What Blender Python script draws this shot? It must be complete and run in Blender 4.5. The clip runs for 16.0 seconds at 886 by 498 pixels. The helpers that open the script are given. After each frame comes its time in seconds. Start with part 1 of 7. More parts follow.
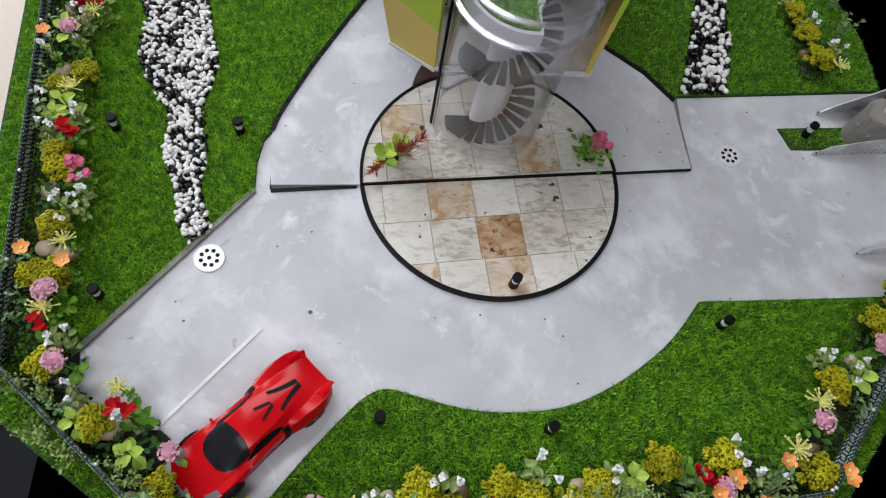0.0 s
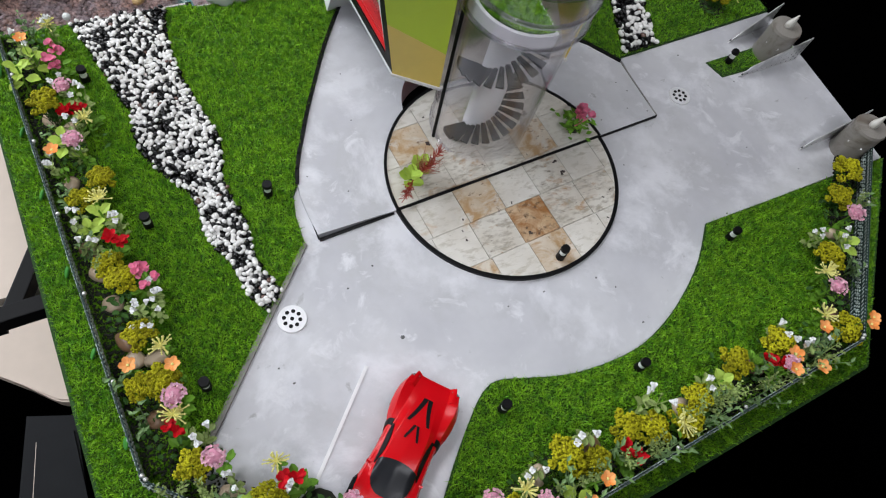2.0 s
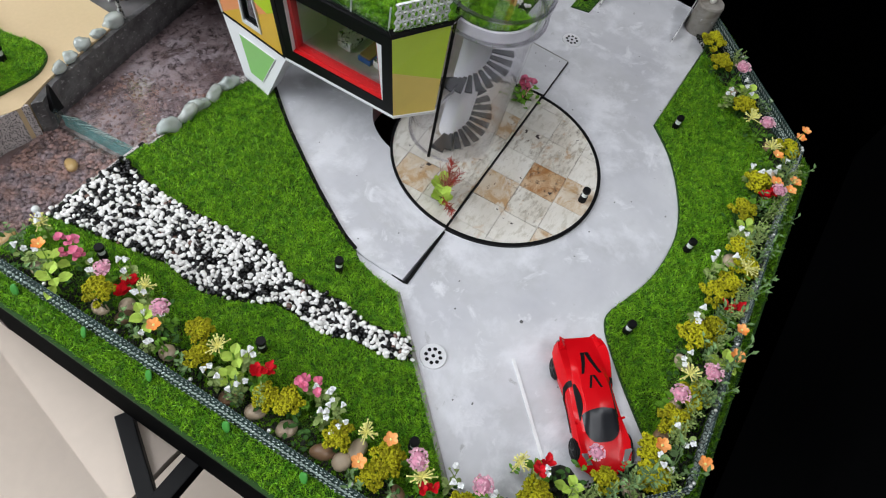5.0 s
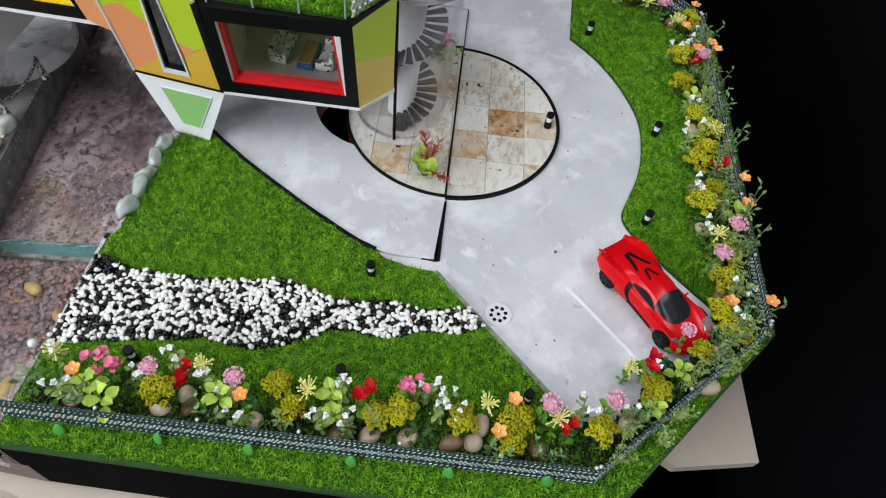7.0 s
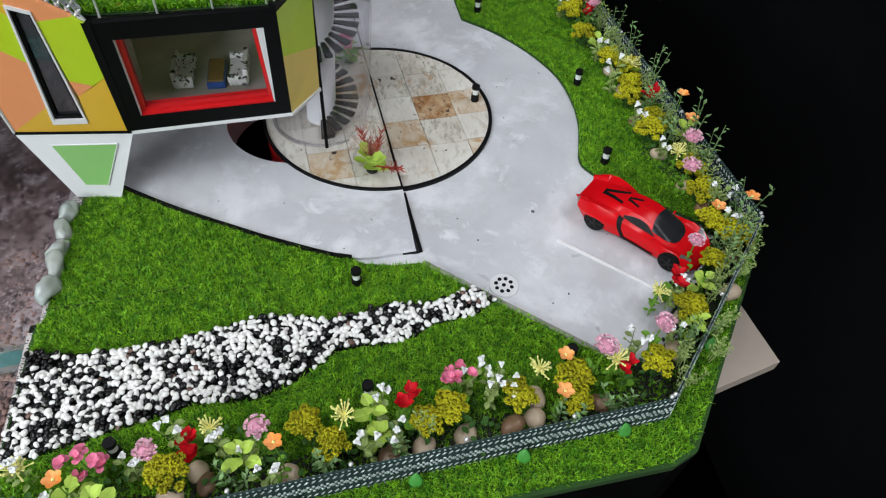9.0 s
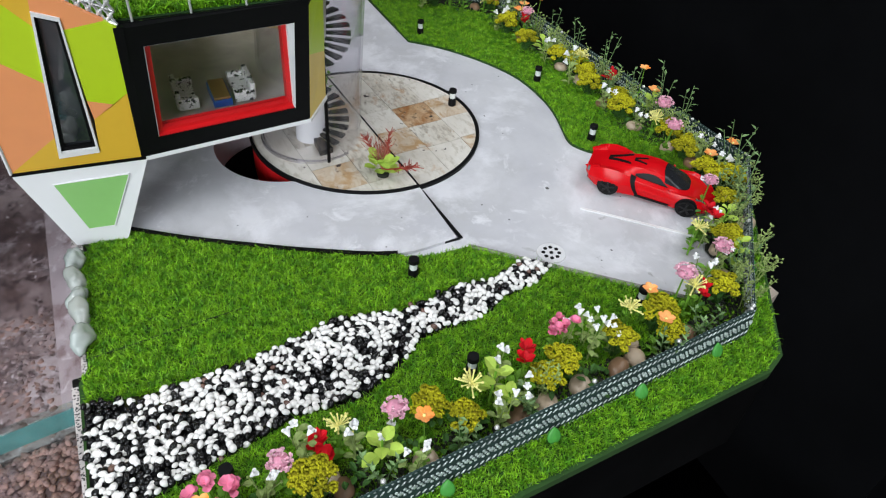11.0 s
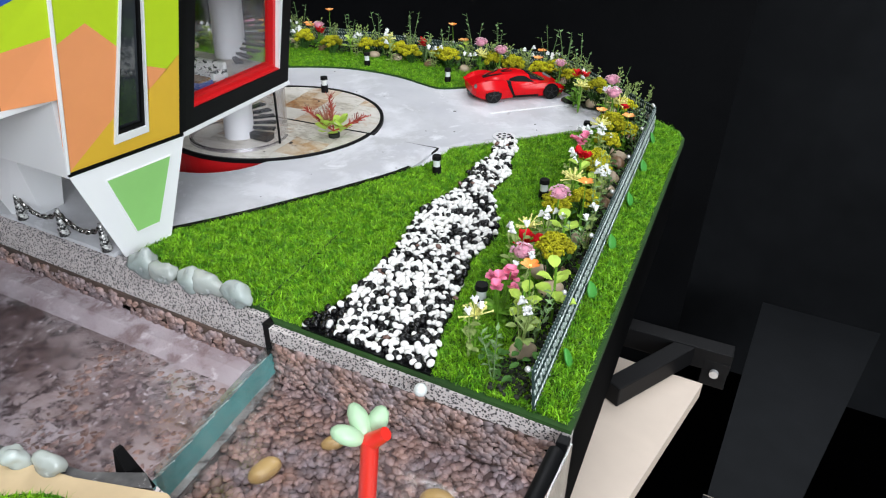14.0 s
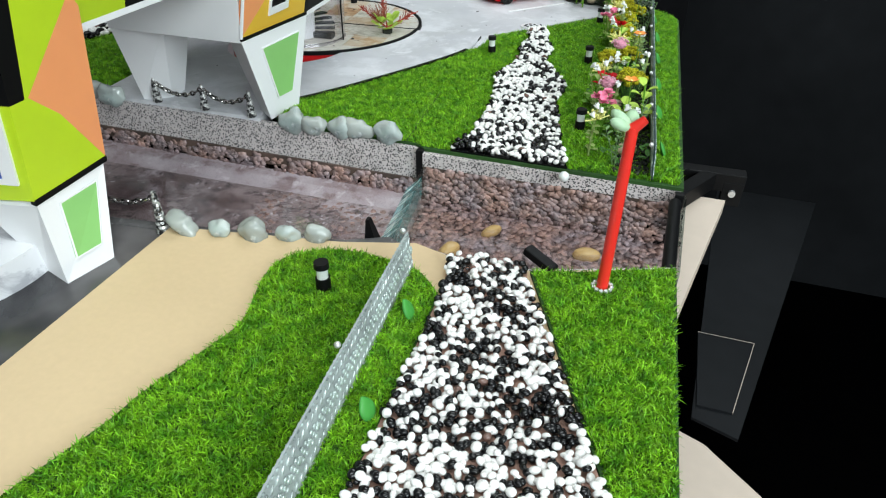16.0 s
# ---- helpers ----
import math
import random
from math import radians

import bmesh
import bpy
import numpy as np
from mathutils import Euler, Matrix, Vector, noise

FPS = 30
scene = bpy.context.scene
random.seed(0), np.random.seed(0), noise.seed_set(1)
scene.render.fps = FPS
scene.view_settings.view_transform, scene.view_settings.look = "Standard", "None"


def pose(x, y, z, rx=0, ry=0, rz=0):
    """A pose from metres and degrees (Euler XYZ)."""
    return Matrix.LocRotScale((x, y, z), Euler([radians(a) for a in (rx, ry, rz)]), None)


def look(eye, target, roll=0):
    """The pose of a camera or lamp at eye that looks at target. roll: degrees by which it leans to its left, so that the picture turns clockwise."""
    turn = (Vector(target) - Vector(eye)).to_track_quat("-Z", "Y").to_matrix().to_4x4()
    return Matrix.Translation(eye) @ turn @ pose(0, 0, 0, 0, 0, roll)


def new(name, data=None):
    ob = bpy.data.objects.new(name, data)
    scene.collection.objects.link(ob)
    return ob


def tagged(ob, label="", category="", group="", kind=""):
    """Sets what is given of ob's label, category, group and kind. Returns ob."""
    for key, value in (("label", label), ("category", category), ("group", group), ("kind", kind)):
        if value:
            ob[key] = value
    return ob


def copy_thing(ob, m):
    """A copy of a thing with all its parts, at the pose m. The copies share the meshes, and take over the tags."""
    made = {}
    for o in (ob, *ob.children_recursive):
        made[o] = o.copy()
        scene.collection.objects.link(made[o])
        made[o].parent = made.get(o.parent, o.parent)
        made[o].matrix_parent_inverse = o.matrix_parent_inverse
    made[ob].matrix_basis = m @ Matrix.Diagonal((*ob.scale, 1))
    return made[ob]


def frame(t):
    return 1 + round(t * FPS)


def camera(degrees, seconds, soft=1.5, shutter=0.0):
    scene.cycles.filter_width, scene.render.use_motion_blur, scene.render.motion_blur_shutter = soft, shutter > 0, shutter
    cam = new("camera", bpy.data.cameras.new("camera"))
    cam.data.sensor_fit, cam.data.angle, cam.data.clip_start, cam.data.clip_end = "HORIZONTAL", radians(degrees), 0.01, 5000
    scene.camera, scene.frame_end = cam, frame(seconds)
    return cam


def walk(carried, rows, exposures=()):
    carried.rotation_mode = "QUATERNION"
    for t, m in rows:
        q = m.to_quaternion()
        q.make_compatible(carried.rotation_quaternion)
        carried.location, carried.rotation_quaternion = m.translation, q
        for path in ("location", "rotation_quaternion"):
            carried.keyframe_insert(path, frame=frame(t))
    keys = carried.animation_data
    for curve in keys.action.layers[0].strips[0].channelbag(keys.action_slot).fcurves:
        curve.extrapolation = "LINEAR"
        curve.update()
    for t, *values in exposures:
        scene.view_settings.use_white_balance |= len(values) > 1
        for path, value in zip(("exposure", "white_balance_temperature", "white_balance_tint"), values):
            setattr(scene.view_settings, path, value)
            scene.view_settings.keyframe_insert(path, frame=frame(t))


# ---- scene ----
cam = camera(67.5, 16.0, 1.15)
PATH = [
    (0, (0.1081, 0.2563, 0.5013), (0.0816, 0.1745, 0.3207), 16.57),
    (0.5, (0.1435, 0.2393, 0.5078), (0.1061, 0.1630, 0.3268), 19.64),
    (1, (0.1817, 0.2406, 0.5127), (0.1368, 0.1683, 0.3317), 19.94),
    (1.5, (0.2203, 0.2391, 0.5202), (0.1676, 0.1666, 0.3414), 19.62),
    (2, (0.2596, 0.2330, 0.5253), (0.1984, 0.1612, 0.3489), 19.45),
    (2.5, (0.2976, 0.2192, 0.5286), (0.2295, 0.1506, 0.3536), 19.19),
    (3, (0.3367, 0.2088, 0.5338), (0.2587, 0.1420, 0.3622), 18.88),
    (3.5, (0.3772, 0.1904, 0.5381), (0.2904, 0.1295, 0.3685), 19.01),
    (4, (0.4114, 0.1689, 0.5397), (0.3178, 0.1133, 0.3720), 18.16),
    (6.5, (0.5055, 0.0232, 0.5241), (0.3941, 0.0096, 0.3585), 10.44),
    (7, (0.5204, -0.0005, 0.5092), (0.4055, -0.0072, 0.3456), 7.89),
    (7.5, (0.5228, -0.0306, 0.4925), (0.4057, -0.0277, 0.3304), 6.73),
    (8, (0.5160, -0.0492, 0.4690), (0.3992, -0.0374, 0.3071), 6.31),
    (8.5, (0.5220, -0.0618, 0.4502), (0.4020, -0.0439, 0.2912), 5.02),
    (9, (0.5364, -0.0868, 0.4297), (0.4093, -0.0577, 0.2780), 4.53),
    (9.5, (0.5459, -0.1170, 0.4125), (0.4144, -0.0802, 0.2663), 3.90),
    (12, (0.5353, -0.3253, 0.3299), (0.4124, -0.2244, 0.2087), 3.41),
    (12.5, (0.5166, -0.3707, 0.3053), (0.4012, -0.2528, 0.1923), 1.52),
    (13, (0.5025, -0.4281, 0.2801), (0.3989, -0.2941, 0.1737), 1.48),
    (13.5, (0.4865, -0.4887, 0.2580), (0.3954, -0.3438, 0.1545), 0.77),
    (14, (0.4627, -0.5641, 0.2535), (0.3844, -0.4117, 0.1503), 0.88),
    (14.5, (0.4382, -0.6239, 0.2460), (0.3644, -0.4697, 0.1423), 0.31),
    (15, (0.4161, -0.6720, 0.2382), (0.3500, -0.5157, 0.1324), 0.31),
    (15.5, (0.3985, -0.7176, 0.2276), (0.3392, -0.5607, 0.1187), 0.29),
    (16, (0.3856, -0.7570, 0.2252), (0.3318, -0.6005, 0.1129), 0.27),
]
EXPOSURES = [(0.0, 0.09, 6290, 12), (4.0, 0.18, 6290, 11), (7.0, 0.19, 6260, 9), (9.0, 0.1, 6250, 9), (12.5, 0.34, 6250, 10), (14.0, 0.44, 6230, 10), (14.5, 0.55, 6220, 9), (15.0, 0.6, 6190, 5), (16.0, 0.36, 6190, 2)]
walk(cam, [(t, look(eye, target, roll)) for t, eye, target, roll in PATH], EXPOSURES)

# ---- light: a dim room with two long assumed ceiling light panels, one added as fill, and a window behind the viewer ----
world = bpy.data.worlds.new("room_air")
scene.world = world
world.use_nodes = True
world.node_tree.nodes["Background"].inputs[0].default_value = (0.9, 0.95, 1.0, 1)
world.node_tree.nodes["Background"].inputs[1].default_value = 0.05


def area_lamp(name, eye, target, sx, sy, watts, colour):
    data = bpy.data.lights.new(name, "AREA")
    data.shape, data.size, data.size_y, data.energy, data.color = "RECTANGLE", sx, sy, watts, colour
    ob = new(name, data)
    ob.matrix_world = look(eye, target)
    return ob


# neither panel is in view; the +y one is added to fill +y faces
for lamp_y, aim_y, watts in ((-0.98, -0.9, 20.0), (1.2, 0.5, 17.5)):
    area_lamp("assumed_ceiling_lamp", (0.36, lamp_y, 1.9), (0.31, aim_y, 0.0), 1.8, 0.45, watts, (0.98, 0.985, 1.0))
area_lamp("window_lamp", (2.3, -2.0, 1.15), (0.0, -0.2, 0.1), 2.0, 1.3, 67, (0.93, 0.97, 1.0))


# ---- helpers: lengths below are decimetres ----
U = 0.1
RNG = random.Random(7)


def mat(name, base, rough=0.6, metal=0.0, vary=0.25, scale=12.0, fine=90.0, bump=0.15, tint=None, trans=0.0, coat=0.0, island=0.0, rand=0.0, depth=0.0006, spec=0.5):
    m = bpy.data.materials.new(name)
    m.use_nodes = True
    nt = m.node_tree
    nd, lk = nt.nodes, nt.links
    b = nd["Principled BSDF"]
    b.inputs["Roughness"].default_value, b.inputs["Metallic"].default_value = rough, metal
    b.inputs["Transmission Weight"].default_value, b.inputs["Coat Weight"].default_value = trans, coat
    b.inputs["Specular IOR Level"].default_value = spec
    tc = nd.new("ShaderNodeTexCoord")
    n1, n2 = nd.new("ShaderNodeTexNoise"), nd.new("ShaderNodeTexNoise")
    n1.inputs["Scale"].default_value, n2.inputs["Scale"].default_value = scale, fine
    n1.inputs["Detail"].default_value = n2.inputs["Detail"].default_value = 4
    lk.new(tc.outputs["Object"], n1.inputs["Vector"]), lk.new(tc.outputs["Object"], n2.inputs["Vector"])
    mx = nd.new("ShaderNodeMix")
    mx.data_type = "RGBA"
    c2 = tint if tint else tuple(c * (1 - vary) for c in base)
    mx.inputs["A"].default_value, mx.inputs["B"].default_value = (*base, 1), (*c2, 1)
    ramp = nd.new("ShaderNodeMapRange")
    ramp.inputs["From Min"].default_value, ramp.inputs["From Max"].default_value = 0.38, 0.64
    lk.new(n1.outputs["Fac"], ramp.inputs["Value"])
    lk.new(ramp.outputs["Result"], mx.inputs["Factor"])
    hs = nd.new("ShaderNodeHueSaturation")
    lk.new(mx.outputs["Result"], hs.inputs["Color"])
    val = nd.new("ShaderNodeMath")
    val.operation = "MULTIPLY_ADD"
    lk.new(n2.outputs["Fac"], val.inputs[0])
    val.inputs[1].default_value, val.inputs[2].default_value = vary * 1.4, 1 - vary * 0.7
    last = val
    for amount, kind in ((island, "g"), (rand, "o")):
        if amount:
            src = nd.new("ShaderNodeNewGeometry") if kind == "g" else nd.new("ShaderNodeObjectInfo")
            add = nd.new("ShaderNodeMath")
            add.operation = "MULTIPLY_ADD"
            lk.new(src.outputs["Random Per Island" if kind == "g" else "Random"], add.inputs[0])
            add.inputs[1].default_value = amount
            lk.new(last.outputs[0], add.inputs[2])
            off = nd.new("ShaderNodeMath")
            off.operation = "SUBTRACT"
            lk.new(add.outputs[0], off.inputs[0])
            off.inputs[1].default_value = amount / 2
            last = off
    lk.new(last.outputs[0], hs.inputs["Value"])
    lk.new(hs.outputs["Color"], b.inputs["Base Color"])
    if bump:
        bp = nd.new("ShaderNodeBump")
        bp.inputs["Strength"].default_value, bp.inputs["Distance"].default_value = bump, depth
        lk.new(n2.outputs["Fac"], bp.inputs["Height"])
        lk.new(bp.outputs["Normal"], b.inputs["Normal"])
    return m


def clear(name, colour=(1, 1, 1), gloss=0.06, rough=0.03, alpha=1.0):
    """Thin clear sheet: see-through, with a gloss that grows at grazing angles."""
    m = bpy.data.materials.new(name)
    m.use_nodes = True
    nd, lk = m.node_tree.nodes, m.node_tree.links
    nd.remove(nd["Principled BSDF"])
    t, g, x = nd.new("ShaderNodeBsdfTransparent"), nd.new("ShaderNodeBsdfGlossy"), nd.new("ShaderNodeMixShader")
    lw, pw, ma = nd.new("ShaderNodeLayerWeight"), nd.new("ShaderNodeMath"), nd.new("ShaderNodeMath")
    t.inputs[0].default_value = (*colour, 1)
    g.inputs["Roughness"].default_value = rough
    lw.inputs[0].default_value = 0.5
    pw.operation, ma.operation = "POWER", "MULTIPLY_ADD"
    pw.inputs[1].default_value = 3.5
    ma.inputs[1].default_value, ma.inputs[2].default_value = 0.75, gloss
    lk.new(lw.outputs["Facing"], pw.inputs[0]), lk.new(pw.outputs[0], ma.inputs[0])
    lk.new(ma.outputs[0], x.inputs[0]), lk.new(t.outputs[0], x.inputs[1]), lk.new(g.outputs[0], x.inputs[2])
    lk.new(x.outputs[0], nd["Material Output"].inputs["Surface"])
    return m


def prism(bm, poly, z0, z1, top=None):
    """Upright solid on a ring of (x, y); top: another ring for sloping sides."""
    lo = [bm.verts.new((x, y, z0)) for x, y in poly]
    hi = [bm.verts.new((x, y, z1)) for x, y in (top or poly)]
    n = len(lo)
    area = sum(poly[i][0] * poly[(i + 1) % n][1] - poly[(i + 1) % n][0] * poly[i][1] for i in range(n))
    if area < 0:
        lo.reverse(), hi.reverse()
    bm.faces.new(hi)
    bm.faces.new(lo[::-1])
    for i in range(n):
        j = (i + 1) % n
        bm.faces.new((lo[i], lo[j], hi[j], hi[i]))


def hull(bm, lo, hi):
    """Solid between two rings of 3D corners."""
    a, b = [bm.verts.new(p) for p in lo], [bm.verts.new(p) for p in hi]
    n = len(a)
    bm.faces.new(a[::-1]), bm.faces.new(b)
    for i in range(n):
        j = (i + 1) % n
        bm.faces.new((a[i], a[j], b[j], b[i]))
    bmesh.ops.recalc_face_normals(bm, faces=bm.faces[:])


def box(bm, c, s, m=None, bevel=0.0):
    r = bmesh.ops.create_cube(bm, size=1, matrix=Matrix.Translation(c) @ (m or Matrix()) @ Matrix.Diagonal((*s, 1)))
    if bevel:
        es = {e for v in r["verts"] for e in v.link_edges}
        bmesh.ops.bevel(bm, geom=list(es), offset=bevel, segments=2, affect="EDGES", profile=0.6)


def rod(bm, a, b, r0, r1=None, seg=10, caps=True):
    a, b = Vector(a), Vector(b)
    q = (b - a).to_track_quat("Z", "Y").to_matrix().to_4x4()
    bmesh.ops.create_cone(bm, cap_ends=caps, segments=seg, radius1=r0, radius2=r0 if r1 is None else r1, depth=(b - a).length, matrix=Matrix.Translation((a + b) / 2) @ q)


def ball(bm, c, s, m=None, sub=2):
    bmesh.ops.create_icosphere(bm, subdivisions=sub, radius=1, matrix=Matrix.Translation(c) @ (m or Matrix()) @ Matrix.Diagonal((*s, 1)))


def tilt(rx=0, ry=0, rz=0):
    return pose(0, 0, 0, rx, ry, rz)


def mesh_of(name, bm, material, smooth=0.0):
    me = bpy.data.meshes.new(name)
    bmesh.ops.scale(bm, vec=(U, U, U), verts=bm.verts[:])
    bm.to_mesh(me)
    bm.free()
    for m in material if isinstance(material, (list, tuple)) else [material]:
        me.materials.append(m)
    if smooth:
        me.shade_smooth()
        me.set_sharp_from_angle(angle=radians(smooth))
    return me


def part(name, bm, material, parent=None, label="", smooth=0.0, kind="", at=None):
    ob = new(name, mesh_of(name, bm, material, smooth))
    if at is not None:
        ob.matrix_basis = at
    ob.parent = parent
    return tagged(ob, label=label, kind=kind)


def merged(name, matrices, material, sub=1, parent=None, kind="", smooth=True, broken=0.0):
    """Many balls in one mesh, one for each matrix; broken: makes angular chips of them."""
    bm = bmesh.new()
    bmesh.ops.create_icosphere(bm, subdivisions=sub, radius=1)
    tv = np.array([v.co[:] for v in bm.verts])
    tf = np.array([[v.index for v in f.verts] for f in bm.faces])
    bm.free()
    ms = np.array([[list(r) for r in m] for m in matrices]).reshape(-1, 4, 4)
    tvs = tv[None] * (1 + broken * np.random.default_rng(len(ms)).uniform(-1, 1, (len(ms), len(tv), 1)))
    v = (np.einsum("nij,nkj->nki", ms[:, :3, :3], tvs) + ms[:, None, :3, 3]).reshape(-1, 3) * U
    f = (tf[None] + (np.arange(len(ms)) * len(tv))[:, None, None]).reshape(-1, 3)
    me = bpy.data.meshes.new(name)
    me.vertices.add(len(v)), me.vertices.foreach_set("co", v.ravel())
    me.loops.add(f.size), me.loops.foreach_set("vertex_index", f.ravel().astype(np.int32))
    me.polygons.add(len(f)), me.polygons.foreach_set("loop_start", (np.arange(len(f)) * 3).astype(np.int32))
    me.update(calc_edges=True)
    me.materials.append(material)
    if smooth:
        me.shade_smooth()
    ob = new(name, me)
    ob.parent = parent
    return tagged(ob, kind=kind)


def thing(name, label, category, group="", kind="", at=(0, 0, 0), turn=0.0):
    ob = new(name)
    ob.matrix_basis = pose(at[0] * U, at[1] * U, at[2] * U, 0, 0, turn)
    ob.empty_display_size = 0.01
    return tagged(ob, label, category, group, kind)


def place(x, y, z=0.0, rx=0, ry=0, rz=0):
    return pose(x * U, y * U, z * U, rx, ry, rz)


def arc(cx, cy, r, a0, a1, n):
    return [(cx + r * math.cos(radians(a0 + (a1 - a0) * i / n)), cy + r * math.sin(radians(a0 + (a1 - a0) * i / n))) for i in range(n + 1)]


def inside(p, poly):
    x, y = p
    c = False
    for i in range(len(poly)):
        (x1, y1), (x2, y2) = poly[i - 1], poly[i]
        if (y1 > y) != (y2 > y) and x < (x2 - x1) * (y - y1) / (y2 - y1) + x1:
            c = not c
    return c


def smooth_line(pts, n=5):
    """Catmull-Rom through the points."""
    out = []
    p = [pts[0], *pts, pts[-1]]
    for i in range(1, len(p) - 2):
        for k in range(n):
            t = k / n
            out.append(tuple(0.5 * (2 * p[i][d] + (p[i + 1][d] - p[i - 1][d]) * t + (2 * p[i - 1][d] - 5 * p[i][d] + 4 * p[i + 1][d] - p[i + 2][d]) * t * t + (3 * p[i][d] - p[i - 1][d] - 3 * p[i + 1][d] + p[i + 2][d]) * t ** 3) for d in range(len(pts[0]))))
    return out + [pts[-1]]


# ---- materials ----
CONCRETE = mat("concrete", (0.60, 0.60, 0.62), 0.6, vary=0.10, scale=9, fine=70, bump=0.12, tint=(0.50, 0.50, 0.53))
# backing is coloured dark to carry the shade between the blades
TURF = mat("turf_backing", (0.018, 0.065, 0.006), 0.9, vary=0.3, scale=20, fine=160)
BLADE = mat("grass_blade", (0.215, 0.46, 0.013), 0.5, vary=0.5, scale=150, fine=420, bump=0, island=1.0, tint=(0.080, 0.25, 0.006), spec=0.3)
BLACK = mat("black_paint", (0.006, 0.006, 0.0065), 0.5, vary=0.3, scale=8, fine=60, spec=0.15)
BOARDSIDE = mat("matt_black_board", (0.004, 0.004, 0.0042), 0.9, vary=0.4, scale=10, fine=60, bump=0.1, spec=0.02)
DARKFLOOR = mat("dark_floor", (0.0006, 0.0006, 0.0007), 0.9, vary=0.3, scale=3, fine=30, bump=0.05, spec=0.0)
BLACKCARD = mat("black_card", (0.0042, 0.0044, 0.005), 0.7, vary=0.3, scale=3, fine=30, bump=0.05, spec=0.05)
BLACKPLY = mat("black_painted_board", (0.012, 0.013, 0.0145), 0.6, vary=0.3, scale=3, fine=30, bump=0.05, spec=0.12)
TAN = mat("pale_board", (0.62, 0.52, 0.43), 0.5, vary=0.08, scale=4, fine=60, bump=0.05)
RED = mat("red_paint", (0.62, 0.012, 0.015), 0.3, vary=0.08, bump=0)
WHITE = mat("white_board", (0.80, 0.80, 0.81), 0.45, vary=0.04, scale=5, fine=40, bump=0.03)
SAND = mat("sand_paper", (0.62, 0.47, 0.28), 0.8, vary=0.08, scale=5, fine=250, bump=0.1)
SPECK = mat("speckled_stone", (0.60, 0.55, 0.54), 0.6, vary=0.2, scale=30, fine=300)
WATER = clear("water", (0.92, 0.90, 0.92), 0.05, 0.10)
ACRYLIC = clear("clear_acrylic", (0.962, 0.955, 0.97), 0.045, 0.03)
DARKMARBLE = mat("dark_marble", (0.028, 0.027, 0.029), 0.2, vary=0.5, scale=9, fine=40, bump=0.02, tint=(0.16, 0.15, 0.15))
SPECKDARK = mat("dark_speckled_stone", (0.13, 0.125, 0.125), 0.7, vary=0.5, scale=60, fine=300, bump=0.3)
GRAVELBED = mat("gravel_bed", (0.20, 0.14, 0.135), 0.6, vary=0.5, scale=25, fine=120, bump=0.4, tint=(0.11, 0.075, 0.07))
GRAVELWALL = mat("gravel_wall", (0.10, 0.065, 0.05), 0.7, vary=0.5, scale=40, fine=160, bump=0.5, tint=(0.05, 0.035, 0.03))
ROOMWALL = mat("room_wall", (0.6, 0.6, 0.58), 0.8, vary=0.05, scale=1, fine=10)
BLACKSHEET = mat("black_hanging", (0.0115, 0.0122, 0.0135), 0.8, vary=0.35, scale=3, fine=25, bump=0.1, spec=0.04)
BLACKCLOTH = mat("black_sheet", (0.002, 0.002, 0.0023), 0.8, vary=0.3, scale=2, fine=20, spec=0.05)
STEEL = mat("brushed_metal", (0.75, 0.75, 0.74), 0.35, 0.6, vary=0.1, scale=40, fine=200, bump=0.05)
GREENP = mat("leaf_green_paint", (0.27, 0.55, 0.17), 0.35, vary=0.06, bump=0)
LIME = mat("lime_paint", (0.50, 0.68, 0.015), 0.35, vary=0.05, bump=0)
ORANGE = mat("orange_paint", (0.86, 0.33, 0.13), 0.35, vary=0.05, bump=0)
AMBER = mat("amber_paint", (0.76, 0.46, 0.04), 0.35, vary=0.05, bump=0)

# ---- setting ----
OUTER = [(4.12, -3.2), (3.88, 1.2), (3.80, 1.40), (1.9, 2.87), (-2.5, 2.58), (-4.33, 0.74), (-4.33, -1.52), (-4.35, -2.2), (-4.15, -3.2)]
ROAD_R = smooth_line([(-1.82, 0.78), (-1.53, 1.09), (-1.19, 1.34), (-0.83, 1.53), (-0.48, 1.64), (-0.07, 1.66), (0.27, 1.62), (0.58, 1.53), (0.83, 1.46), (1.00, 1.52), (1.19, 1.69), (1.45, 1.96), (1.88, 2.46)], 3)
SLAB_L = smooth_line([(1.78, -0.28), (1.79, -0.83), (1.54, -1.41), (1.31, -1.84), (1.01, -2.36), (0.64, -2.90)], 4)
CX, CY, CR = -0.12, -0.395, 1.16
TUBE = (-0.09, -0.98, 0.475)


def split_y(x):
    return -0.375 + 0.075 * x


bm = bmesh.new()
prism(bm, OUTER, -0.9, -0.36)
tagged(part("ground_board", bm, BOARDSIDE), "black painted board under the model garden", "base board", kind="structure")

bm = bmesh.new()
a0 = math.degrees(math.asin((split_y(CX + CR) - CY) / CR))
a1 = 180 - math.degrees(math.asin((split_y(CX - CR) - CY) / CR))
front = [(1.80, -0.81), (1.86, -0.72), (1.905, -0.50), (1.91, -0.22), (3.27, 1.33), (1.88, 2.46)] + ROAD_R[::-1] + [(-4.33, 0.72), (-4.33, -1.51), (-2.06, -1.35), (-2.03, -0.53)] + arc(CX, CY, CR, a1, a0, 60) + [(1.78, split_y(1.78)), (1.785, -0.5)]
prism(bm, front, -0.36, 0.0)
tagged(part("road", bm, CONCRETE), "pale grey cast concrete road of the model", "road", kind="structure")

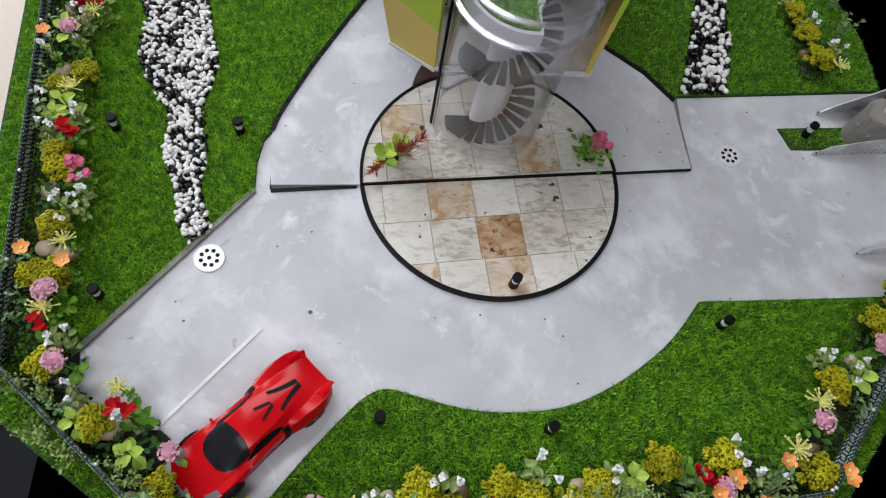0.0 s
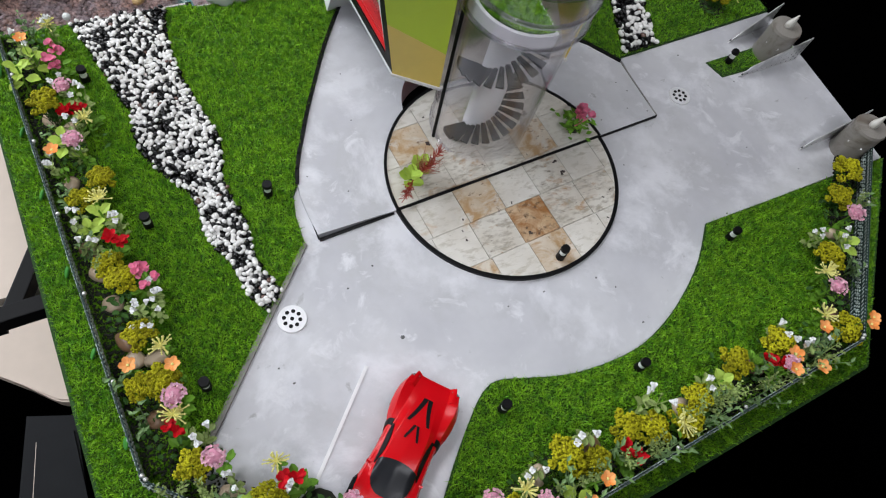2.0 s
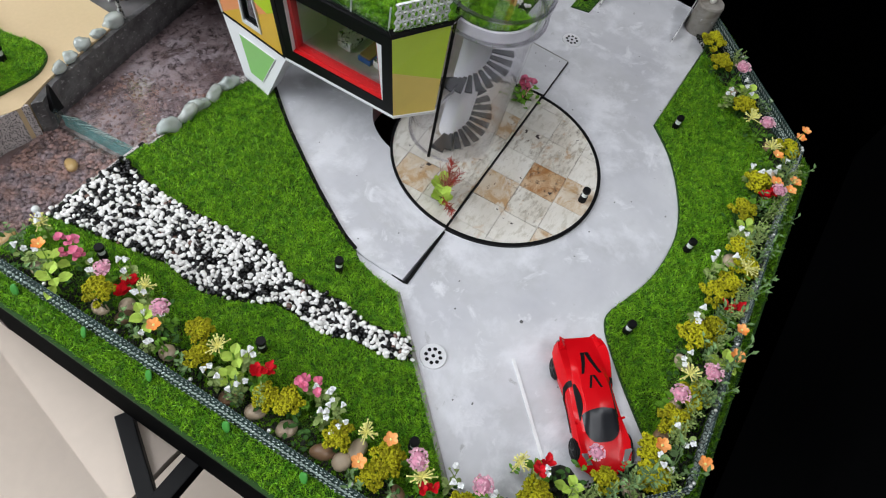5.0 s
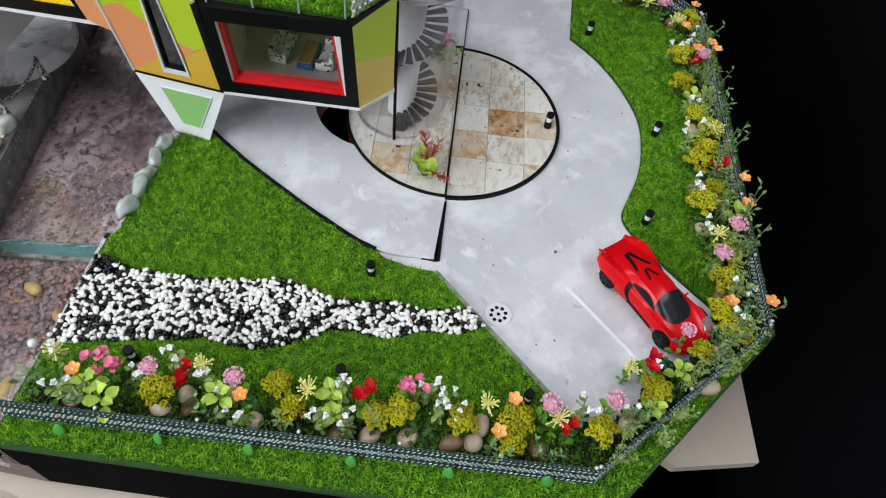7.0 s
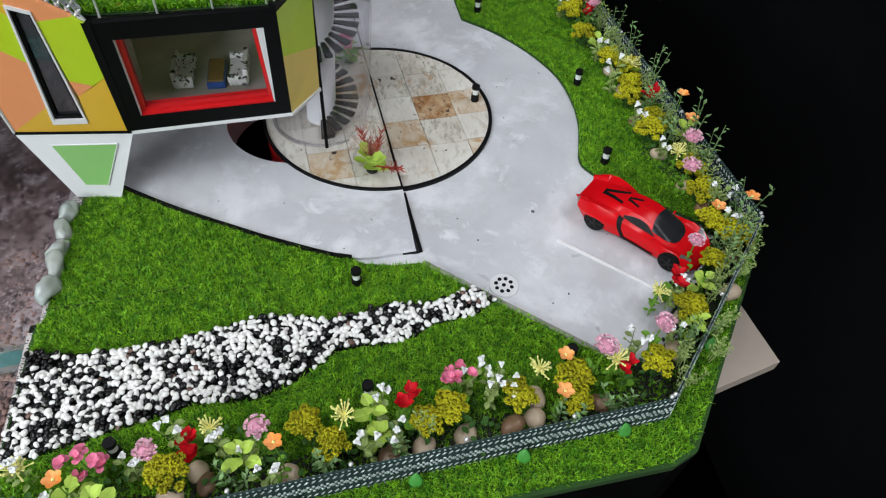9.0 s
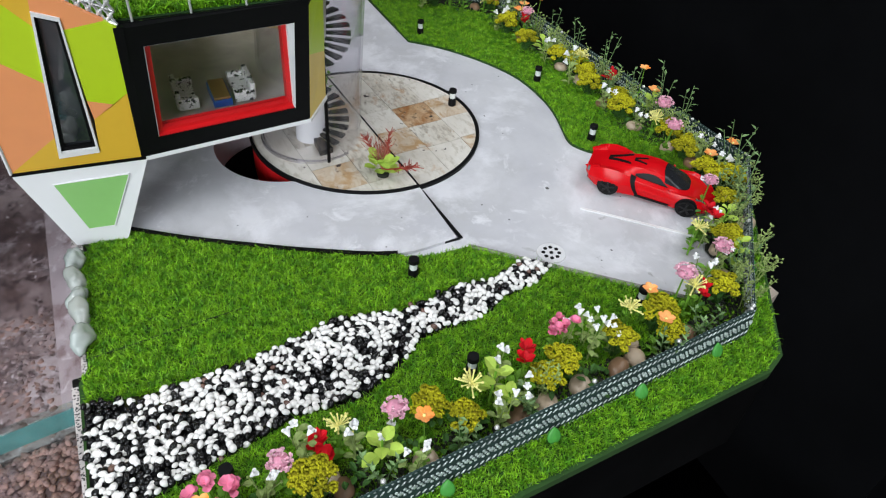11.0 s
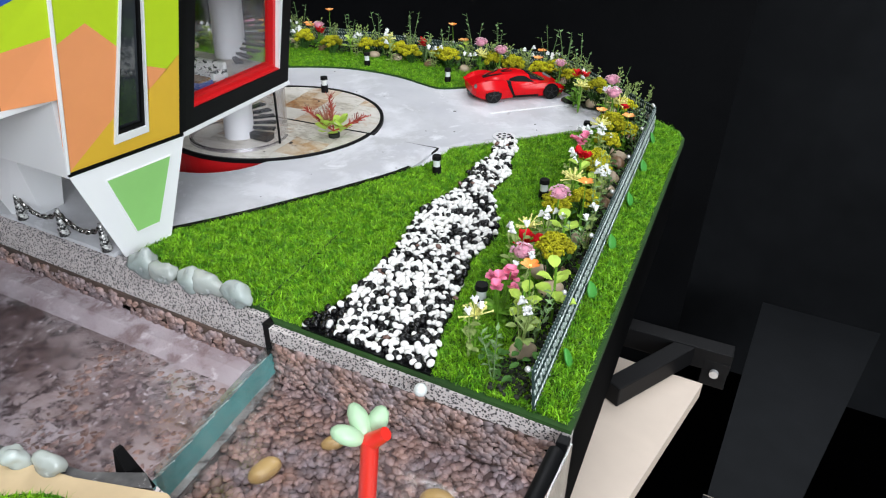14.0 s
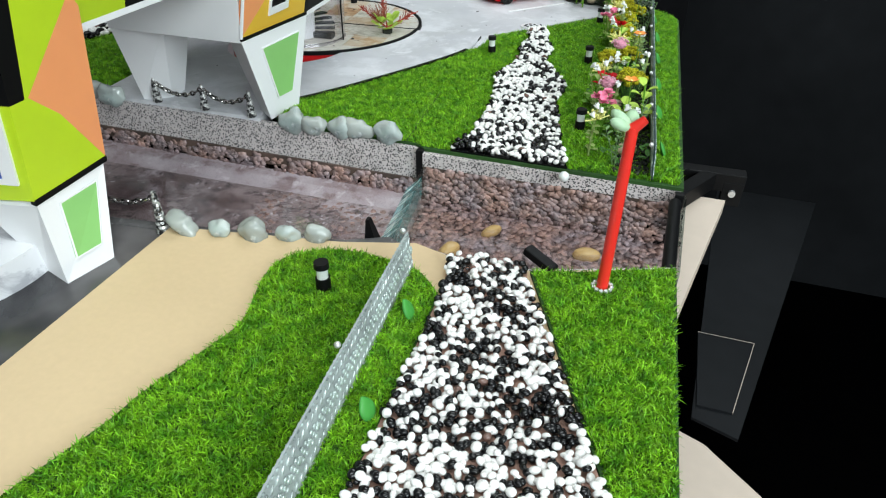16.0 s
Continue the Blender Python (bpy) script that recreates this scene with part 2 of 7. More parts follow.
bm = bmesh.new()
hx, hy, hr = -0.10, -1.24, 0.665
ring = arc(CX, CY, CR, a0, a1 - 360, 90)
ring = [p if math.hypot(p[0] - hx, p[1] - hy) > hr else (hx + (p[0] - hx) * hr / math.hypot(p[0] - hx, p[1] - hy), hy + (p[1] - hy) * hr / math.hypot(p[0] - hx, p[1] - hy)) for p in ring]
rear = SLAB_L[::-1] + ring + [(-2.02, -0.52), (-2.0, -1.3), (-1.76, -1.62), (-1.24, -2.06), (-1.05, -2.5), (-1.0, -3.14), (0.7, -3.14)]
prism(bm, rear, -0.36, 0.03)
tagged(part("pavement", bm, CONCRETE), "grey concrete paving slab under the house", "pavement", kind="structure")

LAWN_1 = [(0.98, -3.14), (0.66, -2.90)] + [p for p in SLAB_L[::-1][1:] if p[1] < -0.83] + [(1.80, -0.81), (1.86, -0.72), (1.905, -0.50), (1.91, -0.22), (3.27, 1.33), (3.80, 1.40), (3.88, 1.2), (4.12, -3.2), (2.2, -3.2), (2.1, -3.14)]
LAWN_2 = [(3.27, 1.33), (1.88, 2.46)] + ROAD_R[::-1] + [(-4.33, 0.74), (-2.5, 2.58), (1.9, 2.87), (3.80, 1.40)]
LAWN_3 = [(-4.33, -1.52), (-2.06, -1.35), (-2.0, -1.3), (-1.76, -1.62), (-1.24, -2.06), (-1.05, -2.5), (-1.0, -3.14), (-4.15, -3.2), (-4.35, -2.2)]
LAWN_4 = smooth_line([(1.66, -6.9), (1.74, -6.6), (1.85, -6.2), (1.88, -6.0), (1.98, -5.65), (2.02, -5.41), (1.92, -5.05), (1.96, -4.82), (2.20, -4.67), (2.49, -4.67), (2.70, -4.70), (2.84, -4.81)], 4) + [(2.92, -4.90), (2.96, -5.61), (2.99, -6.20), (3.04, -6.9)]
LAWN_5 = [(3.33, -4.50), (3.6, -4.42), (4.12, -4.2), (4.21, -5.76), (4.26, -6.9), (4.2, -6.9), (3.94, -5.85)]
LAWN_6 = [(-3.04, -1.02), (-3.12, -0.78), (-4.29, -0.80), (-4.29, -1.08)]
LAWNS = [LAWN_1, LAWN_2, LAWN_3, LAWN_4, LAWN_5]
for poly in LAWNS:
    bm = bmesh.new()
    prism(bm, poly, -0.05, 0.02)
    tagged(part("ground_lawn", bm, TURF), "green artificial turf glued to the board", "lawn", kind="structure")

for poly in LAWNS:
    bm = bmesh.new()
    prism(bm, poly, -0.36, -0.05)
    tagged(part("ground_underlay", bm, BOARDSIDE), "black board under the turf", "base board", kind="structure")

BANK = [(1.06, -4.76), (2.15, -4.56), (2.6, -4.42), (2.9, -4.50), (3.33, -4.47), (4.12, -4.17), (4.26, -6.9), (1.12, -6.9), (1.10, -6.07)]
bm = bmesh.new()
prism(bm, BANK, -0.9, -0.005)
tagged(part("ground_bank", bm, SAND), "sand coloured paper bank beside the river", "river bank", kind="structure")
bm = bmesh.new()
prism(bm, [(1.05, -4.77), (1.09, -6.9), (-4.2, -6.9), (-4.2, -5.5), (-0.6, -4.95)], -0.9, -0.04)
tagged(part("ground_marble", bm, DARKMARBLE), "dark polished marble paving under the house", "paving", kind="structure")
bm = bmesh.new()
prism(bm, [(-4.2, -3.1), (4.12, -3.1), (4.12, -4.3), (2.2, -4.6), (-4.2, -5.4)], -0.9, -0.46)
tagged(part("ground_riverbed", bm, GRAVELBED), "brown and purple gravel bed of the model river", "river bed", kind="structure")
LILACBED = mat("lilac_river_bed", (0.41, 0.33, 0.325), 0.5, vary=0.5, scale=15, fine=75, bump=0.5, tint=(0.17, 0.122, 0.122), depth=0.0015)
bm = bmesh.new()
prism(bm, [(-4.2, -3.18), (2.19, -3.18), (2.34, -4.40), (2.15, -4.52), (1.06, -4.71), (-0.48, -4.94), (-4.2, -5.7)], -0.46, -0.447)
tagged(part("ground_riverbed_upper", bm, LILACBED), "mottled lilac grey river bed above the weir", "river bed", kind="structure")
PALEBED = mat("pale_lilac_ledge", (0.52, 0.46, 0.48), 0.5, vary=0.3, scale=30, fine=120, bump=0.4, tint=(0.36, 0.29, 0.30), depth=0.0015)
bm = bmesh.new()
hull(bm, [(-4.2, -3.2, -0.448), (2.16, -3.2, -0.448), (2.16, -3.42, -0.448), (-4.2, -3.58, -0.448)], [(-4.2, -3.2, -0.40), (2.16, -3.2, -0.40), (2.16, -3.30, -0.41), (-4.2, -3.42, -0.41)])
tagged(part("trim_river_ledge", bm, PALEBED), "pale lilac stone ledge under the water", "ledge", kind="structure")
bm = bmesh.new()
prism(bm, [(-4.2, -3.10), (2.12, -3.10), (2.14, -3.18), (-4.2, -3.18)], -0.26, 0.0)
tagged(part("wall_river", bm, SPECK), "speckled grey stone face of the river wall", "river wall", kind="structure")
bm = bmesh.new()
prism(bm, [(-4.2, -3.10), (2.12, -3.10), (2.14, -3.20), (-4.2, -3.20)], -0.46, -0.26)
tagged(part("wall_river_lower", bm, GRAVELWALL), "brown gravel foot of the river wall", "river wall", kind="structure")
bm = bmesh.new()
prism(bm, [(2.20, -3.19), (4.12, -3.155), (4.12, -3.20), (2.20, -3.25)], -0.11, -0.005)
tagged(part("trim_river", bm, SPECK), "pale speckled stone ledge along the river", "ledge", kind="structure")
bm = bmesh.new()
prism(bm, [(2.20, -3.19), (4.12, -3.155), (4.12, -3.195), (2.20, -3.245)], -0.46, -0.11)
tagged(part("wall_bank", bm, GRAVELWALL), "dark brown gravel river side", "river wall", kind="structure")
bm = bmesh.new()
prism(bm, [(-4.2, -5.74), (-0.48, -4.92), (1.06, -4.69), (2.15, -4.50), (2.40, -4.37), (2.50, -4.42), (2.15, -4.57), (1.06, -4.77), (-0.6, -4.96), (-4.2, -5.8)], -0.46, -0.03)
tagged(part("wall_river_near", bm, SPECKDARK), "dark speckled stone wall of the near river bank", "river wall", kind="structure")

bm = bmesh.new()
prism(bm, [(2.52, -4.41), (2.9, -4.475), (3.33, -4.445), (4.12, -4.145), (4.12, -4.17), (3.33, -4.475), (2.9, -4.505), (2.54, -4.44)], -0.46, -0.012)
tagged(part("wall_bank_near", bm, SPECK), "speckled grey stone edge of the near river bank", "river wall", kind="structure")

# ---- room round the model ----
bm = bmesh.new()
box(bm, (0, -6, -7.6), (64, 64, 0.2))
tagged(part("floor", bm, DARKFLOOR), "dark floor of the room", "floor", kind="structure")
bm = bmesh.new()
box(bm, (0, -6, 20.2), (64, 64, 0.3))
tagged(part("ceiling", bm, WHITE), "white ceiling of the room", "ceiling", kind="structure")
for nm, c, sz, m in (("wall_north", (0, 24, 6), (64, 0.4, 28), BLACKCLOTH), ("wall_south", (0, -38, 6), (64, 0.4, 28), ROOMWALL), ("wall_east", (32, -6, 6), (0.4, 62, 28), ROOMWALL), ("wall_west", (-32, -6, 6), (0.4, 62, 28), BLACKCLOTH)):
    bm = bmesh.new()
    box(bm, c, sz)
    tagged(part(nm, bm, m), "plain wall of the room", "wall", kind="structure")
bm = bmesh.new()
box(bm, (-5.0, 5.6, -1.05), (18.0, 0.08, 12.9), bevel=0.01)
tagged(part("backdrop_card", bm, BLACKCARD), "black card standing behind the model", "backdrop", kind="structure")
bm = bmesh.new()
box(bm, (11.5, 7.6, -1.05), (18.0, 0.08, 12.9), bevel=0.01)
tagged(part("backdrop_sheet", bm, BLACKSHEET), "black sheet hanging behind the model", "backdrop", kind="structure")

# ---- table, stand and sheets below the model ----
table = thing("table", "large pale wooden table top below the model", "table", at=(0, 0, -7.5))
bm = bmesh.new()
prism(bm, [(4.3, -0.85), (5.2, -1.2), (6.0, -2.0), (9.5, -3.0), (9.5, -14.0), (-3.0, -14.0), (-3.0, -1.3)], 2.7, 3.0)
bmesh.ops.bevel(bm, geom=bm.edges[:], offset=0.03, segments=2, affect="EDGES")
part("tabletop", bm, TAN, table)
for x, y in ((9.0, -13.4), (-2.5, -13.4), (-2.5, -1.9), (8.9, -3.4)):
    bm = bmesh.new()
    rod(bm, (x, y, 0), (x, y, 2.7), 0.3, 0.3, 16)
    part("leg", bm, BLACK, table)
stand = thing("stand", "black steel stand with splayed bracket arms", "stand", at=(0, 0, -7.5))
for x, y in ((2.4, -2.6), (-2.4, -2.2), (2.0, 1.2), (-2.0, 1.2)):
    bm = bmesh.new()
    box(bm, (x, y, 3.2), (0.3, 0.3, 6.4), bevel=0.02)
    part("leg", bm, BLACK, stand)
for c, sz, turn in (((4.0, -0.88, 6.5), (1.65, 0.16, 0.2), 2), ((4.27, -1.28, 6.5), (0.92, 0.15, 0.18), 62), ((-3.2, -0.9, 6.5), (1.8, 0.16, 0.2), 0)):
    bm = bmesh.new()
    box(bm, c, sz, tilt(0, 0, turn), 0.012)
    part("arm", bm, BLACK, stand)
for c, sz in (((4.72, -0.88, 6.38), (0.2, 0.12, 0.26)), ):
    bm = bmesh.new()
    box(bm, c, sz, bevel=0.01)
    foot = part("end_plate", bm, BLACK, stand)
    bm = bmesh.new()
    rod(bm, (4.72, -0.975, 6.40), (4.72, -0.93, 6.40), 0.035, seg=14)
    part("bolt", bm, STEEL, foot, "bare steel bolt head")
for ring, label in (([(2.65, 3.17), (1.72, 3.07), (1.4, 2.0), (2.6, 1.8), (2.86, 2.35)], "corner of a pale plywood board under the model"), ([(4.1, -1.12), (4.66, -1.12), (4.21, -3.6), (4.03, -4.6), (3.7, -4.6), (3.7, -1.1)], "pale plywood board under the model")):
    bm = bmesh.new()
    prism(bm, ring, -1.24, -1.1)
    tagged(part("plywood_board", bm, TAN), label, "board")

for ring, z, label in (([(5.3, 5.75), (7.16, 5.72), (5.57, -1.10), (5.0, -0.90)], -4.40, "large black board lying low beside the stand"), ([(5.03, 0.83), (5.82, 0.83), (5.50, -0.70), (5.05, -0.70)], -4.36, "black board with a pale edge below the model")):
    bm = bmesh.new()
    prism(bm, ring, z - 0.05, z)
    slab = tagged(part("black_board", bm, BLACKPLY), label, "board", "black boards")
    if "pale" in label:
        # thin pale strip along two sides of the board
        bm = bmesh.new()
        for (x1, y1), (x2, y2) in zip(ring, ring[1:3]):
            box(bm, ((x1 + x2) / 2, (y1 + y2) / 2, z - 0.008), (math.hypot(x2 - x1, y2 - y1), 0.008, 0.018), tilt(0, 0, math.degrees(math.atan2(y2 - y1, x2 - x1))))
        part("pale_edge", bm, TAN, slab, "pale strip along the edge")

# ---- turf blades, pebbles, gravel ----


def scatter(poly, per_dm2, rng, keep=None):
    xs, ys = [p[0] for p in poly], [p[1] for p in poly]
    n = int((max(xs) - min(xs)) * (max(ys) - min(ys)) * per_dm2)
    q = np.stack([rng.uniform(min(xs), max(xs), n), rng.uniform(min(ys), max(ys), n)], 1)

    def within(q, poly):
        c = np.zeros(len(q), bool)
        for i in range(len(poly)):
            (x1, y1), (x2, y2) = poly[i - 1], poly[i]
            if y1 == y2:
                continue
            c ^= ((y1 > q[:, 1]) != (y2 > q[:, 1])) & (q[:, 0] < (x2 - x1) * (q[:, 1] - y1) / (y2 - y1) + x1)
        return c

    ok = within(q, poly)
    for hole in keep or ():
        ok &= ~within(q, hole)
    return q[ok]


def blades(name, q, z, height, width, rng, material):
    """Short bent blades at the places q, two triangles each."""
    n = len(q)
    a = rng.uniform(0, 2 * np.pi, n)
    d = np.stack([np.cos(a), np.sin(a)], 1)
    b = 9 * np.sin(q[:, 0] * 73 + 2 * np.sin(q[:, 1] * 59)) + 5 * np.sin(q[:, 1] * 67) + rng.uniform(-1.5, 1.5, n)
    tuft = np.sin(q[:, 0] * 83 + 3 * np.sin(q[:, 1] * 61)) * np.sin(q[:, 1] * 97 + 3 * np.sin(q[:, 0] * 71))
    h = height * rng.uniform(0.6, 1.25, n) * (1 + 0.3 * tuft)
    lean = np.stack([np.cos(b), np.sin(b)], 1) * (h * rng.uniform(0.15, 1.25, n))[:, None]
    curl = d * (h * rng.uniform(-0.35, 0.35, n))[:, None]
    w = width * rng.uniform(0.7, 1.3, n)[:, None] / 2
    v = np.zeros((n, 5, 3))
    v[:, 0, :2], v[:, 1, :2] = q - d * w, q + d * w
    v[:, 2, :2], v[:, 3, :2] = q + lean * 0.35 + d * w * 0.8, q + lean * 0.35 - d * w * 0.8
    v[:, 4, :2] = q + lean + curl
    v[:, 0, 2] = v[:, 1, 2] = z
    v[:, 2, 2] = v[:, 3, 2] = z + h * 0.6
    v[:, 4, 2] = z + h * rng.uniform(0.6, 1.0, n)
    v = v.reshape(-1, 3) * U
    base = np.arange(n)[:, None] * 5
    loops = np.concatenate([base + [0, 1, 2, 3], base + [3, 2, 4]], 1).ravel()
    starts = (np.arange(n)[:, None] * 7 + [0, 4]).ravel()
    me = bpy.data.meshes.new(name)
    me.vertices.add(len(v)), me.vertices.foreach_set("co", v.ravel())
    me.loops.add(len(loops)), me.loops.foreach_set("vertex_index", loops.astype(np.int32))
    me.polygons.add(len(starts)), me.polygons.foreach_set("loop_start", starts.astype(np.int32))
    me.update(calc_edges=True)
    me.materials.append(material)
    return new(name, me)


def edge_gap(q, poly):
    """Distance of the places q from the outline of poly."""
    best = np.full(len(q), 9.0)
    for i in range(len(poly)):
        a, b = np.array(poly[i - 1]), np.array(poly[i])
        t = np.clip(((q - a) @ (b - a)) / max(1e-9, (b - a) @ (b - a)), 0, 1)
        best = np.minimum(best, np.hypot(*(q - a - t[:, None] * (b - a)).T))
    return best


PEB_L = smooth_line([(3.30, -3.18), (3.19, -2.82), (3.06, -2.30), (2.98, -1.96), (3.00, -1.57), (2.82, -1.18), (2.68, -0.94), (2.66, -0.51), (2.54, -0.23), (2.50, 0.05), (2.38, 0.28)], 3)
PEB_R = smooth_line([(2.40, -3.18), (2.46, -2.78), (2.46, -2.37), (2.38, -1.87), (2.30, -1.50), (2.38, -1.13), (2.37, -0.87), (2.32, -0.60), (2.33, -0.19), (2.22, 0.12)], 3)
PEBBLES_1 = PEB_L + PEB_R[::-1]
PEBBLES_2 = [(2.86, -4.55), (3.03, -4.50), (3.31, -4.50), (3.34, -4.62), (3.69, -5.36), (3.94, -5.87), (4.2, -6.9), (3.04, -6.9), (2.99, -6.2), (2.96, -5.61), (2.92, -4.87)]
PEBBLES_3 = [(-2.10, -1.38), (-2.30, -1.96), (-2.53, -2.67), (-2.66, -3.14), (-3.1, -3.14), (-2.88, -2.70), (-2.76, -2.06), (-2.57, -1.40)]
RN = np.random.default_rng(3)
for k, poly in enumerate(LAWNS + [LAWN_6]):
    q = scatter(poly, (20000, 18000, 9000, 29000, 29000, 12000)[k], RN, [PEBBLES_1, PEBBLES_3])
    q = q[edge_gap(q, poly) > (0.008 if k < 3 else 0.013)]
    if k < 3:
        q = q[edge_gap(q, OUTER) > 0.03]
    ob = blades("grass", q, 0.018 if k < 5 else 0.0, 0.036 if k < 3 else 0.033, 0.0069, RN, BLADE)
    tagged(ob, "short green artificial turf blades on the board", "grass", kind="stuff")
bm = bmesh.new()
prism(bm, LAWN_6, 0.0, 0.012)
tagged(part("ground_lawn", bm, TURF), "small green turf patch beside the gate", "lawn", kind="structure")

PEB_W = mat("white_pebble", (0.82, 0.81, 0.78), 0.22, vary=0.06, scale=60, fine=200, bump=0.03, rand=0.1, island=0.12, coat=0.3)
PEB_B = mat("black_pebble", (0.006, 0.006, 0.0065), 0.12, vary=0.3, scale=60, fine=200, bump=0, spec=0.4)
PEB_T = mat("brown_pebble", (0.16, 0.09, 0.07), 0.25, vary=0.3, scale=60, fine=200, bump=0.03, coat=0.3)


def pebble_mesh(name, m, sub=2):
    bm = bmesh.new()
    ball(bm, (0, 0, 0), (0.033, 0.0255, 0.022), sub=sub)
    return mesh_of(name, bm, m, 180)


PEB_MESH = {k: pebble_mesh("pebble", m) for k, m in (("w", PEB_W), ("b", PEB_B), ("t", PEB_T))}


def pebble_path(poly, label, step, singles, stretch, size=1.0, bedding=None):
    """A bed of pebbles: those inside the stretch of y are objects of their own, the rest one mesh a colour."""
    bed = thing("pebble_bed", label, "pebbles")
    bm = bmesh.new()
    prism(bm, poly, -0.01, 0.035)
    part("bedding", bm, bedding or PEB_B, bed)
    rest = {"w": [], "b": [], "t": []}
    xs, ys = [p[0] for p in poly], [p[1] for p in poly]
    count = 0
    y = min(ys)
    row = 0
    while y < max(ys):
        x = min(xs) + (row % 2) * step / 2
        while x < max(xs):
            px, py = x + RNG.uniform(-0.4, 0.4) * step, y + RNG.uniform(-0.4, 0.4) * step
            x += step
            if not inside((px, py), poly):
                continue
            n = 0.8 * noise.noise(Vector((px * 6.5, py * 6.5, 0.4))) + RNG.uniform(-0.75, 0.75)
            key = "t" if RNG.random() < 0.012 else ("w" if n > -0.19 else "b")
            sz = size * RNG.uniform(0.82, 1.22)
            m = pose(px, py, 0.055 + RNG.uniform(-0.012, 0.022), RNG.uniform(-35, 35), RNG.uniform(-35, 35), RNG.uniform(0, 360)) @ Matrix.Diagonal((sz, sz * RNG.uniform(0.85, 1.15), sz * RNG.uniform(0.85, 1.1), 1))
            if stretch[0] <= py <= stretch[1] and count < singles:
                ob = new("pebble", PEB_MESH[key])
                ob.matrix_basis = Matrix.Translation(m.translation * U) @ m.to_3x3().to_4x4()
                ob.parent = bed
                count += 1
            else:
                rest[key].append(m @ Matrix.Diagonal((0.033, 0.0255, 0.022, 1)))
        y += step * 0.87
        row += 1
    for key, m in (("w", PEB_W), ("b", PEB_B), ("t", PEB_T)):
        if rest[key]:
            merged("loose_pebble", rest[key], m, 2, bed, "stuff")


pebble_path(PEBBLES_1, "bed of polished black and white pebbles in the lawn", 0.037, 300, (-3.2, -1.9), 0.78)
pebble_path(PEBBLES_2, "path of polished black and white pebbles beside the turf", 0.036, 300, (-6.2, -4.5), 0.72, mat("pinkish_bedding", (0.34, 0.20, 0.15), 0.8, vary=0.3, scale=20))
pebble_path(PEBBLES_3, "narrow bed of black and white pebbles in the lawn", 0.056, 60, (-2.0, -1.3))

# ---- tiled round plaza ----
TILED = mat("cream_stone_tile", (0.72, 0.69, 0.63), 0.38, vary=0.10, scale=26, fine=140, bump=0.05, rand=0.10, tint=(0.64, 0.60, 0.53))


def veined(m, colour, scale, lo, hi, distort=2.0, grain=1.0):
    """Lays irregular stains over a material's colour."""
    nt = m.node_tree
    b = nt.nodes["Principled BSDF"]
    old = b.inputs["Base Color"].links[0].from_socket
    tc, nz, mr, mx = nt.nodes.new("ShaderNodeTexCoord"), nt.nodes.new("ShaderNodeTexNoise"), nt.nodes.new("ShaderNodeMapRange"), nt.nodes.new("ShaderNodeMix")
    mx.data_type = "RGBA"
    nz.inputs["Scale"].default_value, nz.inputs["Detail"].default_value, nz.inputs["Distortion"].default_value = scale, 7, distort
    nz.inputs["Roughness"].default_value = 0.65
    mr.inputs["From Min"].default_value, mr.inputs["From Max"].default_value = lo, hi
    mx.inputs["B"].default_value = (*colour, 1)
    mp = nt.nodes.new("ShaderNodeMapping")
    mp.inputs["Scale"].default_value, mp.inputs["Rotation"].default_value = (1.0, grain, 1.0), (0, 0, radians(-8) if grain > 1 else 0)
    nt.links.new(tc.outputs["Object"], mp.inputs["Vector"])
    nt.links.new(mp.outputs["Vector"], nz.inputs["Vector"])
    nt.links.new(nz.outputs["Fac"], mr.inputs["Value"])
    nt.links.new(mr.outputs["Result"], mx.inputs["Factor"])
    nt.links.new(old, mx.inputs["A"])
    nt.links.new(mx.outputs["Result"], b.inputs["Base Color"])
    return m


TILEVEIN = mat("veined_cream_tile", (0.70, 0.67, 0.60), 0.36, vary=0.12, scale=30, fine=160, bump=0.06, tint=(0.60, 0.55, 0.47))
TILESTAIN = mat("tan_stained_tile", (0.68, 0.61, 0.51), 0.38, vary=0.14, scale=26, fine=160, bump=0.06, tint=(0.57, 0.46, 0.33))
TILERUST = mat("rust_stained_tile", (0.62, 0.46, 0.30), 0.4, vary=0.2, scale=26, fine=160, bump=0.08, tint=(0.50, 0.33, 0.18))
veined(TILED, (0.52, 0.48, 0.40), 80, 0.50, 0.66, 0.3, 2.6)
veined(TILED, (0.54, 0.40, 0.26), 34, 0.60, 0.74, 0.4, 1.5)
veined(TILED, (0.20, 0.15, 0.11), 150, 0.66, 0.75, 0.2, 2.0)
veined(TILEVEIN, (0.40, 0.36, 0.29), 85, 0.48, 0.62, 0.3, 2.6)
veined(TILEVEIN, (0.42, 0.26, 0.13), 40, 0.55, 0.68, 0.4, 1.6)
veined(TILEVEIN, (0.11, 0.08, 0.06), 140, 0.62, 0.71, 0.2, 2.0)
veined(TILESTAIN, (0.46, 0.29, 0.14), 42, 0.46, 0.62, 0.5, 1.4)
veined(TILESTAIN, (0.66, 0.63, 0.57), 34, 0.56, 0.68, 0.4, 1.5)
veined(TILESTAIN, (0.17, 0.10, 0.06), 130, 0.60, 0.70, 0.3, 1.8)
veined(TILERUST, (0.34, 0.15, 0.045), 44, 0.44, 0.60, 0.5, 1.3)
veined(TILERUST, (0.62, 0.55, 0.44), 50, 0.60, 0.70, 0.4, 1.5)
veined(TILERUST, (0.11, 0.06, 0.03), 120, 0.54, 0.66, 0.3, 1.6)
veined(CONCRETE, (0.48, 0.48, 0.495), 11, 0.50, 0.66, 0.3)
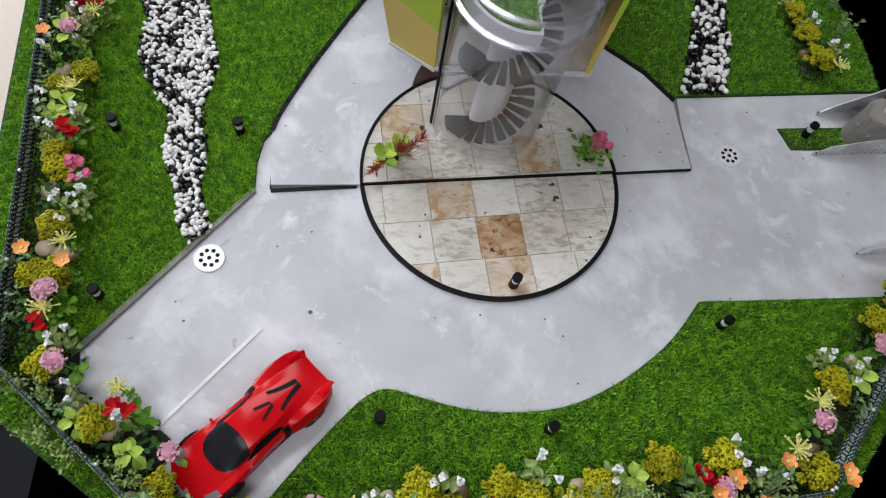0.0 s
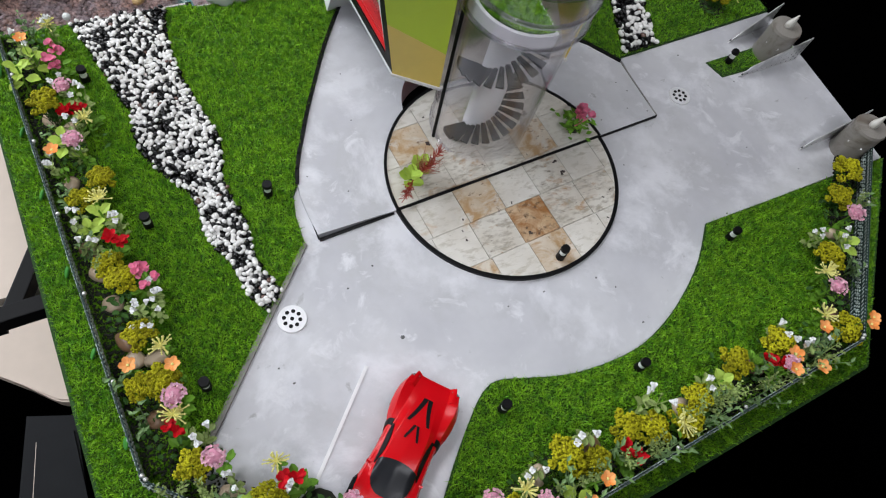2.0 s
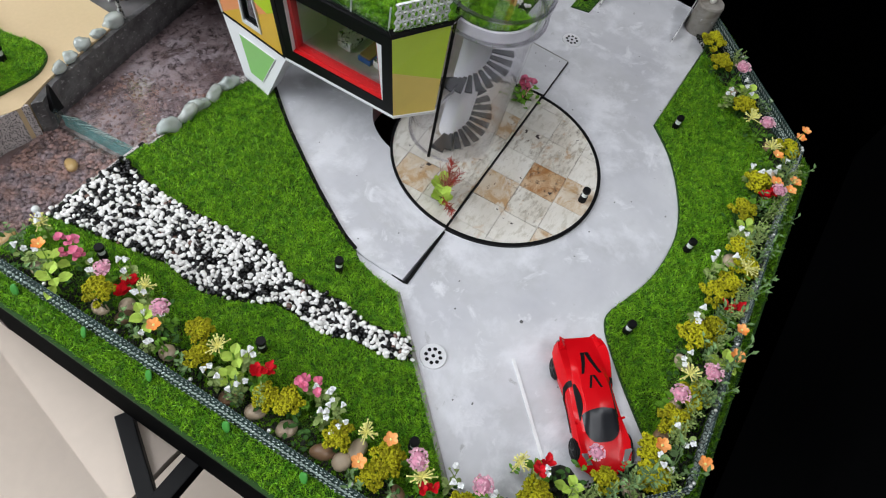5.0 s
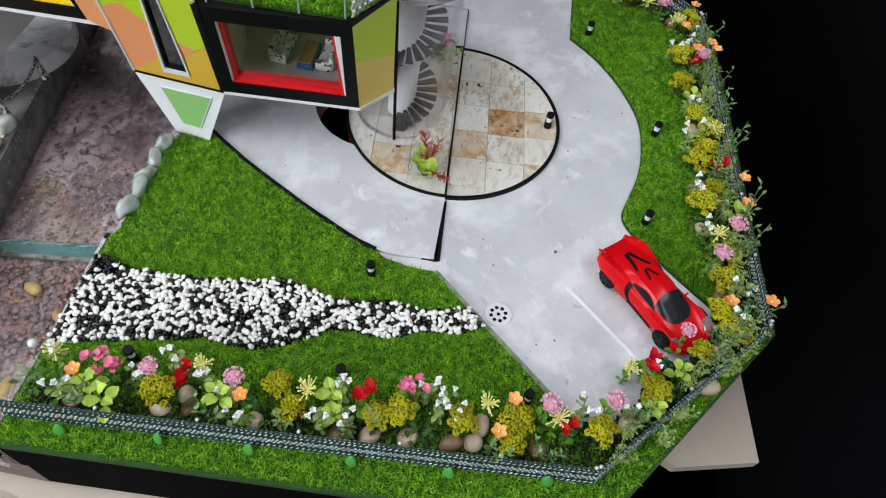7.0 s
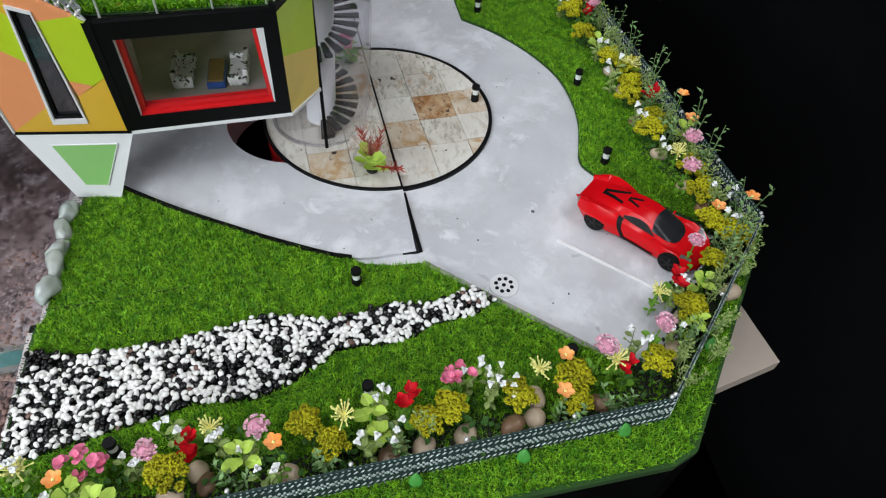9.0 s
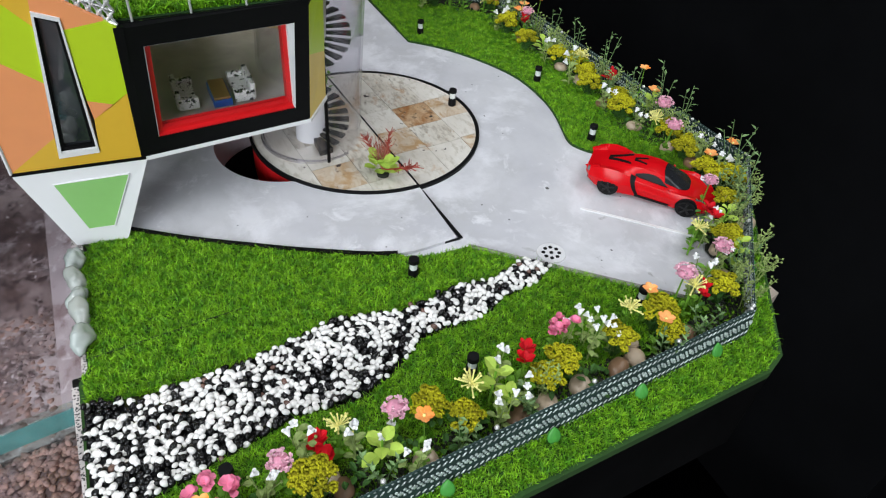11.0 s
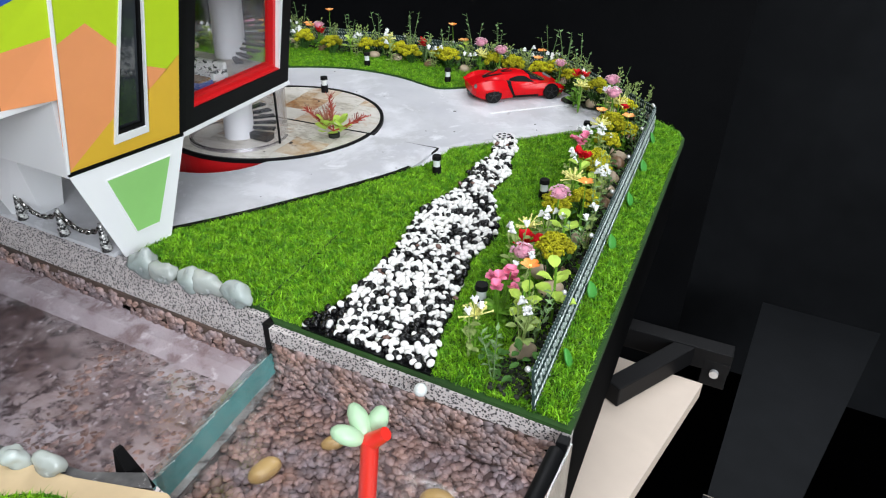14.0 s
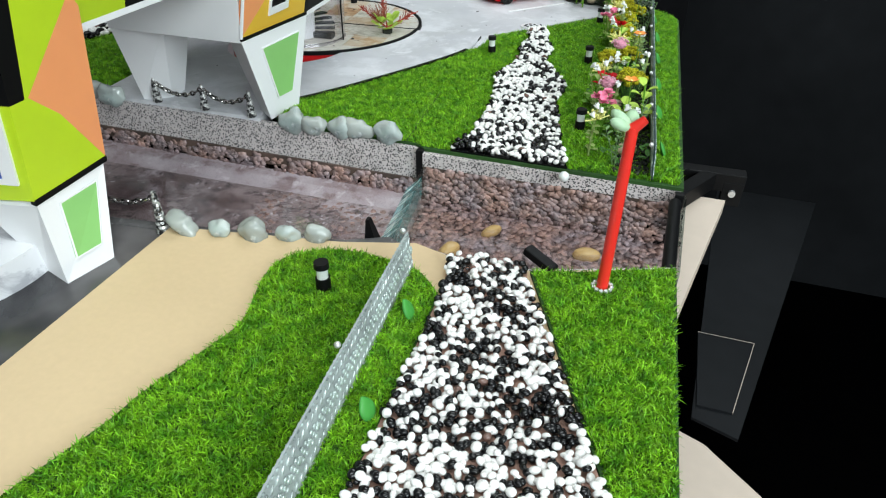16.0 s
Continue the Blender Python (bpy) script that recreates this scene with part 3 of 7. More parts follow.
veined(CONCRETE, (0.70, 0.70, 0.73), 14, 0.50, 0.64, 0.3)
veined(CONCRETE, (0.70, 0.70, 0.725), 34, 0.58, 0.68, 0.6)
veined(CONCRETE, (0.38, 0.38, 0.385), 60, 0.66, 0.74, 0.4)


def speckled(m, colour, scale, size):
    """Grains of another colour set in a stone."""
    nt = m.node_tree
    b = nt.nodes["Principled BSDF"]
    old = b.inputs["Base Color"].links[0].from_socket
    tc, vo, mr, mx = nt.nodes.new("ShaderNodeTexCoord"), nt.nodes.new("ShaderNodeTexVoronoi"), nt.nodes.new("ShaderNodeMapRange"), nt.nodes.new("ShaderNodeMix")
    mx.data_type = "RGBA"
    vo.inputs["Scale"].default_value = scale
    mr.inputs["From Min"].default_value, mr.inputs["From Max"].default_value = size + 0.08, size
    mx.inputs["B"].default_value = (*colour, 1)
    nt.links.new(tc.outputs["Object"], vo.inputs["Vector"])
    nt.links.new(vo.outputs["Distance"], mr.inputs["Value"])
    nt.links.new(mr.outputs["Result"], mx.inputs["Factor"])
    nt.links.new(old, mx.inputs["A"])
    nt.links.new(mx.outputs["Result"], b.inputs["Base Color"])
    return m


speckled(SPECK, (0.62, 0.55, 0.53), 420, 0.26)
speckled(SPECK, (0.03, 0.028, 0.03), 620, 0.33)
speckled(SPECK, (0.03, 0.028, 0.03), 360, 0.22)
veined(LILACBED, (0.13, 0.085, 0.08), 13, 0.46, 0.60, 0.2)
veined(LILACBED, (0.50, 0.44, 0.46), 20, 0.54, 0.66, 0.2)
veined(LILACBED, (0.075, 0.05, 0.052), 120, 0.50, 0.62, 0.3)
veined(LILACBED, (0.58, 0.53, 0.55), 170, 0.60, 0.68, 0.2)
veined(PALEBED, (0.26, 0.19, 0.19), 60, 0.50, 0.62, 0.3)
veined(PALEBED, (0.62, 0.57, 0.59), 110, 0.56, 0.66, 0.3)
veined(SPECKDARK, (0.35, 0.34, 0.34), 260, 0.60, 0.66, 0.0)


def clip(poly, nx, ny, d):
    """The part of a convex ring where nx*x + ny*y <= d."""
    out = []
    for i in range(len(poly)):
        (x1, y1), (x2, y2) = poly[i - 1], poly[i]
        s1, s2 = nx * x1 + ny * y1 - d, nx * x2 + ny * y2 - d
        if (s1 <= 0) != (s2 <= 0):
            t = s1 / (s1 - s2)
            out.append((x1 + (x2 - x1) * t, y1 + (y2 - y1) * t))
        if s2 <= 0:
            out.append((x2, y2))
    return out


plaza = thing("floor_plaza", "round plaza of cream stained stone tiles with a black rim", "plaza", kind="structure")
bm = bmesh.new()
prism(bm, arc(CX, CY, 1.145, 0, 360, 72)[:-1], -0.36, 0.005)
part("plaza_core", bm, RED, plaza, "red painted side of the plaza")
bm = bmesh.new()
prism(bm, arc(CX, CY, 1.132, 0, 360, 72)[:-1], 0.005, 0.008)
part("grout", bm, mat("grout", (0.47, 0.43, 0.36), 0.8), plaza)
for front_half in (True, False):
    a, b = (a0, a1) if front_half else (a1 - 360, a0)
    o, i_ = arc(CX, CY, 1.160, a, b, 60), arc(CX, CY, 1.124 if front_half else 1.134, a, b, 60)
    bm = bmesh.new()
    prism(bm, o + i_[::-1], -0.05 if front_half else 0.012, 0.032 if front_half else 0.052)
    part("rim", bm, BLACK, plaza)
bm = bmesh.new()
hull(bm, [(-1.25, split_y(-1.25) - 0.008, 0.008), (1.01, split_y(1.01) - 0.008, 0.008), (1.01, split_y(1.01) + 0.008, 0.008), (-1.25, split_y(-1.25) + 0.008, 0.008)], [(-1.25, split_y(-1.25) - 0.008, 0.046), (1.01, split_y(1.01) - 0.008, 0.046), (1.01, split_y(1.01) + 0.007, 0.046), (-1.25, split_y(-1.25) + 0.007, 0.046)])
part("split_line", bm, BLACK, plaza, "black side of the raised half")
TA = radians(5.3)
ts = 0.393
RUSTY, TAN_TILES, VEINED_TILES = {(1, 1)}, {(0, 0), (1, 2), (-1, 2), (2, -1), (-1, -2)}, {(2, 0), (0, 1), (2, 1), (3, 1), (0, -1), (-1, -1), (1, -2), (1, -1)}
for r in range(-3, 4):
    for c in range(-2, 6):
        shift = -0.02 if r == 1 else (0.0 if r >= 0 else 0.06)
        corners = [(-c * ts - shift - dx, (r - 1) * ts + dy) for dx, dy in ((ts - 0.0025, 0.0025), (0.0025, 0.0025), (0.0025, ts - 0.0025), (ts - 0.0025, ts - 0.0025))]
        ring0 = [(0.43 + x * math.cos(TA) - y * math.sin(TA), 0.035 + x * math.sin(TA) + y * math.cos(TA)) for x, y in corners]
        kind = TILERUST if (c, r) in RUSTY else TILESTAIN if (c, r) in TAN_TILES else TILEVEIN if (c, r) in VEINED_TILES else TILED
        for half in (True, False):
            ring = ring0
            for k in range(48):
                an = 2 * math.pi * k / 48
                ring = clip(ring, math.cos(an), math.sin(an), 1.130 + CX * math.cos(an) + CY * math.sin(an)) if ring else ring
            if ring:
                ring = clip(ring, 0.075, -1, -0.012 + 0.375) if half else clip(ring, -0.075, 1, -0.010 - 0.375)
            if len(ring) < 3 or abs(sum(ring[i - 1][0] * ring[i][1] - ring[i][0] * ring[i - 1][1] for i in range(len(ring)))) < 0.004:
                continue
            bm = bmesh.new()
            prism(bm, ring, 0.009, (0.024 if half else 0.042) + RNG.uniform(-0.002, 0.002))
            part("tile", bm, kind, plaza)
bm = bmesh.new()
for x, y, big in ((-0.67, -0.33, 1.3), (-0.69, -0.19, 1.6), (-0.03, -0.04, 0.8), (-0.06, 0.31, 1.1), (0.49, -0.02, 0.8), (0.53, 0.18, 0.9), (0.54, 0.09, 0.6), (-0.94, 0.19, 0.8), (-1.06, 0.13, 0.9), (-0.88, 0.41, 0.8), (0.4, -1.19, 0.8), (0.06, -0.50, 0.7), (-0.41, -0.48, 0.6), (-0.78, -1.2, 0.8), (0.49, -0.9, 1.5), (-0.62, -0.95, 1.8), (0.2, -0.86, 0.6)):
    for j in range(4 if big > 1 else 2):
        ball(bm, (x + RNG.gauss(0, 0.010) * big, y + RNG.gauss(0, 0.008) * big, 0.024 if y > split_y(x) else 0.042), (0.017 * big * RNG.uniform(0.5, 1), 0.013 * big * RNG.uniform(0.5, 1), 0.004), sub=1)
part("knots", bm, mat("dark_knot", (0.05, 0.035, 0.03), 0.6), plaza, "small dark knots set in the tiles", kind="stuff")

# ---- road marking, drains, dimples, turf seams ----
bm = bmesh.new()
box(bm, (2.19, 1.40, 0.004), (1.18, 0.028, 0.008), tilt(0, 0, 47))
tagged(part("road_marking", bm, mat("white_line", (0.82, 0.82, 0.82), 0.6, vary=0.15, scale=40)), "white painted centre line on the road", "road marking", kind="structure")
for x, y in ((2.22, 0.385), (-2.45, -0.69)):
    d = thing("drain_cover", "round white metal drain cover with punched holes", "drain cover", "drain covers", at=(x, y, 0.0), turn=20)
    bm = bmesh.new()
    rod(bm, (0, 0, 0), (0, 0, 0.016), 0.122, 0.118, 40)
    part("plate", bm, mat("white_metal", (0.80, 0.80, 0.81), 0.35, 0.15, vary=0.08, scale=50, bump=0), d, smooth=30)
    for k in range(9):
        an = k * math.pi / 4
        rr = 0.0 if k == 8 else 0.066
        bm = bmesh.new()
        rod(bm, (rr * math.cos(an), rr * math.sin(an), 0.012), (rr * math.cos(an), rr * math.sin(an), 0.019), 0.017, 0.017, 12)
        part("hole", bm, BLACK, d)
bm = bmesh.new()
for k in range(46):
    x, y = RNG.uniform(-4.0, 2.6), RNG.uniform(-2.4, 1.6)
    if inside((x, y), front):
        ball(bm, (x, y, 0.0), (RNG.uniform(0.006, 0.016), 0.009, 0.004), sub=1)
    elif inside((x, y), rear):
        ball(bm, (x, y, 0.03), (RNG.uniform(0.006, 0.012), 0.008, 0.004), sub=1)
ball(bm, (1.42, 0.84, 0.0), (0.022, 0.02, 0.004), sub=1)
tagged(part("dimple", bm, mat("dark_pit", (0.12, 0.12, 0.12), 0.8)), "small dark pits in the cast concrete", "pits", kind="stuff")
EDGE = mat("kerb_edge", (0.30, 0.29, 0.27), 0.8, vary=0.4, scale=30, fine=120, bump=0.4)


def strip(name, pts, width, z0, z1, material, label, category):
    bm = bmesh.new()
    for (x1, y1), (x2, y2) in zip(pts, pts[1:]):
        L = math.hypot(x2 - x1, y2 - y1)
        box(bm, ((x1 + x2) / 2, (y1 + y2) / 2, (z0 + z1) / 2), (L + width * 0.6, width, z1 - z0), tilt(0, 0, math.degrees(math.atan2(y2 - y1, x2 - x1))))
    return tagged(part(name, bm, material), label, category, kind="structure")


strip("trim_edge", [p for p in SLAB_L if p[1] < -0.80], 0.035, 0.0, 0.05, BLACK, "black painted edge of the paving slab", "edge")
strip("trim_edge_front", [(1.788, -0.82), (1.783, -0.25)], 0.010, 0.0, 0.024, BLACK, "thin dark joint at the edge of the paving slab", "edge")
strip("trim_edge_side", [(-2.0, -1.3), (-1.76, -1.62), (-1.24, -2.06), (-1.05, -2.5)], 0.035, 0.0, 0.05, BLACK, "black painted edge of the paving slab", "edge")
strip("trim_split", [(1.07, split_y(1.07) + 0.006), (1.77, split_y(1.77) + 0.006)], 0.03, 0.0, 0.012, BLACK, "black side of the paving slab", "edge")
strip("trim_split_side", [(-1.29, split_y(-1.29) + 0.006), (-2.02, split_y(-2.02) + 0.006)], 0.012, 0.0, 0.034, BLACK, "black side of the paving slab", "edge")
strip("trim_slab_side", [(-2.028, -0.53), (-2.012, -1.29)], 0.014, 0.0, 0.033, EDGE, "rough dark edge of the paving slab", "edge")
strip("trim_kerb", [(1.92, -0.225), (3.14, 1.19)], 0.042, 0.0, 0.035, EDGE, "rough grey kerb between road and lawn", "kerb")
strip("trim_turf_seam", [(2.03, -3.14), (1.94, -2.1)], 0.006, 0.02, 0.042, mat("seam_dark", (0.022, 0.06, 0.010), 0.9), "dark seam between two pieces of turf", "seam")

# ---- toy car ----
CARRED = mat("car_red", (0.60, 0.003, 0.007), 0.22, 0.0, vary=0.05, bump=0, coat=0.08, spec=0.18)
SIDEGLASS = mat("car_side_glass", (0.006, 0.006, 0.007), 0.4, vary=0.3, scale=60, bump=0, spec=0.12)
CARGLASS = mat("car_glass", (0.016, 0.017, 0.020), 0.24, vary=0.3, scale=60, bump=0, spec=0.25)
RUBBER = mat("tyre_rubber", (0.010, 0.010, 0.010), 0.6, vary=0.2, bump=0.1, spec=0.2)
RIM = mat("dark_rim", (0.03, 0.03, 0.03), 0.3, 0.6, vary=0.1, bump=0)
LAMPG = mat("lamp_glass", (0.22, 0.20, 0.20), 0.15, 0.3, vary=0.1, bump=0)
car = thing("toy_car", "glossy red toy sports car parked on the road", "toy car", at=(1.785, 1.735, 0.0), turn=42.5)
car.scale = (1.05, 1.0, 1.0)
STATIONS = [  # x, then half width and height of sill, waist, fender top, gutter and roof rail, then the height of the middle
    (-0.565, 0.115, 0.11, 0.150, 0.145, 0.165, 0.196, 0.120, 0.190, 0.060, 0.186, 0.184),
    (-0.53, 0.170, 0.08, 0.212, 0.140, 0.205, 0.226, 0.138, 0.206, 0.070, 0.204, 0.203),
    (-0.46, 0.208, 0.05, 0.250, 0.150, 0.222, 0.252, 0.142, 0.224, 0.076, 0.226, 0.228),
    (-0.38, 0.224, 0.04, 0.262, 0.160, 0.224, 0.266, 0.146, 0.240, 0.082, 0.248, 0.252),
    (-0.30, 0.226, 0.04, 0.260, 0.160, 0.216, 0.262, 0.152, 0.250, 0.092, 0.268, 0.272),
    (-0.22, 0.222, 0.04, 0.248, 0.150, 0.206, 0.242, 0.158, 0.250, 0.106, 0.286, 0.290),
    (-0.155, 0.212, 0.04, 0.226, 0.140, 0.200, 0.214, 0.164, 0.240, 0.116, 0.297, 0.302),
    (-0.09, 0.202, 0.04, 0.212, 0.130, 0.196, 0.194, 0.166, 0.224, 0.122, 0.301, 0.309),
    (0.02, 0.203, 0.04, 0.214, 0.125, 0.200, 0.188, 0.166, 0.212, 0.124, 0.297, 0.307),
    (0.12, 0.208, 0.04, 0.222, 0.125, 0.206, 0.186, 0.168, 0.204, 0.126, 0.270, 0.284),
    (0.24, 0.214, 0.04, 0.238, 0.130, 0.216, 0.192, 0.170, 0.190, 0.132, 0.212, 0.224),
    (0.34, 0.220, 0.04, 0.250, 0.140, 0.222, 0.200, 0.168, 0.182, 0.116, 0.174, 0.174),
    (0.43, 0.212, 0.04, 0.246, 0.120, 0.212, 0.180, 0.162, 0.158, 0.110, 0.148, 0.147),
    (0.50, 0.186, 0.045, 0.216, 0.100, 0.186, 0.144, 0.146, 0.130, 0.098, 0.122, 0.121),
    (0.545, 0.130, 0.05, 0.158, 0.085, 0.138, 0.112, 0.108, 0.105, 0.072, 0.101, 0.099),
    (0.562, 0.070, 0.055, 0.090, 0.075, 0.080, 0.092, 0.064, 0.090, 0.045, 0.088, 0.087),
]
bm = bmesh.new()
rings = []
for x, sw, sz, ww, wz, hw, hz, gw, gz, cw, cz, zz in STATIONS:
    half = [(sw * 0.9, sz - 0.01), (sw, sz), (ww, wz), (hw, hz), (gw, gz), (cw, cz)]
    ring = [(x, y, z) for y, z in half] + [(x, 0, zz)] + [(x, -y, z) for y, z in half[::-1]]
    rings.append([bm.verts.new(p) for p in ring])
for r0, r1 in zip(rings, rings[1:]):
    n = len(r0)
    for i in range(n):
        bm.faces.new((r0[i], r0[(i + 1) % n], r1[(i + 1) % n], r1[i]))
bm.faces.new(rings[0]), bm.faces.new(rings[-1][::-1])
bmesh.ops.recalc_face_normals(bm, faces=bm.faces[:])
crease = [e for e in bm.edges if abs(e.verts[0].co.x - e.verts[1].co.x) > 0.005]
bmesh.ops.bevel(bm, geom=crease, offset=0.006, segments=2, affect="EDGES", profile=0.7)
part("body", bm, CARRED, car, smooth=26)


def body_point(x, g):
    """A place on the flank: 0 the middle, 1 the roof rail, 1.5 the gutter, 2 the fender top, 3 the waist, 4 the sill."""
    k = 0
    while k < len(STATIONS) - 2 and STATIONS[k + 1][0] < x:
        k += 1
    a, b = STATIONS[k], STATIONS[k + 1]
    t = (x - a[0]) / (b[0] - a[0])
    m = [p + (q - p) * t for p, q in zip(a, b)]
    col = [(0.0, m[11]), (m[9], m[10]), (m[7], m[8]), (m[5], m[6]), (m[3], m[4]), (m[1], m[2])]
    g = g if g < 1 else 1 + (g - 1) * 2 if g < 2 else g + 1
    n = min(4, int(g))
    f = g - n
    return Vector((x, col[n][0] + (col[n + 1][0] - col[n][0]) * f, col[n][1] + (col[n + 1][1] - col[n][1]) * f))


def body_patch(name, spot, s, material, label="", lift=0.007, nu=8, nv=6):
    """A panel that follows the body; spot(u, v) gives x and the place across."""
    bm = bmesh.new()
    grid = []
    for i in range(nu + 1):
        row = []
        for j in range(nv + 1):
            x, g = spot(i / nu, j / nv)
            side = -1 if g < 0 else 1
            p = body_point(x, abs(g))
            e = body_point(x, min(4, abs(g) + 0.05)) - p
            n = Vector((0, -e.z, e.y)).normalized() if e.length > 1e-6 else Vector((0, 0, 1))
            p = p + n * lift
            row.append(bm.verts.new((p.x, p.y * side * s, p.z)))
        grid.append(row)
    for i in range(nu):
        for j in range(nv):
            bm.faces.new((grid[i][j], grid[i + 1][j], grid[i + 1][j + 1], grid[i][j + 1]))
    bmesh.ops.recalc_face_normals(bm, faces=bm.faces[:])
    bmesh.ops.solidify(bm, geom=bm.faces[:], thickness=0.006)
    return part(name, bm, material, car, label, smooth=50)


body_patch("windscreen", lambda u, v: ((0.085 + 0.030 * (2 * u - 1) ** 2) * (1 - v) + (0.330 - 0.075 * (2 * u - 1) ** 4) * v, (2 * u - 1) * (1.30 - 0.12 * v ** 2)), 1, CARGLASS, "dark tinted windscreen", nu=14, nv=8)
for s in (1, -1):
    body_patch("side_window", lambda u, v: (-0.14 + 0.29 * u, 1.55 - v * (0.40 * math.sin(min(1.0, u * 1.6 + 0.25) * 1.57) * (1.0 if u < 0.7 else 1 - (u - 0.7) / 0.36))), s, SIDEGLASS, "black side window")
    body_patch("headlight", lambda u, v: (0.40 + 0.085 * u, 1.55 + 0.5 * v - 0.25 * u), s, LAMPG, "clear headlight")
    body_patch("air_intake", lambda u, v: (-0.175 + 0.075 * u * u + 0.050 * v * (1 - 0.4 * u), 1.62 + 2.1 * u), s, BLACK, "black slash behind the door")
    body_patch("sill_trim", lambda u, v: (-0.10 + 0.30 * u, 3.72 + 0.26 * v), s, BLACK, "black sill strip")
    body_patch("engine_vent", lambda u, v: (-0.405 + 0.20 * u, 0.0 + 0.62 * u ** 1.15 + (0.46 - 0.24 * u) * v), s, BLACK, "black slanted engine vent")
    body_patch("roof_scoop", lambda u, v: (-0.185 + 0.11 * u, 0.0 + 0.34 * u + (0.20 - 0.06 * u) * v), s, BLACK, "black roof scoop")
    body_patch("tail_light", lambda u, v: (-0.552 + 0.02 * v, 1.6 + 0.9 * u), s, LAMPG, "clear tail light")
    bm = bmesh.new()
    hull(bm, [(-0.44, s * 0.135, 0.222), (-0.44, s * 0.210, 0.252), (-0.560, s * 0.172, 0.192), (-0.565, s * 0.118, 0.186)], [(-0.46, s * 0.168, 0.256), (-0.46, s * 0.200, 0.258), (-0.582, s * 0.168, 0.206), (-0.585, s * 0.160, 0.204)])
    part("tail_fin", bm, CARRED, car)
    bm = bmesh.new()
    hull(bm, [(0.15, s * 0.200, 0.198), (0.17, s * 0.200, 0.198), (0.165, s * 0.228, 0.202), (0.15, s * 0.228, 0.202)], [(0.15, s * 0.200, 0.206), (0.17, s * 0.200, 0.206), (0.165, s * 0.228, 0.214), (0.15, s * 0.228, 0.214)])
    part("wing_mirror", bm, CARRED, car)
bm = bmesh.new()
box(bm, (-0.532, 0, 0.085), (0.03, 0.26, 0.06), bevel=0.008)
part("rear_diffuser", bm, BLACK, car)
bm = bmesh.new()
box(bm, (0.53, 0, 0.05), (0.05, 0.25, 0.02), bevel=0.006)
part("front_splitter", bm, BLACK, car)
for x in (-0.34, 0.345):
    for s in (1, -1):
        bm = bmesh.new()
        rod(bm, (x, s * 0.195, 0.092), (x, s * 0.246, 0.092), 0.095, 0.093, 32)
        part("wheel_arch", bm, BLACK, car, smooth=40)
        bm = bmesh.new()
        rod(bm, (x, s * 0.175, 0.083), (x, s * 0.254, 0.083), 0.083, 0.080, 32)
        wheel = part("wheel", bm, RUBBER, car, "black rubber tyre on a dark rim", smooth=40)
        bm = bmesh.new()
        rod(bm, (x, s * 0.250, 0.086), (x, s * 0.256, 0.086), 0.062, 0.060, 28)
        part("hub", bm, BLACK, wheel)
        bm = bmesh.new()
        for k in range(5):
            an = k * 2 * math.pi / 5 + 0.3
            box(bm, (x + 0.032 * math.cos(an), s * 0.258, 0.086 + 0.032 * math.sin(an)), (0.060, 0.006, 0.016), tilt(0, -math.degrees(an), 0), 0.002)
        part("rim", bm, RIM, wheel)

# ---- bollard lights ----
LENS = mat("frosted_lens", (0.75, 0.78, 0.76), 0.2, vary=0.1, bump=0, coat=0.5)
first = None
for x, y, z in ((2.064, -0.80, 0.02), (3.08, -0.80, 0.02), (3.27, -2.46, 0.02), (2.985, 0.71, 0.02), (-0.219, 0.625, 0.024), (-0.384, 1.80, 0.02), (0.89, 1.69, 0.02), (-1.95, 1.0, 0.02), (2.30, -5.05, 0.02), (-3.31, -0.95, 0.012)):
    if first:
        copy_thing(first, place(x, y, z))
        continue
    first = thing("bollard_light", "small black bollard light with a clear middle", "bollard light", "garden bollards", at=(x, y, z))
    bm = bmesh.new()
    rod(bm, (0, 0, -0.01), (0, 0, 0.085), 0.042, 0.040, 20)
    part("base", bm, BLACK, first, smooth=40)
    bm = bmesh.new()
    rod(bm, (0, 0, 0.085), (0, 0, 0.150), 0.032, 0.032, 20)
    part("lens", bm, LENS, first, "clear frosted lens", smooth=40)
    bm = bmesh.new()
    rod(bm, (0, 0, 0.150), (0, 0, 0.185), 0.043, 0.040, 20)
    part("cap", bm, BLACK, first, smooth=40)

# ---- house ----
BLUE = mat("blue_paint", (0.03, 0.09, 0.40), 0.35, vary=0.05, bump=0)
YELLOW = mat("yellow_paint", (0.85, 0.62, 0.01), 0.3, vary=0.05, bump=0)
BOARDBLK = mat("black_board", (0.0045, 0.0045, 0.005), 0.5, vary=0.2, scale=10, bump=0.03, spec=0.1)
SLOT = mat("dark_window", (0.035, 0.04, 0.045), 0.06, vary=0.6, scale=12, fine=30, bump=0, coat=1.0)
MESHM = mat("silver_mesh", (0.80, 0.80, 0.80), 0.28, 0.55, vary=0.3, scale=60, fine=200, bump=0)
MARBLE = veined(mat("white_marble", (0.74, 0.74, 0.76), 0.25, vary=0.06, scale=10, bump=0), (0.42, 0.42, 0.45), 14, 0.52, 0.60, 2.5)
WOODF = mat("grey_wood_floor", (0.60, 0.56, 0.50), 0.4, vary=0.3, scale=18, fine=120, tint=(0.42, 0.38, 0.33))
COW = veined(mat("cow_print", (0.8, 0.79, 0.77), 0.5, vary=0.05, bump=0), (0.008, 0.008, 0.008), 190, 0.54, 0.57, 0.0)
PANEGLASS = clear("window_pane", (0.98, 0.98, 0.98), 0.035, 0.01)
house = thing("model_house", "angular model house of coloured boards on white legs", "model house")


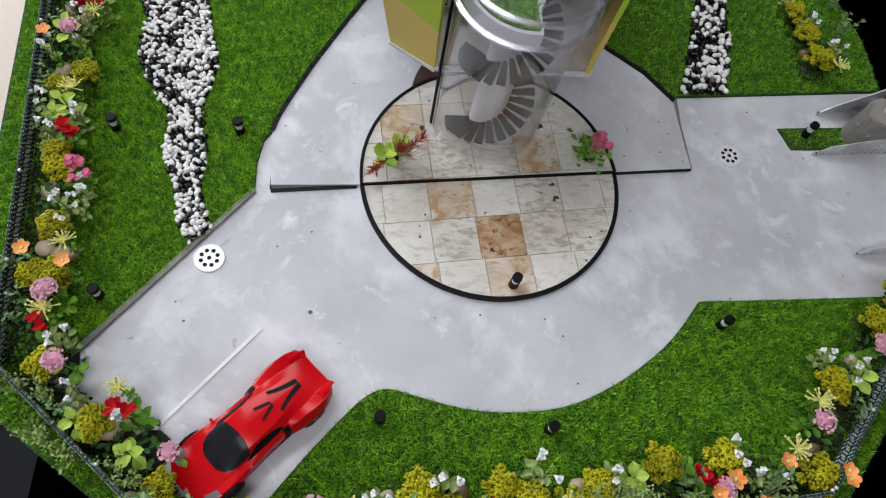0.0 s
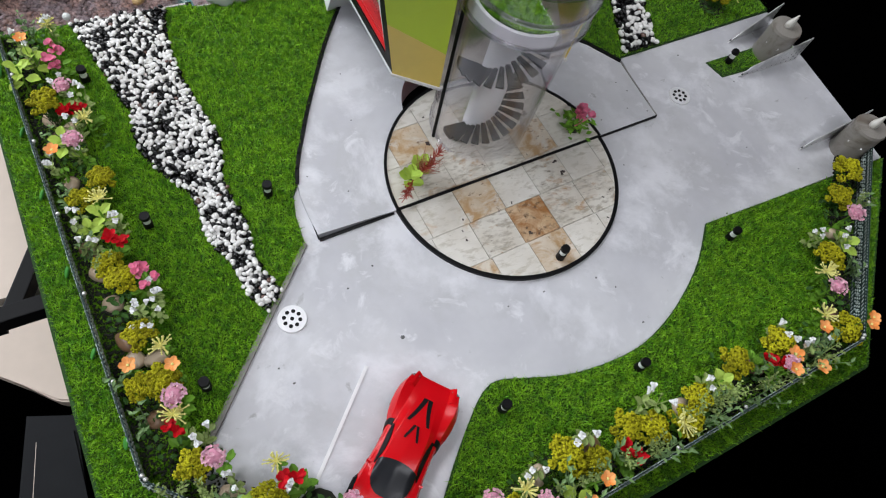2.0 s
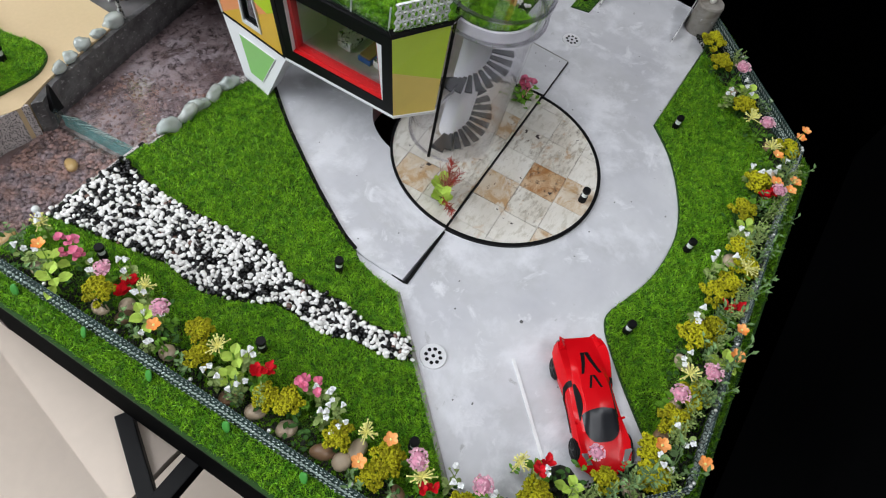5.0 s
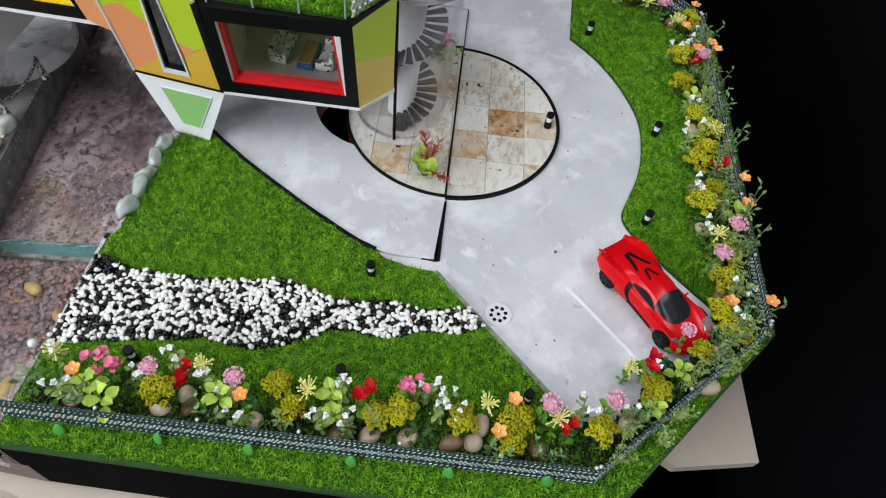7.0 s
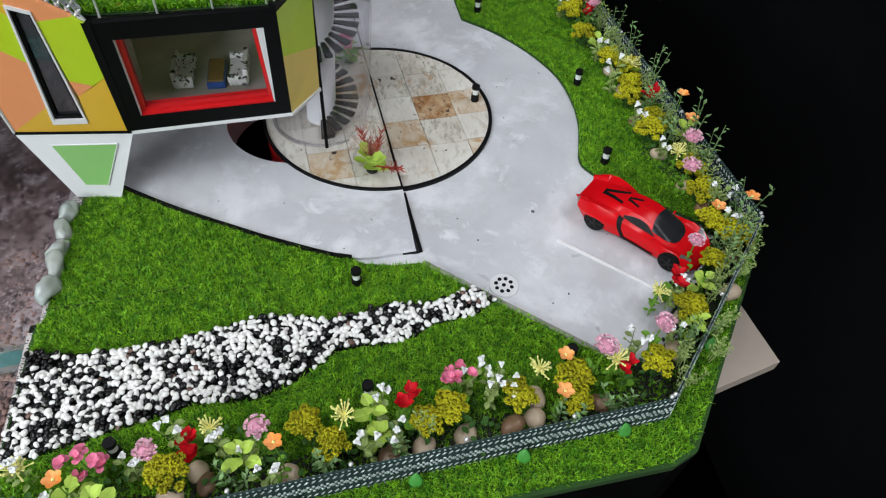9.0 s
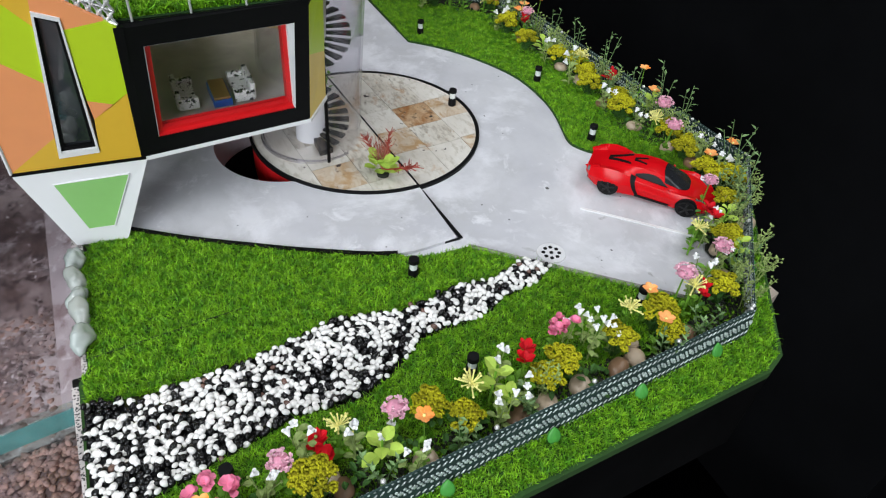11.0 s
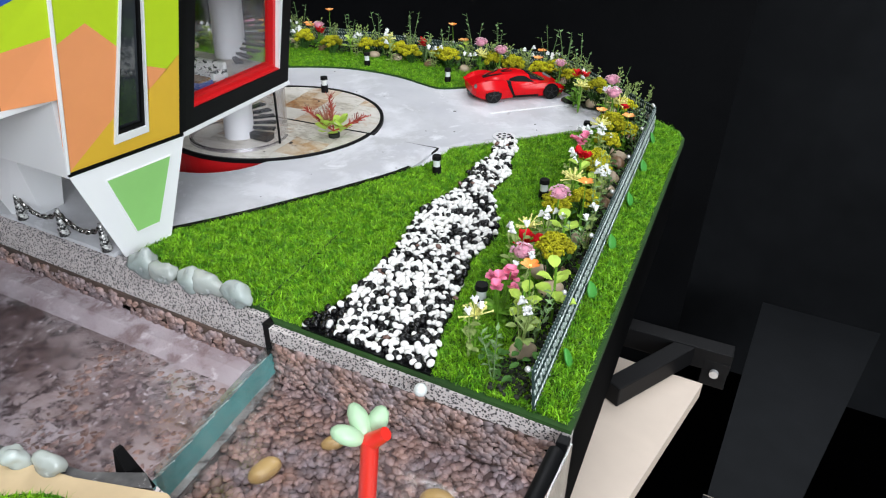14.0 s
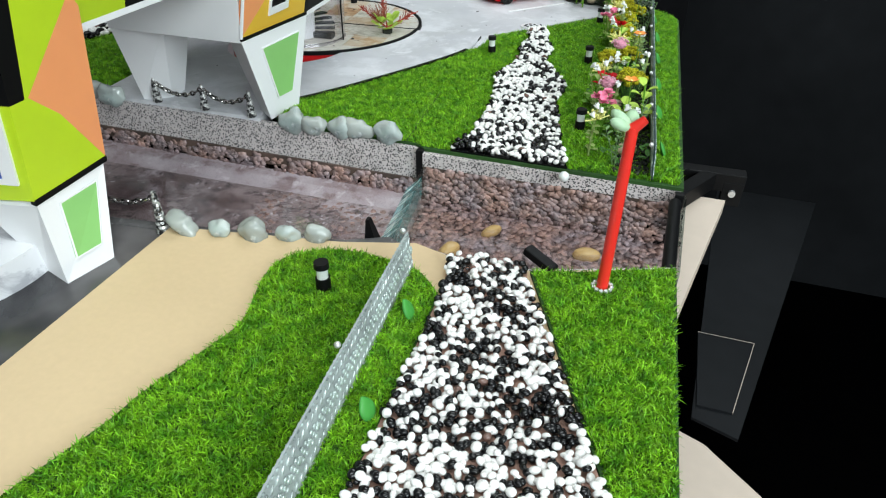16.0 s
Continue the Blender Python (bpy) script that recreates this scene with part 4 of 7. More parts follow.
class Quad:
    """A flat wall between four corners: bottom start, bottom end, top end, top start."""

    def __init__(self, a, b, c, d):
        self.p = [Vector(v) for v in (a, b, c, d)]
        self.n = (self.p[1] - self.p[0]).cross(self.p[3] - self.p[0]).normalized()

    def at(self, u, v, d=0.0):
        a, b, c, e = self.p
        return tuple((a * (1 - u) + b * u) * (1 - v) + (e * (1 - u) + c * u) * v + self.n * d)

    def slab(self, bm, ring, d0, d1):
        hull(bm, [self.at(u, v, d0) for u, v in ring], [self.at(u, v, d1) for u, v in ring])

    def border(self, bm, outer, inner, d0, d1):
        o0, o1, i0, i1 = ([bm.verts.new(self.at(u, v, d)) for u, v in ring] for ring, d in ((outer, d0), (outer, d1), (inner, d0), (inner, d1)))
        for k in range(4):
            n = (k + 1) % 4
            for a, b in ((o0, o1), (o1, i1), (i1, i0), (i0, o0)):
                bm.faces.new((a[k], a[n], b[n], b[k]))
        bmesh.ops.recalc_face_normals(bm, faces=bm.faces[:])


def window_wall(q, paint, hole, inner, parent, mid=None):
    """Black board wall with a deep coloured window frame and a clear pane."""
    bm = bmesh.new()
    q.border(bm, [(0, 0), (1, 0), (1, 1), (0, 1)], hole, -0.05, 0.0)
    wall = part("wall", bm, BOARDBLK, parent, "black board wall round the window")
    grow = lambda k: [(a + (b - a) * k, c + (d - c) * k) for (a, c), (b, d) in zip(hole, inner)]
    mid = mid or grow(0.12)
    mid = [(u, v + (0.002 if k < 2 else 0)) for k, (u, v) in enumerate(mid)]
    bm = bmesh.new()
    ring = [hole[k] for k in (1, 2, 3, 0)] + [mid[k] for k in (0, 3, 2, 1)]
    q.slab(bm, ring, -0.12, -0.006)
    part("reveal", bm, WHITE, wall)
    bm = bmesh.new()
    q.slab(bm, [hole[0], hole[1], mid[1], mid[0]], -0.12, -0.010)
    part("sill", bm, paint, wall)
    bm = bmesh.new()
    q.border(bm, mid, inner, -0.12, -0.045)
    part("window_frame", bm, paint, wall)
    bm = bmesh.new()
    q.slab(bm, inner, -0.095, -0.085)
    pane = part("pane", bm, PANEGLASS, wall)
    pane.visible_shadow = False
    bm = bmesh.new()
    q.border(bm, [(0.02, 0.04), (0.98, 0.04), (0.98, 0.97), (0.02, 0.97)], hole, -0.07, -0.054)
    part("lining", bm, WHITE, wall, "white inner lining")
    return wall


V1, V2, V3, V4 = (0.80, -3.35, 0.76), (0.86, -2.47, 0.75), (0.80, -1.20, 0.79), (0.45, -0.96, 0.77)
T1, T2, T3, T4 = (1.02, -3.30, 1.83), (1.08, -2.42, 1.82), (0.98, -1.19, 1.83), (0.48, -0.94, 1.81)
W1, W2, W3, W4 = (-0.44, -3.35, 0.76), (-1.0, -2.47, 0.76), (-1.2, -1.80, 0.77), (-0.85, -0.96, 0.77)
X1, X2, X3, X4 = (-0.60, -3.30, 1.83), (-1.2, -2.42, 1.82), (-1.38, -1.78, 1.82), (-0.88, -0.94, 1.81)
HOLE = [(0.09, 0.14), (0.91, 0.13), (0.915, 0.85), (0.10, 0.86)]
INNER = [(0.125, 0.19), (0.882, 0.185), (0.886, 0.83), (0.135, 0.835)]
window_wall(Quad(V2, V3, T3, T2), RED, HOLE, [(0.125, 0.176), (0.872, 0.170), (0.845, 0.83), (0.135, 0.835)], house, [(0.095, 0.147), (0.900, 0.14), (0.872, 0.845), (0.105, 0.855)])
window_wall(Quad(W3, W2, X2, X3), ORANGE, HOLE, INNER, house)

# end panels beside the tube
for q in (Quad(V3, V4, T4, T3), Quad(W4, W3, X3, X4)):
    bm = bmesh.new()
    q.slab(bm, [(0, 0), (1, 0), (1, 0.40), (0, 0.58)], -0.04, 0.0)
    wall = part("wall", bm, mat("mustard_paint", (0.80, 0.60, 0.13), 0.4, vary=0.05, bump=0), house, "mustard end panel")
    bm = bmesh.new()
    q.slab(bm, [(0, 0.58), (1, 0.40), (1, 1), (0, 1)], -0.04, 0.0)
    part("upper_panel", bm, LIME, wall, "lime green upper panel")
    bm = bmesh.new()
    q.slab(bm, [(-0.02, -0.03), (1.02, -0.03), (1.02, 0.0), (-0.02, 0.0)], -0.05, 0.012)
    part("bottom_edge", bm, WHITE, wall)
    bm = bmesh.new()
    q.slab(bm, [(-0.02, 1.0), (1.03, 1.0), (1.03, 1.035), (-0.02, 1.035)], -0.05, 0.012)
    part("top_edge", bm, BOARDBLK, wall)

# floor and white soffit, roof
FOOT = [V1, V2, V3, V4, W4, W3, W2, W1]
bm = bmesh.new()
hull(bm, [(x, y, z - 0.035) for x, y, z in FOOT], [(x, y, z + 0.0) for x, y, z in FOOT])
part("soffit", bm, WHITE, house, "white underside of the house")
bm = bmesh.new()
hull(bm, [(x * 0.96, y * 0.99 - 0.02, 0.80) for x, y, z in FOOT], [(x * 0.96, y * 0.99 - 0.02, 0.83) for x, y, z in FOOT])
part("floor", bm, WOODF, house, "grey wooden room floor")
ROOF = [(0.92, -3.30, 1.83), (1.03, -2.42, 1.82), T3, T4, X4, X3, X2, X1]
bm = bmesh.new()
hull(bm, [(x * 0.99, y, 1.785) for x, y, z in ROOF], [(x * 0.99, y, 1.80) for x, y, z in ROOF])
part("room_ceiling", bm, WHITE, house)
bm = bmesh.new()
hull(bm, [(x, y, 1.80) for x, y, z in ROOF], [(x, y, 1.835) for x, y, z in ROOF])
part("roof_edge", bm, BOARDBLK, house)
bm = bmesh.new()
hull(bm, [(x * 0.97, y * 0.995, 1.835) for x, y, z in ROOF], [(x * 0.97, y * 0.995, 1.845) for x, y, z in ROOF])
roof = part("roof", bm, TURF, house, "roof laid with green turf")
q = scatter([(x * 0.96, y * 0.995) for x, y, z in ROOF], 18000, RN)
ob = blades("roof_grass", q, 1.843, 0.055, 0.010, RN, BLADE)
ob.parent = house
tagged(ob, kind="stuff")
# clear roof parapet with silver posts, and a mesh corner
PARA = clear("clear_parapet", (0.93, 0.95, 0.95), 0.05, 0.02)


def parapet(a, b, h, material, name, thick=0.012):
    bm = bmesh.new()
    a, b = Vector(a), Vector(b)
    n = Vector((b.y - a.y, a.x - b.x, 0)).normalized() * thick
    hull(bm, [tuple(a), tuple(b), tuple(b + n), tuple(a + n)], [tuple(v + Vector((0, 0, h))) for v in (a, b, b + n, a + n)])
    ob = part(name, bm, material, house)
    ob.visible_shadow = material is not PARA
    return ob


def lattice(bm, a, b, h, cell, r, flat=4):
    """Crossing thin rods between two rails from a to b."""
    a, b = Vector(a), Vector(b)
    n = max(1, round((b - a).length / cell))
    up = Vector((0, 0, h))
    rod(bm, a, b, r * 1.2, seg=flat), rod(bm, a + up, b + up, r * 1.2, seg=flat)
    for i in range(n):
        p, q = a.lerp(b, i / n), a.lerp(b, (i + 1) / n)
        rod(bm, p, q + up, r, seg=flat), rod(bm, q, p + up, r, seg=flat)
        ball(bm, (p + q + up) / 2, (r * 2.2,) * 3, sub=1)


parapet((1.03, -2.36, 1.84), (0.95, -1.22, 1.84), 0.22, PARA, "parapet")
for k in range(4):
    y = -2.33 + k * 0.36
    bm = bmesh.new()
    rod(bm, (1.035 - 0.03 * k, y, 1.84), (1.035 - 0.03 * k, y, 2.06), 0.008, seg=8)
    part("parapet_post", bm, MESHM, house, "silver parapet post")
for a, b in (((0.95, -1.20, 1.86), (0.50, -0.97, 1.86)), ((1.06, -2.42, 1.84), (1.04, -3.0, 2.16)), ((1.04, -3.0, 2.16), (1.0, -3.30, 2.3))):
    bm = bmesh.new()
    for k in range(3):
        lattice(bm, (a[0], a[1], a[2] + k * 0.085), (b[0], b[1], b[2] + k * 0.085), 0.085, 0.06, 0.009)
    part("mesh_railing", bm, MESHM, house, "silver mesh railing")

# coloured corner block
qb = Quad(V1, V2, T2, T1)
wall = None
for paint, label, ring in (
    (AMBER, "amber panel", [(0, 0), (1, 0), (1, 0.57), (0.695, 0.37), (0.67, 0.10), (0.37, 0.09), (0.385, 0.26)]),
    (ORANGE, "orange panel", [(0, 0), (0.385, 0.26), (0.44, 0.68), (0.22, 0.84), (0, 0.75)]),
    (LIME, "lime panel", [(0, 0.75), (0.22, 0.84), (0.44, 0.68), (0.49, 1.05), (0.3, 1.25), (0, 1.2)]),
    (AMBER, "amber panel", [(0, 1.2), (0.3, 1.25), (0.49, 1.05), (0.5, 1.15), (0.52, 1.3), (0, 1.5)]),
    (ORANGE, "orange panel", [(0.695, 0.37), (0.86, 0.47), (0.68, 0.52)]),
    (LIME, "lime panel", [(0.86, 0.47), (1, 0.57), (1, 1.0), (0.92, 1.06), (0.66, 1.02), (0.68, 0.52)]),
    (ORANGE, "orange panel", [(0.66, 1.02), (0.92, 1.06), (0.78, 1.14), (0.52, 1.3), (0.5, 1.15), (0.66, 1.1)]),
):
    bm = bmesh.new()
    qb.slab(bm, ring, -0.03, 0.0)
    part("panel", bm, paint, house, label)
SL = [(0.37, 0.09), (0.67, 0.10), (0.66, 1.10), (0.50, 1.15)]
SI = [(0.40, 0.135), (0.652, 0.14), (0.648, 1.08), (0.512, 1.12)]
SG = [(0.43, 0.165), (0.625, 0.17), (0.628, 1.06), (0.53, 1.10)]
bm = bmesh.new()
qb.border(bm, SL, SI, -0.05, 0.012)
win = part("window", bm, WHITE, house, "tall window slot with a white frame")
bm = bmesh.new()
qb.border(bm, SI, SG, -0.05, -0.008)
part("inner_frame", bm, BOARDBLK, win)
bm = bmesh.new()
qb.slab(bm, SG, -0.05, -0.03)
part("pane", bm, SLOT, win)
bm = bmesh.new()
qb.slab(bm, [(0, -0.02), (1.0, -0.02), (1.0, 0.004), (0, 0.004)], -0.03, 0.008)
part("bottom_edge", bm, BOARDBLK, house)
for a, b in ((V1, Quad(V1, V2, T2, T1).at(0, 1.5)),):
    bm = bmesh.new()
    rod(bm, a, b, 0.013, seg=6)
    part("edge_trim", bm, WHITE, house, "white edge strip")
# bevelled black post between block and window
bm = bmesh.new()
hull(bm, [(0.86, -2.50, 0.75), (0.86, -2.44, 0.75), (0.80, -2.44, 0.75), (0.80, -2.50, 0.75)], [(1.08, -2.45, 1.83), (1.085, -2.39, 1.83), (1.0, -2.39, 1.83), (1.0, -2.45, 1.83)])
part("corner_post", bm, BOARDBLK, house)
# river side wall of the block, and the far block wall
bm = bmesh.new()
hull(bm, [W1, V1, (0.80, -3.31, 0.76), (-0.44, -3.31, 0.76)], [(-0.55, -3.33, 1.26), (0.82, -3.33, 1.26), (0.82, -3.29, 1.26), (-0.55, -3.29, 1.26)])
part("wall", bm, WHITE, house, "white wall facing the river")
bm = bmesh.new()
hull(bm, [W2, W1, (-0.40, -3.33, 0.76), (-0.96, -2.45, 0.76)], [X2, X1, (-0.56, -3.28, 1.83), (-1.16, -2.40, 1.83)])
part("wall", bm, ORANGE, house)
bm = bmesh.new()
hull(bm, [(0.30, -2.45, 0.8), (0.86, -2.45, 0.8), (0.86, -2.42, 0.8), (0.30, -2.42, 0.8)], [(0.30, -2.42, 1.8), (1.05, -2.40, 1.8), (1.05, -2.37, 1.8), (0.30, -2.39, 1.8)])
part("partition", bm, WHITE, house)


def leg(ring_top, ring_tip, panel, mirror=1):
    bm = bmesh.new()
    hull(bm, ring_tip, ring_top)
    ob = part("leg", bm, WHITE, house, "white tapered leg")
    if panel:
        a, b, d, c = panel
        n = (Vector(b) - Vector(a)).cross(Vector(c) - Vector(a)).normalized()
        bm = bmesh.new()
        hull(bm, [tuple(Vector(v) - n * 0.02) for v in panel], [tuple(Vector(v) + n * 0.008) for v in panel])
        part("inset", bm, GREENP, ob, "leaf green inset panel")
        bm = bmesh.new()
        for p, q in zip(panel, panel[1:] + panel[:1]):
            rod(bm, Vector(p) + n * 0.004, Vector(q) + n * 0.004, 0.006, seg=6)
        part("inset_trim", bm, WHITE, ob)


tipA, tipB = Vector((0.81, -3.13, 0.03)), Vector((0.86, -2.76, 0.03))
qa, qd = Vector(V1), Vector(V2)
down = Vector((0, 0, -0.035))


def on_leg(u, v):
    return tuple((qa * (1 - u) + qd * u + down) * v + (tipA * (1 - u) + tipB * u) * (1 - v))


leg([tuple(qa + down), tuple(qd + down), (0.25, -2.62, 0.74), (0.25, -2.85, 0.74)], [tuple(tipA), tuple(tipB), (0.62, -2.80, 0.03), (0.62, -2.98, 0.03)], [on_leg(0.36, 0.22), on_leg(0.74, 0.22), on_leg(0.87, 0.87), on_leg(0.24, 0.86)])
leg([(-0.44, -3.34, 0.74), (-0.02, -3.22, 0.74), (-0.06, -2.82, 0.74), (-0.72, -2.80, 0.74)], [(-0.50, -3.11, 0.03), (-0.29, -2.99, 0.03), (-0.30, -2.80, 0.03), (-0.56, -2.84, 0.03)], None)

# bridge over the river with a yellow framed window
qy = Quad((0.85, -4.86, 1.25), (0.80, -3.62, 1.25), (1.0, -3.62, 2.0), (1.05, -4.86, 2.0))
window_wall(Quad(qy.at(0.34, 0), qy.at(1, 0), qy.at(1, 1), qy.at(0.34, 1)), YELLOW, [(0.12, 0.19), (0.96, 0.19), (0.96, 0.92), (0.12, 0.92)], [(0.18, 0.29), (0.80, 0.31), (0.80, 0.84), (0.18, 0.84)], house)
for paint, label, ring in ((LIME, "lime panel", [(0, 0), (0.34, 0), (0.34, 0.45), (0, 0.40)]), (BLUE, "blue panel", [(0, 0.40), (0.34, 0.45), (0.34, 1), (0, 1)])):
    bm = bmesh.new()
    qy.slab(bm, ring, -0.05, 0.0)
    part("panel", bm, paint, house, label)
bm = bmesh.new()
prism(bm, [(0.85, -4.9), (0.80, -3.3), (-0.5, -3.3), (-0.5, -4.9)], 1.215, 1.25)
part("soffit", bm, WHITE, house, "white underside of the bridge room")
bm = bmesh.new()
prism(bm, [(0.98, -4.9), (0.95, -3.3), (-0.5, -3.3), (-0.5, -4.9)], 2.0, 2.05)
part("roof", bm, WHITE, house)
bm = bmesh.new()
prism(bm, [(-0.45, -4.9), (-0.45, -3.3), (-0.5, -3.3), (-0.5, -4.9)], 1.25, 2.0)
part("wall", bm, WHITE, house)
bm = bmesh.new()
prism(bm, [(0.80, -4.86), (0.78, -3.5), (-0.45, -3.5), (-0.45, -4.86)], 1.252, 1.27)
part("floor", bm, WOODF, house)
qn = Quad((0.80, -3.62, 1.25), (0.895, -3.335, 1.25), (1.11, -3.285, 2.3), (1.05, -3.62, 2.3))
for paint, label, ring in ((ORANGE, "orange panel", [(0, 0), (1, 0), (1, 0.35), (0, 0.3)]), (LIME, "lime panel", [(0, 0.3), (1, 0.35), (1, 0.62), (0, 0.5)]), (BLUE, "blue panel", [(0, 0.5), (1, 0.62), (1, 1), (0, 1)])):
    bm = bmesh.new()
    qn.slab(bm, ring, -0.03, 0.0)
    part("panel", bm, paint, house, label)

# near block on the other bank
qc = Quad((0.80, -5.55, 0.46), (0.82, -4.87, 0.50), (1.02, -4.86, 1.9), (1.02, -5.55, 1.9))
for paint, label, ring in (
    (LIME, "lime panel", [(0.24, 0.0), (1, 0.0), (0.64, 0.27), (0.40, 0.38), (0.24, 0.38)]),
    (ORANGE, "orange panel", [(0.40, 0.38), (0.64, 0.27), (1.0, 0.0), (1.0, 0.62), (0.93, 0.68)]),
    (LIME, "lime panel", [(0.37, 0.38), (0.40, 0.38), (0.93, 0.68), (1, 0.62), (1, 1), (0.48, 1)]),
    (BOARDBLK, "black panel", [(0.24, 0.38), (0.37, 0.38), (0.48, 1), (0.24, 1)]),
):
    bm = bmesh.new()
    qc.slab(bm, ring, -0.04, 0.0)
    part("panel", bm, paint, house, label)
cw = qc.at(0.24, 0.0)
ct = qc.at(0.24, 1.0)
qw = Quad((-0.3, -5.62, 0.45), cw, ct, (-0.3, -5.62, 1.9))
for paint, label, ring in ((LIME, "lime panel", [(0, 0), (1, 0), (1, 0.38), (0.95, 0.38), (0.95, 0.07), (0, 0.09)]), (BOARDBLK, "black panel", [(0, 0.44), (0.95, 0.38), (1, 0.38), (1, 1), (0, 1)])):
    bm = bmesh.new()
    qw.slab(bm, ring, -0.04, 0.0)
    part("panel", bm, paint, house, label)
CO = [(0.0, 0.09), (0.95, 0.07), (0.95, 0.38), (0.0, 0.44)]
CI = [(0.05, 0.115), (0.88, 0.095), (0.88, 0.355), (0.05, 0.41)]
CP = [(0.10, 0.15), (0.80, 0.13), (0.80, 0.32), (0.10, 0.37)]
bm = bmesh.new()
qw.border(bm, CO, CI, -0.04, 0.014)
win = part("window", bm, WHITE, house, "window with a white and blue frame")
bm = bmesh.new()
qw.border(bm, CI, CP, -0.04, 0.006)
part("inner_frame", bm, BLUE, win)
bm = bmesh.new()
qw.slab(bm, CP, -0.04, -0.02)
part("pane", bm, SLOT, win)
bm = bmesh.new()
qc.slab(bm, [(0.24, -0.02), (1.0, -0.02), (1.0, 0.004), (0.24, 0.004)], -0.03, 0.006)
part("bottom_edge", bm, BOARDBLK, house)
bm = bmesh.new()
hull(bm, [(0.78, -5.38, 0.43), (0.80, -4.88, 0.46), (-0.3, -4.88, 0.46), (-0.3, -5.6, 0.42)], [(0.78, -5.37, 0.445), (0.79, -4.88, 0.475), (-0.3, -4.88, 0.475), (-0.3, -5.59, 0.44)])
part("soffit", bm, WHITE, house)
bm = bmesh.new()
hull(bm, [(0.78, -4.89, 0.48), (0.78, -4.87, 0.48), (-0.3, -4.87, 0.48), (-0.3, -4.89, 0.48)], [(0.98, -4.89, 1.9), (0.98, -4.87, 1.9), (-0.3, -4.87, 1.9), (-0.3, -4.89, 1.9)])
part("wall", bm, WHITE, house)
bm = bmesh.new()
prism(bm, [(1.0, -5.40), (1.02, -4.86), (-0.4, -4.86), (-0.4, -5.64)], 1.9, 1.95)
part("roof", bm, WHITE, house)
qa2, qd2 = Vector((0.80, -5.38, 0.455)), Vector((0.81, -4.89, 0.475))
tA2, tB2 = Vector((0.86, -5.42, -0.04)), Vector((0.92, -5.12, -0.04))


def on_leg2(u, v):
    return tuple((qa2 * (1 - u) + qd2 * u) * v + (tA2 * (1 - u) + tB2 * u) * (1 - v))


leg([tuple(qa2), tuple(qd2), (0.3, -5.0, 0.45), (0.3, -5.4, 0.44)], [tuple(tA2), tuple(tB2), (0.68, -5.12, -0.04), (0.66, -5.36, -0.04)], [on_leg2(0.30, 0.22), on_leg2(0.78, 0.22), on_leg2(0.85, 0.86), on_leg2(0.28, 0.86)])
bm = bmesh.new()
oval = [(-0.06 + 0.72 * math.cos(t * math.pi / 24), -5.45 + 0.74 * math.sin(t * math.pi / 24)) for t in range(48)]
prism(bm, oval, -0.04, 0.15)
bmesh.ops.bevel(bm, geom=[e for e in bm.edges if abs(e.verts[0].co.z - e.verts[1].co.z) < 0.01], offset=0.03, segments=2, affect="EDGES")
tagged(part("marble_slab", bm, MARBLE, smooth=40), "rounded white marble slab on the dark paving", "slab")

# furniture in the red framed room
for y, turn in ((-2.02, 0), (-1.58, 180)):
    sofa = thing("toy_sofa", "tiny sofa with black and white cow print", "toy sofa", "sofas in the model house", at=(0.27, y - 0.05, 0.83), turn=turn)
    sofa.scale = (0.84, 0.84, 0.8)
    bm = bmesh.new()
    box(bm, (0, 0, 0.05), (0.42, 0.17, 0.07), bevel=0.012)
    part("seat", bm, COW, sofa)
    bm = bmesh.new()
    box(bm, (0, -0.085, 0.11), (0.42, 0.05, 0.17), bevel=0.012)
    part("backrest", bm, COW, sofa)
    for x in (-0.20, 0.20):
        bm = bmesh.new()
        box(bm, (x, 0, 0.075), (0.05, 0.19, 0.12), bevel=0.012)
        part("armrest", bm, COW, sofa)
coffee = thing("toy_table", "tiny brown and blue low table", "toy table", at=(0.30, -1.81, 0.83))
bm = bmesh.new()
box(bm, (0, 0, 0.03), (0.34, 0.15, 0.06), bevel=0.006)
part("base", bm, BLUE, coffee)
bm = bmesh.new()
box(bm, (0, 0, 0.07), (0.32, 0.13, 0.02), bevel=0.005)
part("tabletop", bm, mat("brown_wood", (0.26, 0.14, 0.05), 0.5, vary=0.3, scale=40), coffee)

# ---- clear tube with the spiral stair ----
stair = thing("spiral_staircase", "dark spiral staircase round a white column in a clear tube", "spiral staircase", at=(TUBE[0], TUBE[1], 0.0))
stair.rotation_euler.x = radians(-3)
TUBEEDGE = clear("acrylic_edge", (0.80, 0.78, 0.82), 0.30, 0.12)
WIDE = TUBE[2] + 0.06
for name, r, z0, z1, label in (("lower_tube", TUBE[2], 0.03, 1.82, "clear acrylic tube"), ("upper_tube", WIDE, 1.74, 2.25, "wider clear tube round the terrace")):
    for inner in (0, 1):
        bm = bmesh.new()
        rod(bm, (0, 0, z0), (0, 0, z1), r - 0.02 * inner, seg=64, caps=False)
        if inner:
            bmesh.ops.reverse_faces(bm, faces=bm.faces[:])
        ob = part("inner_face" if inner else name, bm, ACRYLIC, ob if inner else stair, "" if inner else label, smooth=60)
        ob.visible_shadow = False


